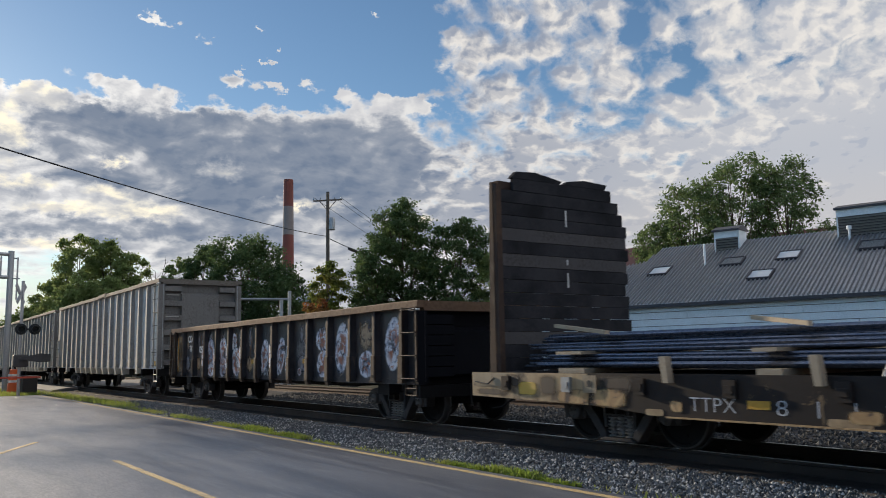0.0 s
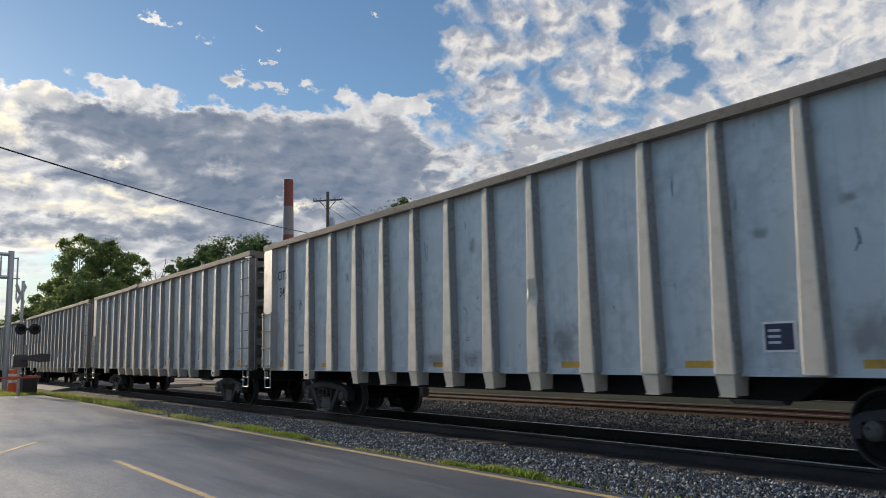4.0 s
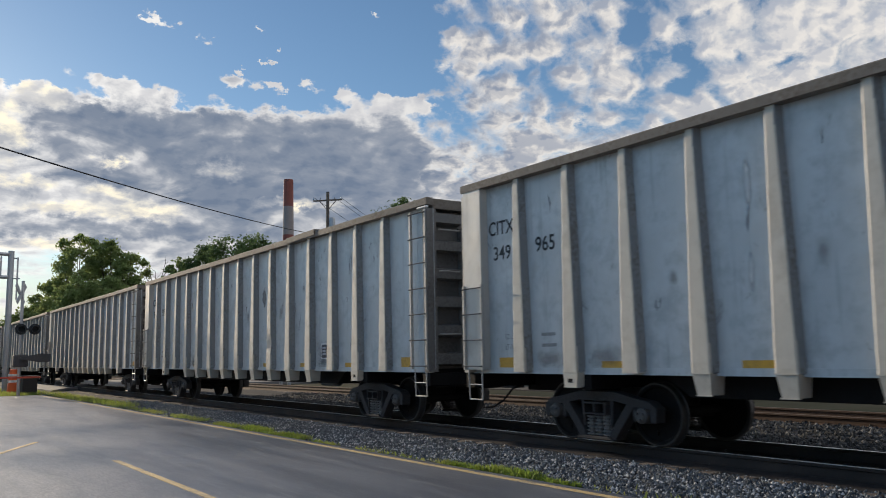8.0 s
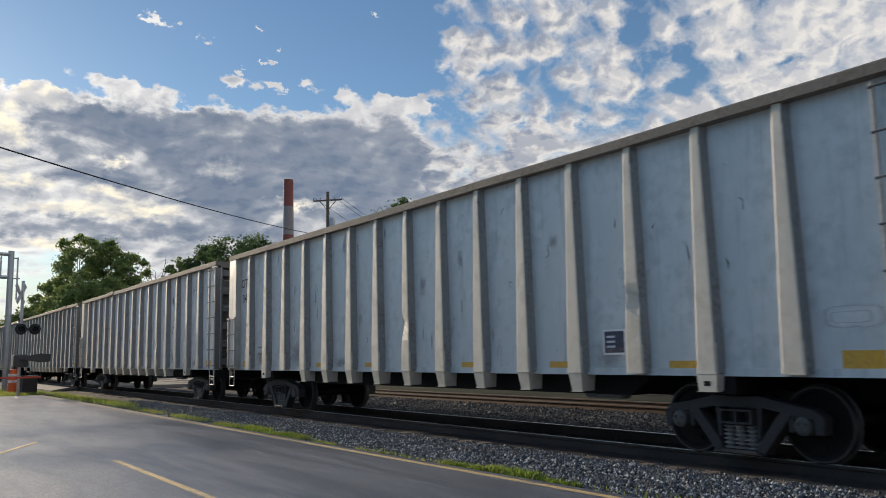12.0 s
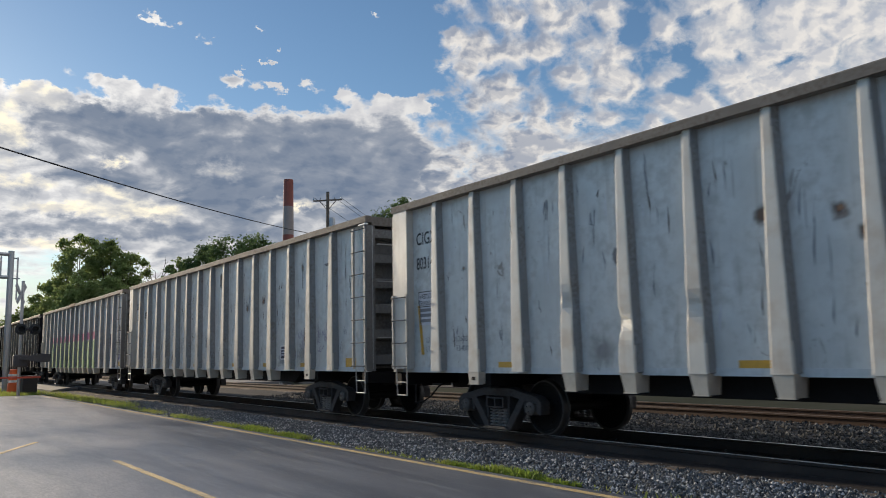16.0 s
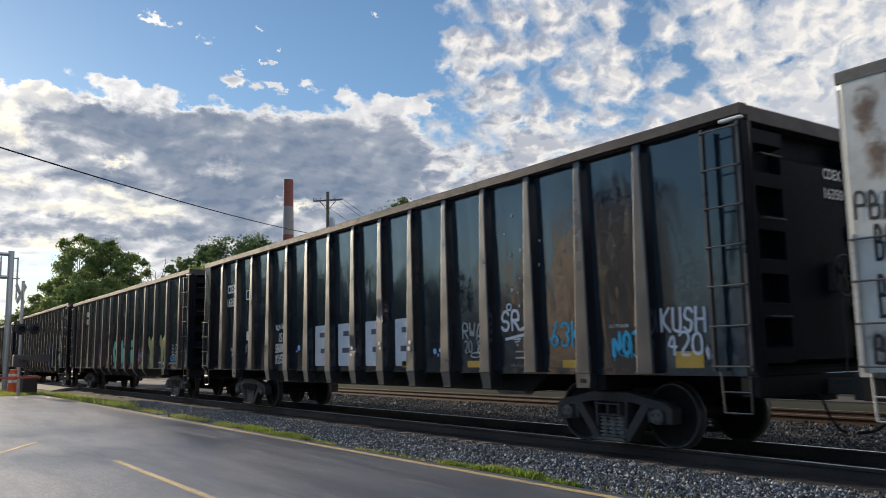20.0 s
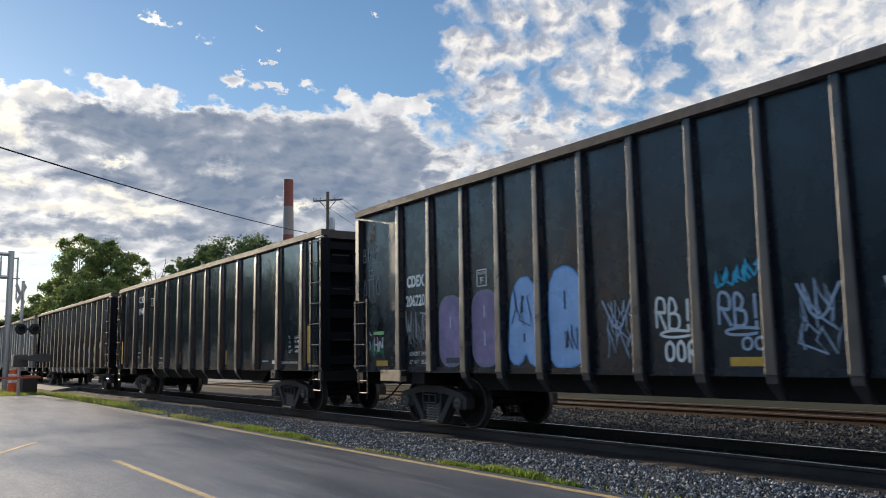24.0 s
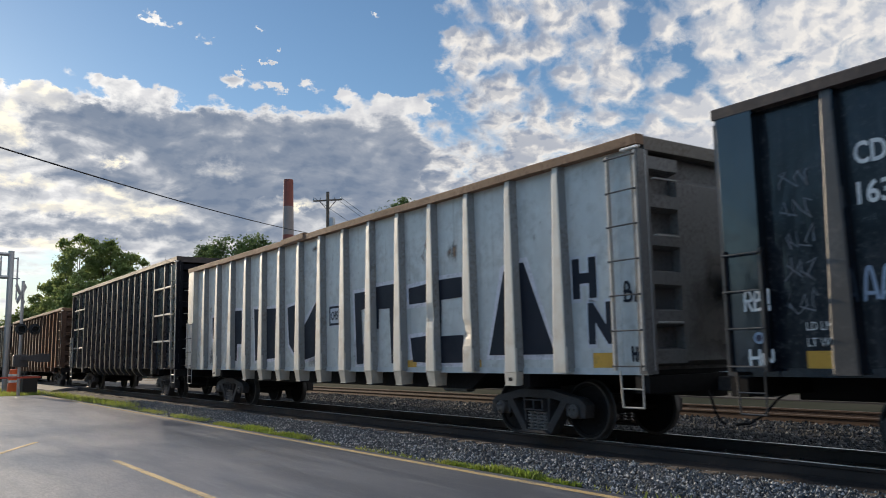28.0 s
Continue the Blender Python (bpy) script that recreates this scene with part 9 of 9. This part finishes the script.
# flat wagon
car = CARS[-1]
letters("TTPX", 0.26, -FL + 4.58, 0.60, -1.566, MAT["pearl"], car, 0.68, -0.004)
letters("8", 0.26, -FL + 5.80, 0.60, -1.566, MAT["pearl"], car, 0.14, -0.004)
letters("1", 0.26, -FL + 6.30, 0.60, -1.566, MAT["pearl"], car, 0.02, 0.0)
letters("1", 0.26, -FL + 6.72, 0.60, -1.566, MAT["pearl"], car, 0.02, 0.0)
letters("2", 0.26, -FL + 7.05, 0.60, -1.566, MAT["pearl"], car, 0.14, -0.004)
patch(-FL + 5.42, -FL + 5.72, 0.66, 0.76, -1.564, MAT["yellow"], car, "reflective_tape")
bm = bmesh.new()
loft(bm, [[(x, -1.566, 1.055), (x, -1.561, 1.055), (x, -1.561, z0), (x, -1.566, z0)] for x, z0 in ((-FL + 0.005, 0.665), (-FL + 2.78, 0.608))])
part("peeled_sill", bm, MAT["peeled_end"], car, "tan and brown paint peeling off the sill end")
MAT["sill_soot"] = soft_paint("dark_brown_soot", ((0.022, 0.018, 0.017), (0.05, 0.036, 0.028)), 0.5, 1.0, 0.9, 3.0, most=0.95, power=4.0)
MAT["sill_tan"] = soft_paint("peeling_tan_paint", ((0.20, 0.13, 0.07), (0.46, 0.30, 0.14), (0.36, 0.22, 0.10), (0.06, 0.04, 0.035)), 0.6, 1.0, 0.7, 1.6, 2.6, power=4.0)
MAT["sill_yellow"] = soft_paint("worn_yellow_paint", ((0.52, 0.30, 0.04), (0.60, 0.40, 0.08)), 0.7, 1.0, 0.4, 4.0, power=5.0)
for x0, x1, z0, z1, nm in ((1.0, 1.30, 0.80, 1.06, "sill_soot"), (1.68, 2.16, 0.70, 1.06, "sill_soot"), (2.95, 3.7, 0.76, 1.06, "sill_soot"), (1.22, 1.70, 0.70, 0.93, "sill_yellow"), (2.10, 2.85, 0.60, 0.84, "sill_tan"),
                           (2.80, 3.58, 0.57, 0.86, "sill_tan"), (4.26, 4.49, 0.56, 0.73, "sill_tan"), (6.62, 7.02, 0.55, 0.70, "sill_tan"), (0.05, 1.0, 0.68, 0.80, "sill_soot")):
    stain(-FL + x0, -FL + x1, z0, z1, -1.572 - 0.001 * (nm == "sill_yellow"), MAT[nm], car, "peeled_patch")
patch(-FL + 0.04, -FL + 0.95, 0.83, 1.045, -1.570, MAT["dull_cream"], car, "pale_patch", "cream patch on the sill end", corner=0.03)
bm = bmesh.new()
rod(bm, (-FL + 0.10, -1.575, 0.90), (-FL + 0.48, -1.60, 0.87), 0.012, 5)
rod(bm, (-FL + 0.48, -1.60, 0.87), (-FL + 0.62, -1.575, 0.97), 0.012, 5)
part("release_rod", bm, MAT["iron"], car, "bent iron release rod")
patch(-FL + 2.71, -FL + 2.98, 0.78, 1.03, -1.590, MAT["dull_cream"], car, "stencil_box", "cream box on the sill")
patch(-FL + 2.80, -FL + 2.88, 0.86, 0.96, -1.596, MAT["black_ink"], car, "stencil_hole", corner=0.035)
for x, w in ((-FL + 3.85, 0.30), (-FL + 6.4, 0.5), (-FL + 9.1, 0.9), (-FL + 12.0, 0.7)):
    patch(x, x + w, 0.515, 0.60, -1.563, MAT["peeled_end"], car, "peeled_patch", corner=0.035)
# weeds growing out of one wagon
vs, fs = [], []
rng = random.Random(77)
for i in range(1100):
    p = Vector((rng.uniform(-0.7, -0.02), rng.uniform(-1.45, 1.2), 4.34 + abs(rng.gauss(0, 0.10))))
    d, e = Vector((rng.uniform(-1, 1), rng.uniform(-1, 1), rng.uniform(-0.5, 1))).normalized() * 0.06, Vector((rng.uniform(-1, 1), rng.uniform(-1, 1), rng.uniform(-1, 1))).normalized() * 0.03
    q = len(vs)
    vs += [tuple(p - d), tuple(p + e), tuple(p + d), tuple(p - e)]
    fs.append((q, q + 1, q + 2, q + 3))
part("weeds", cloud_mesh("weeds", vs, fs, MAT["leaf"]), None, CARS[13], "green weeds growing on the rim")


motions()
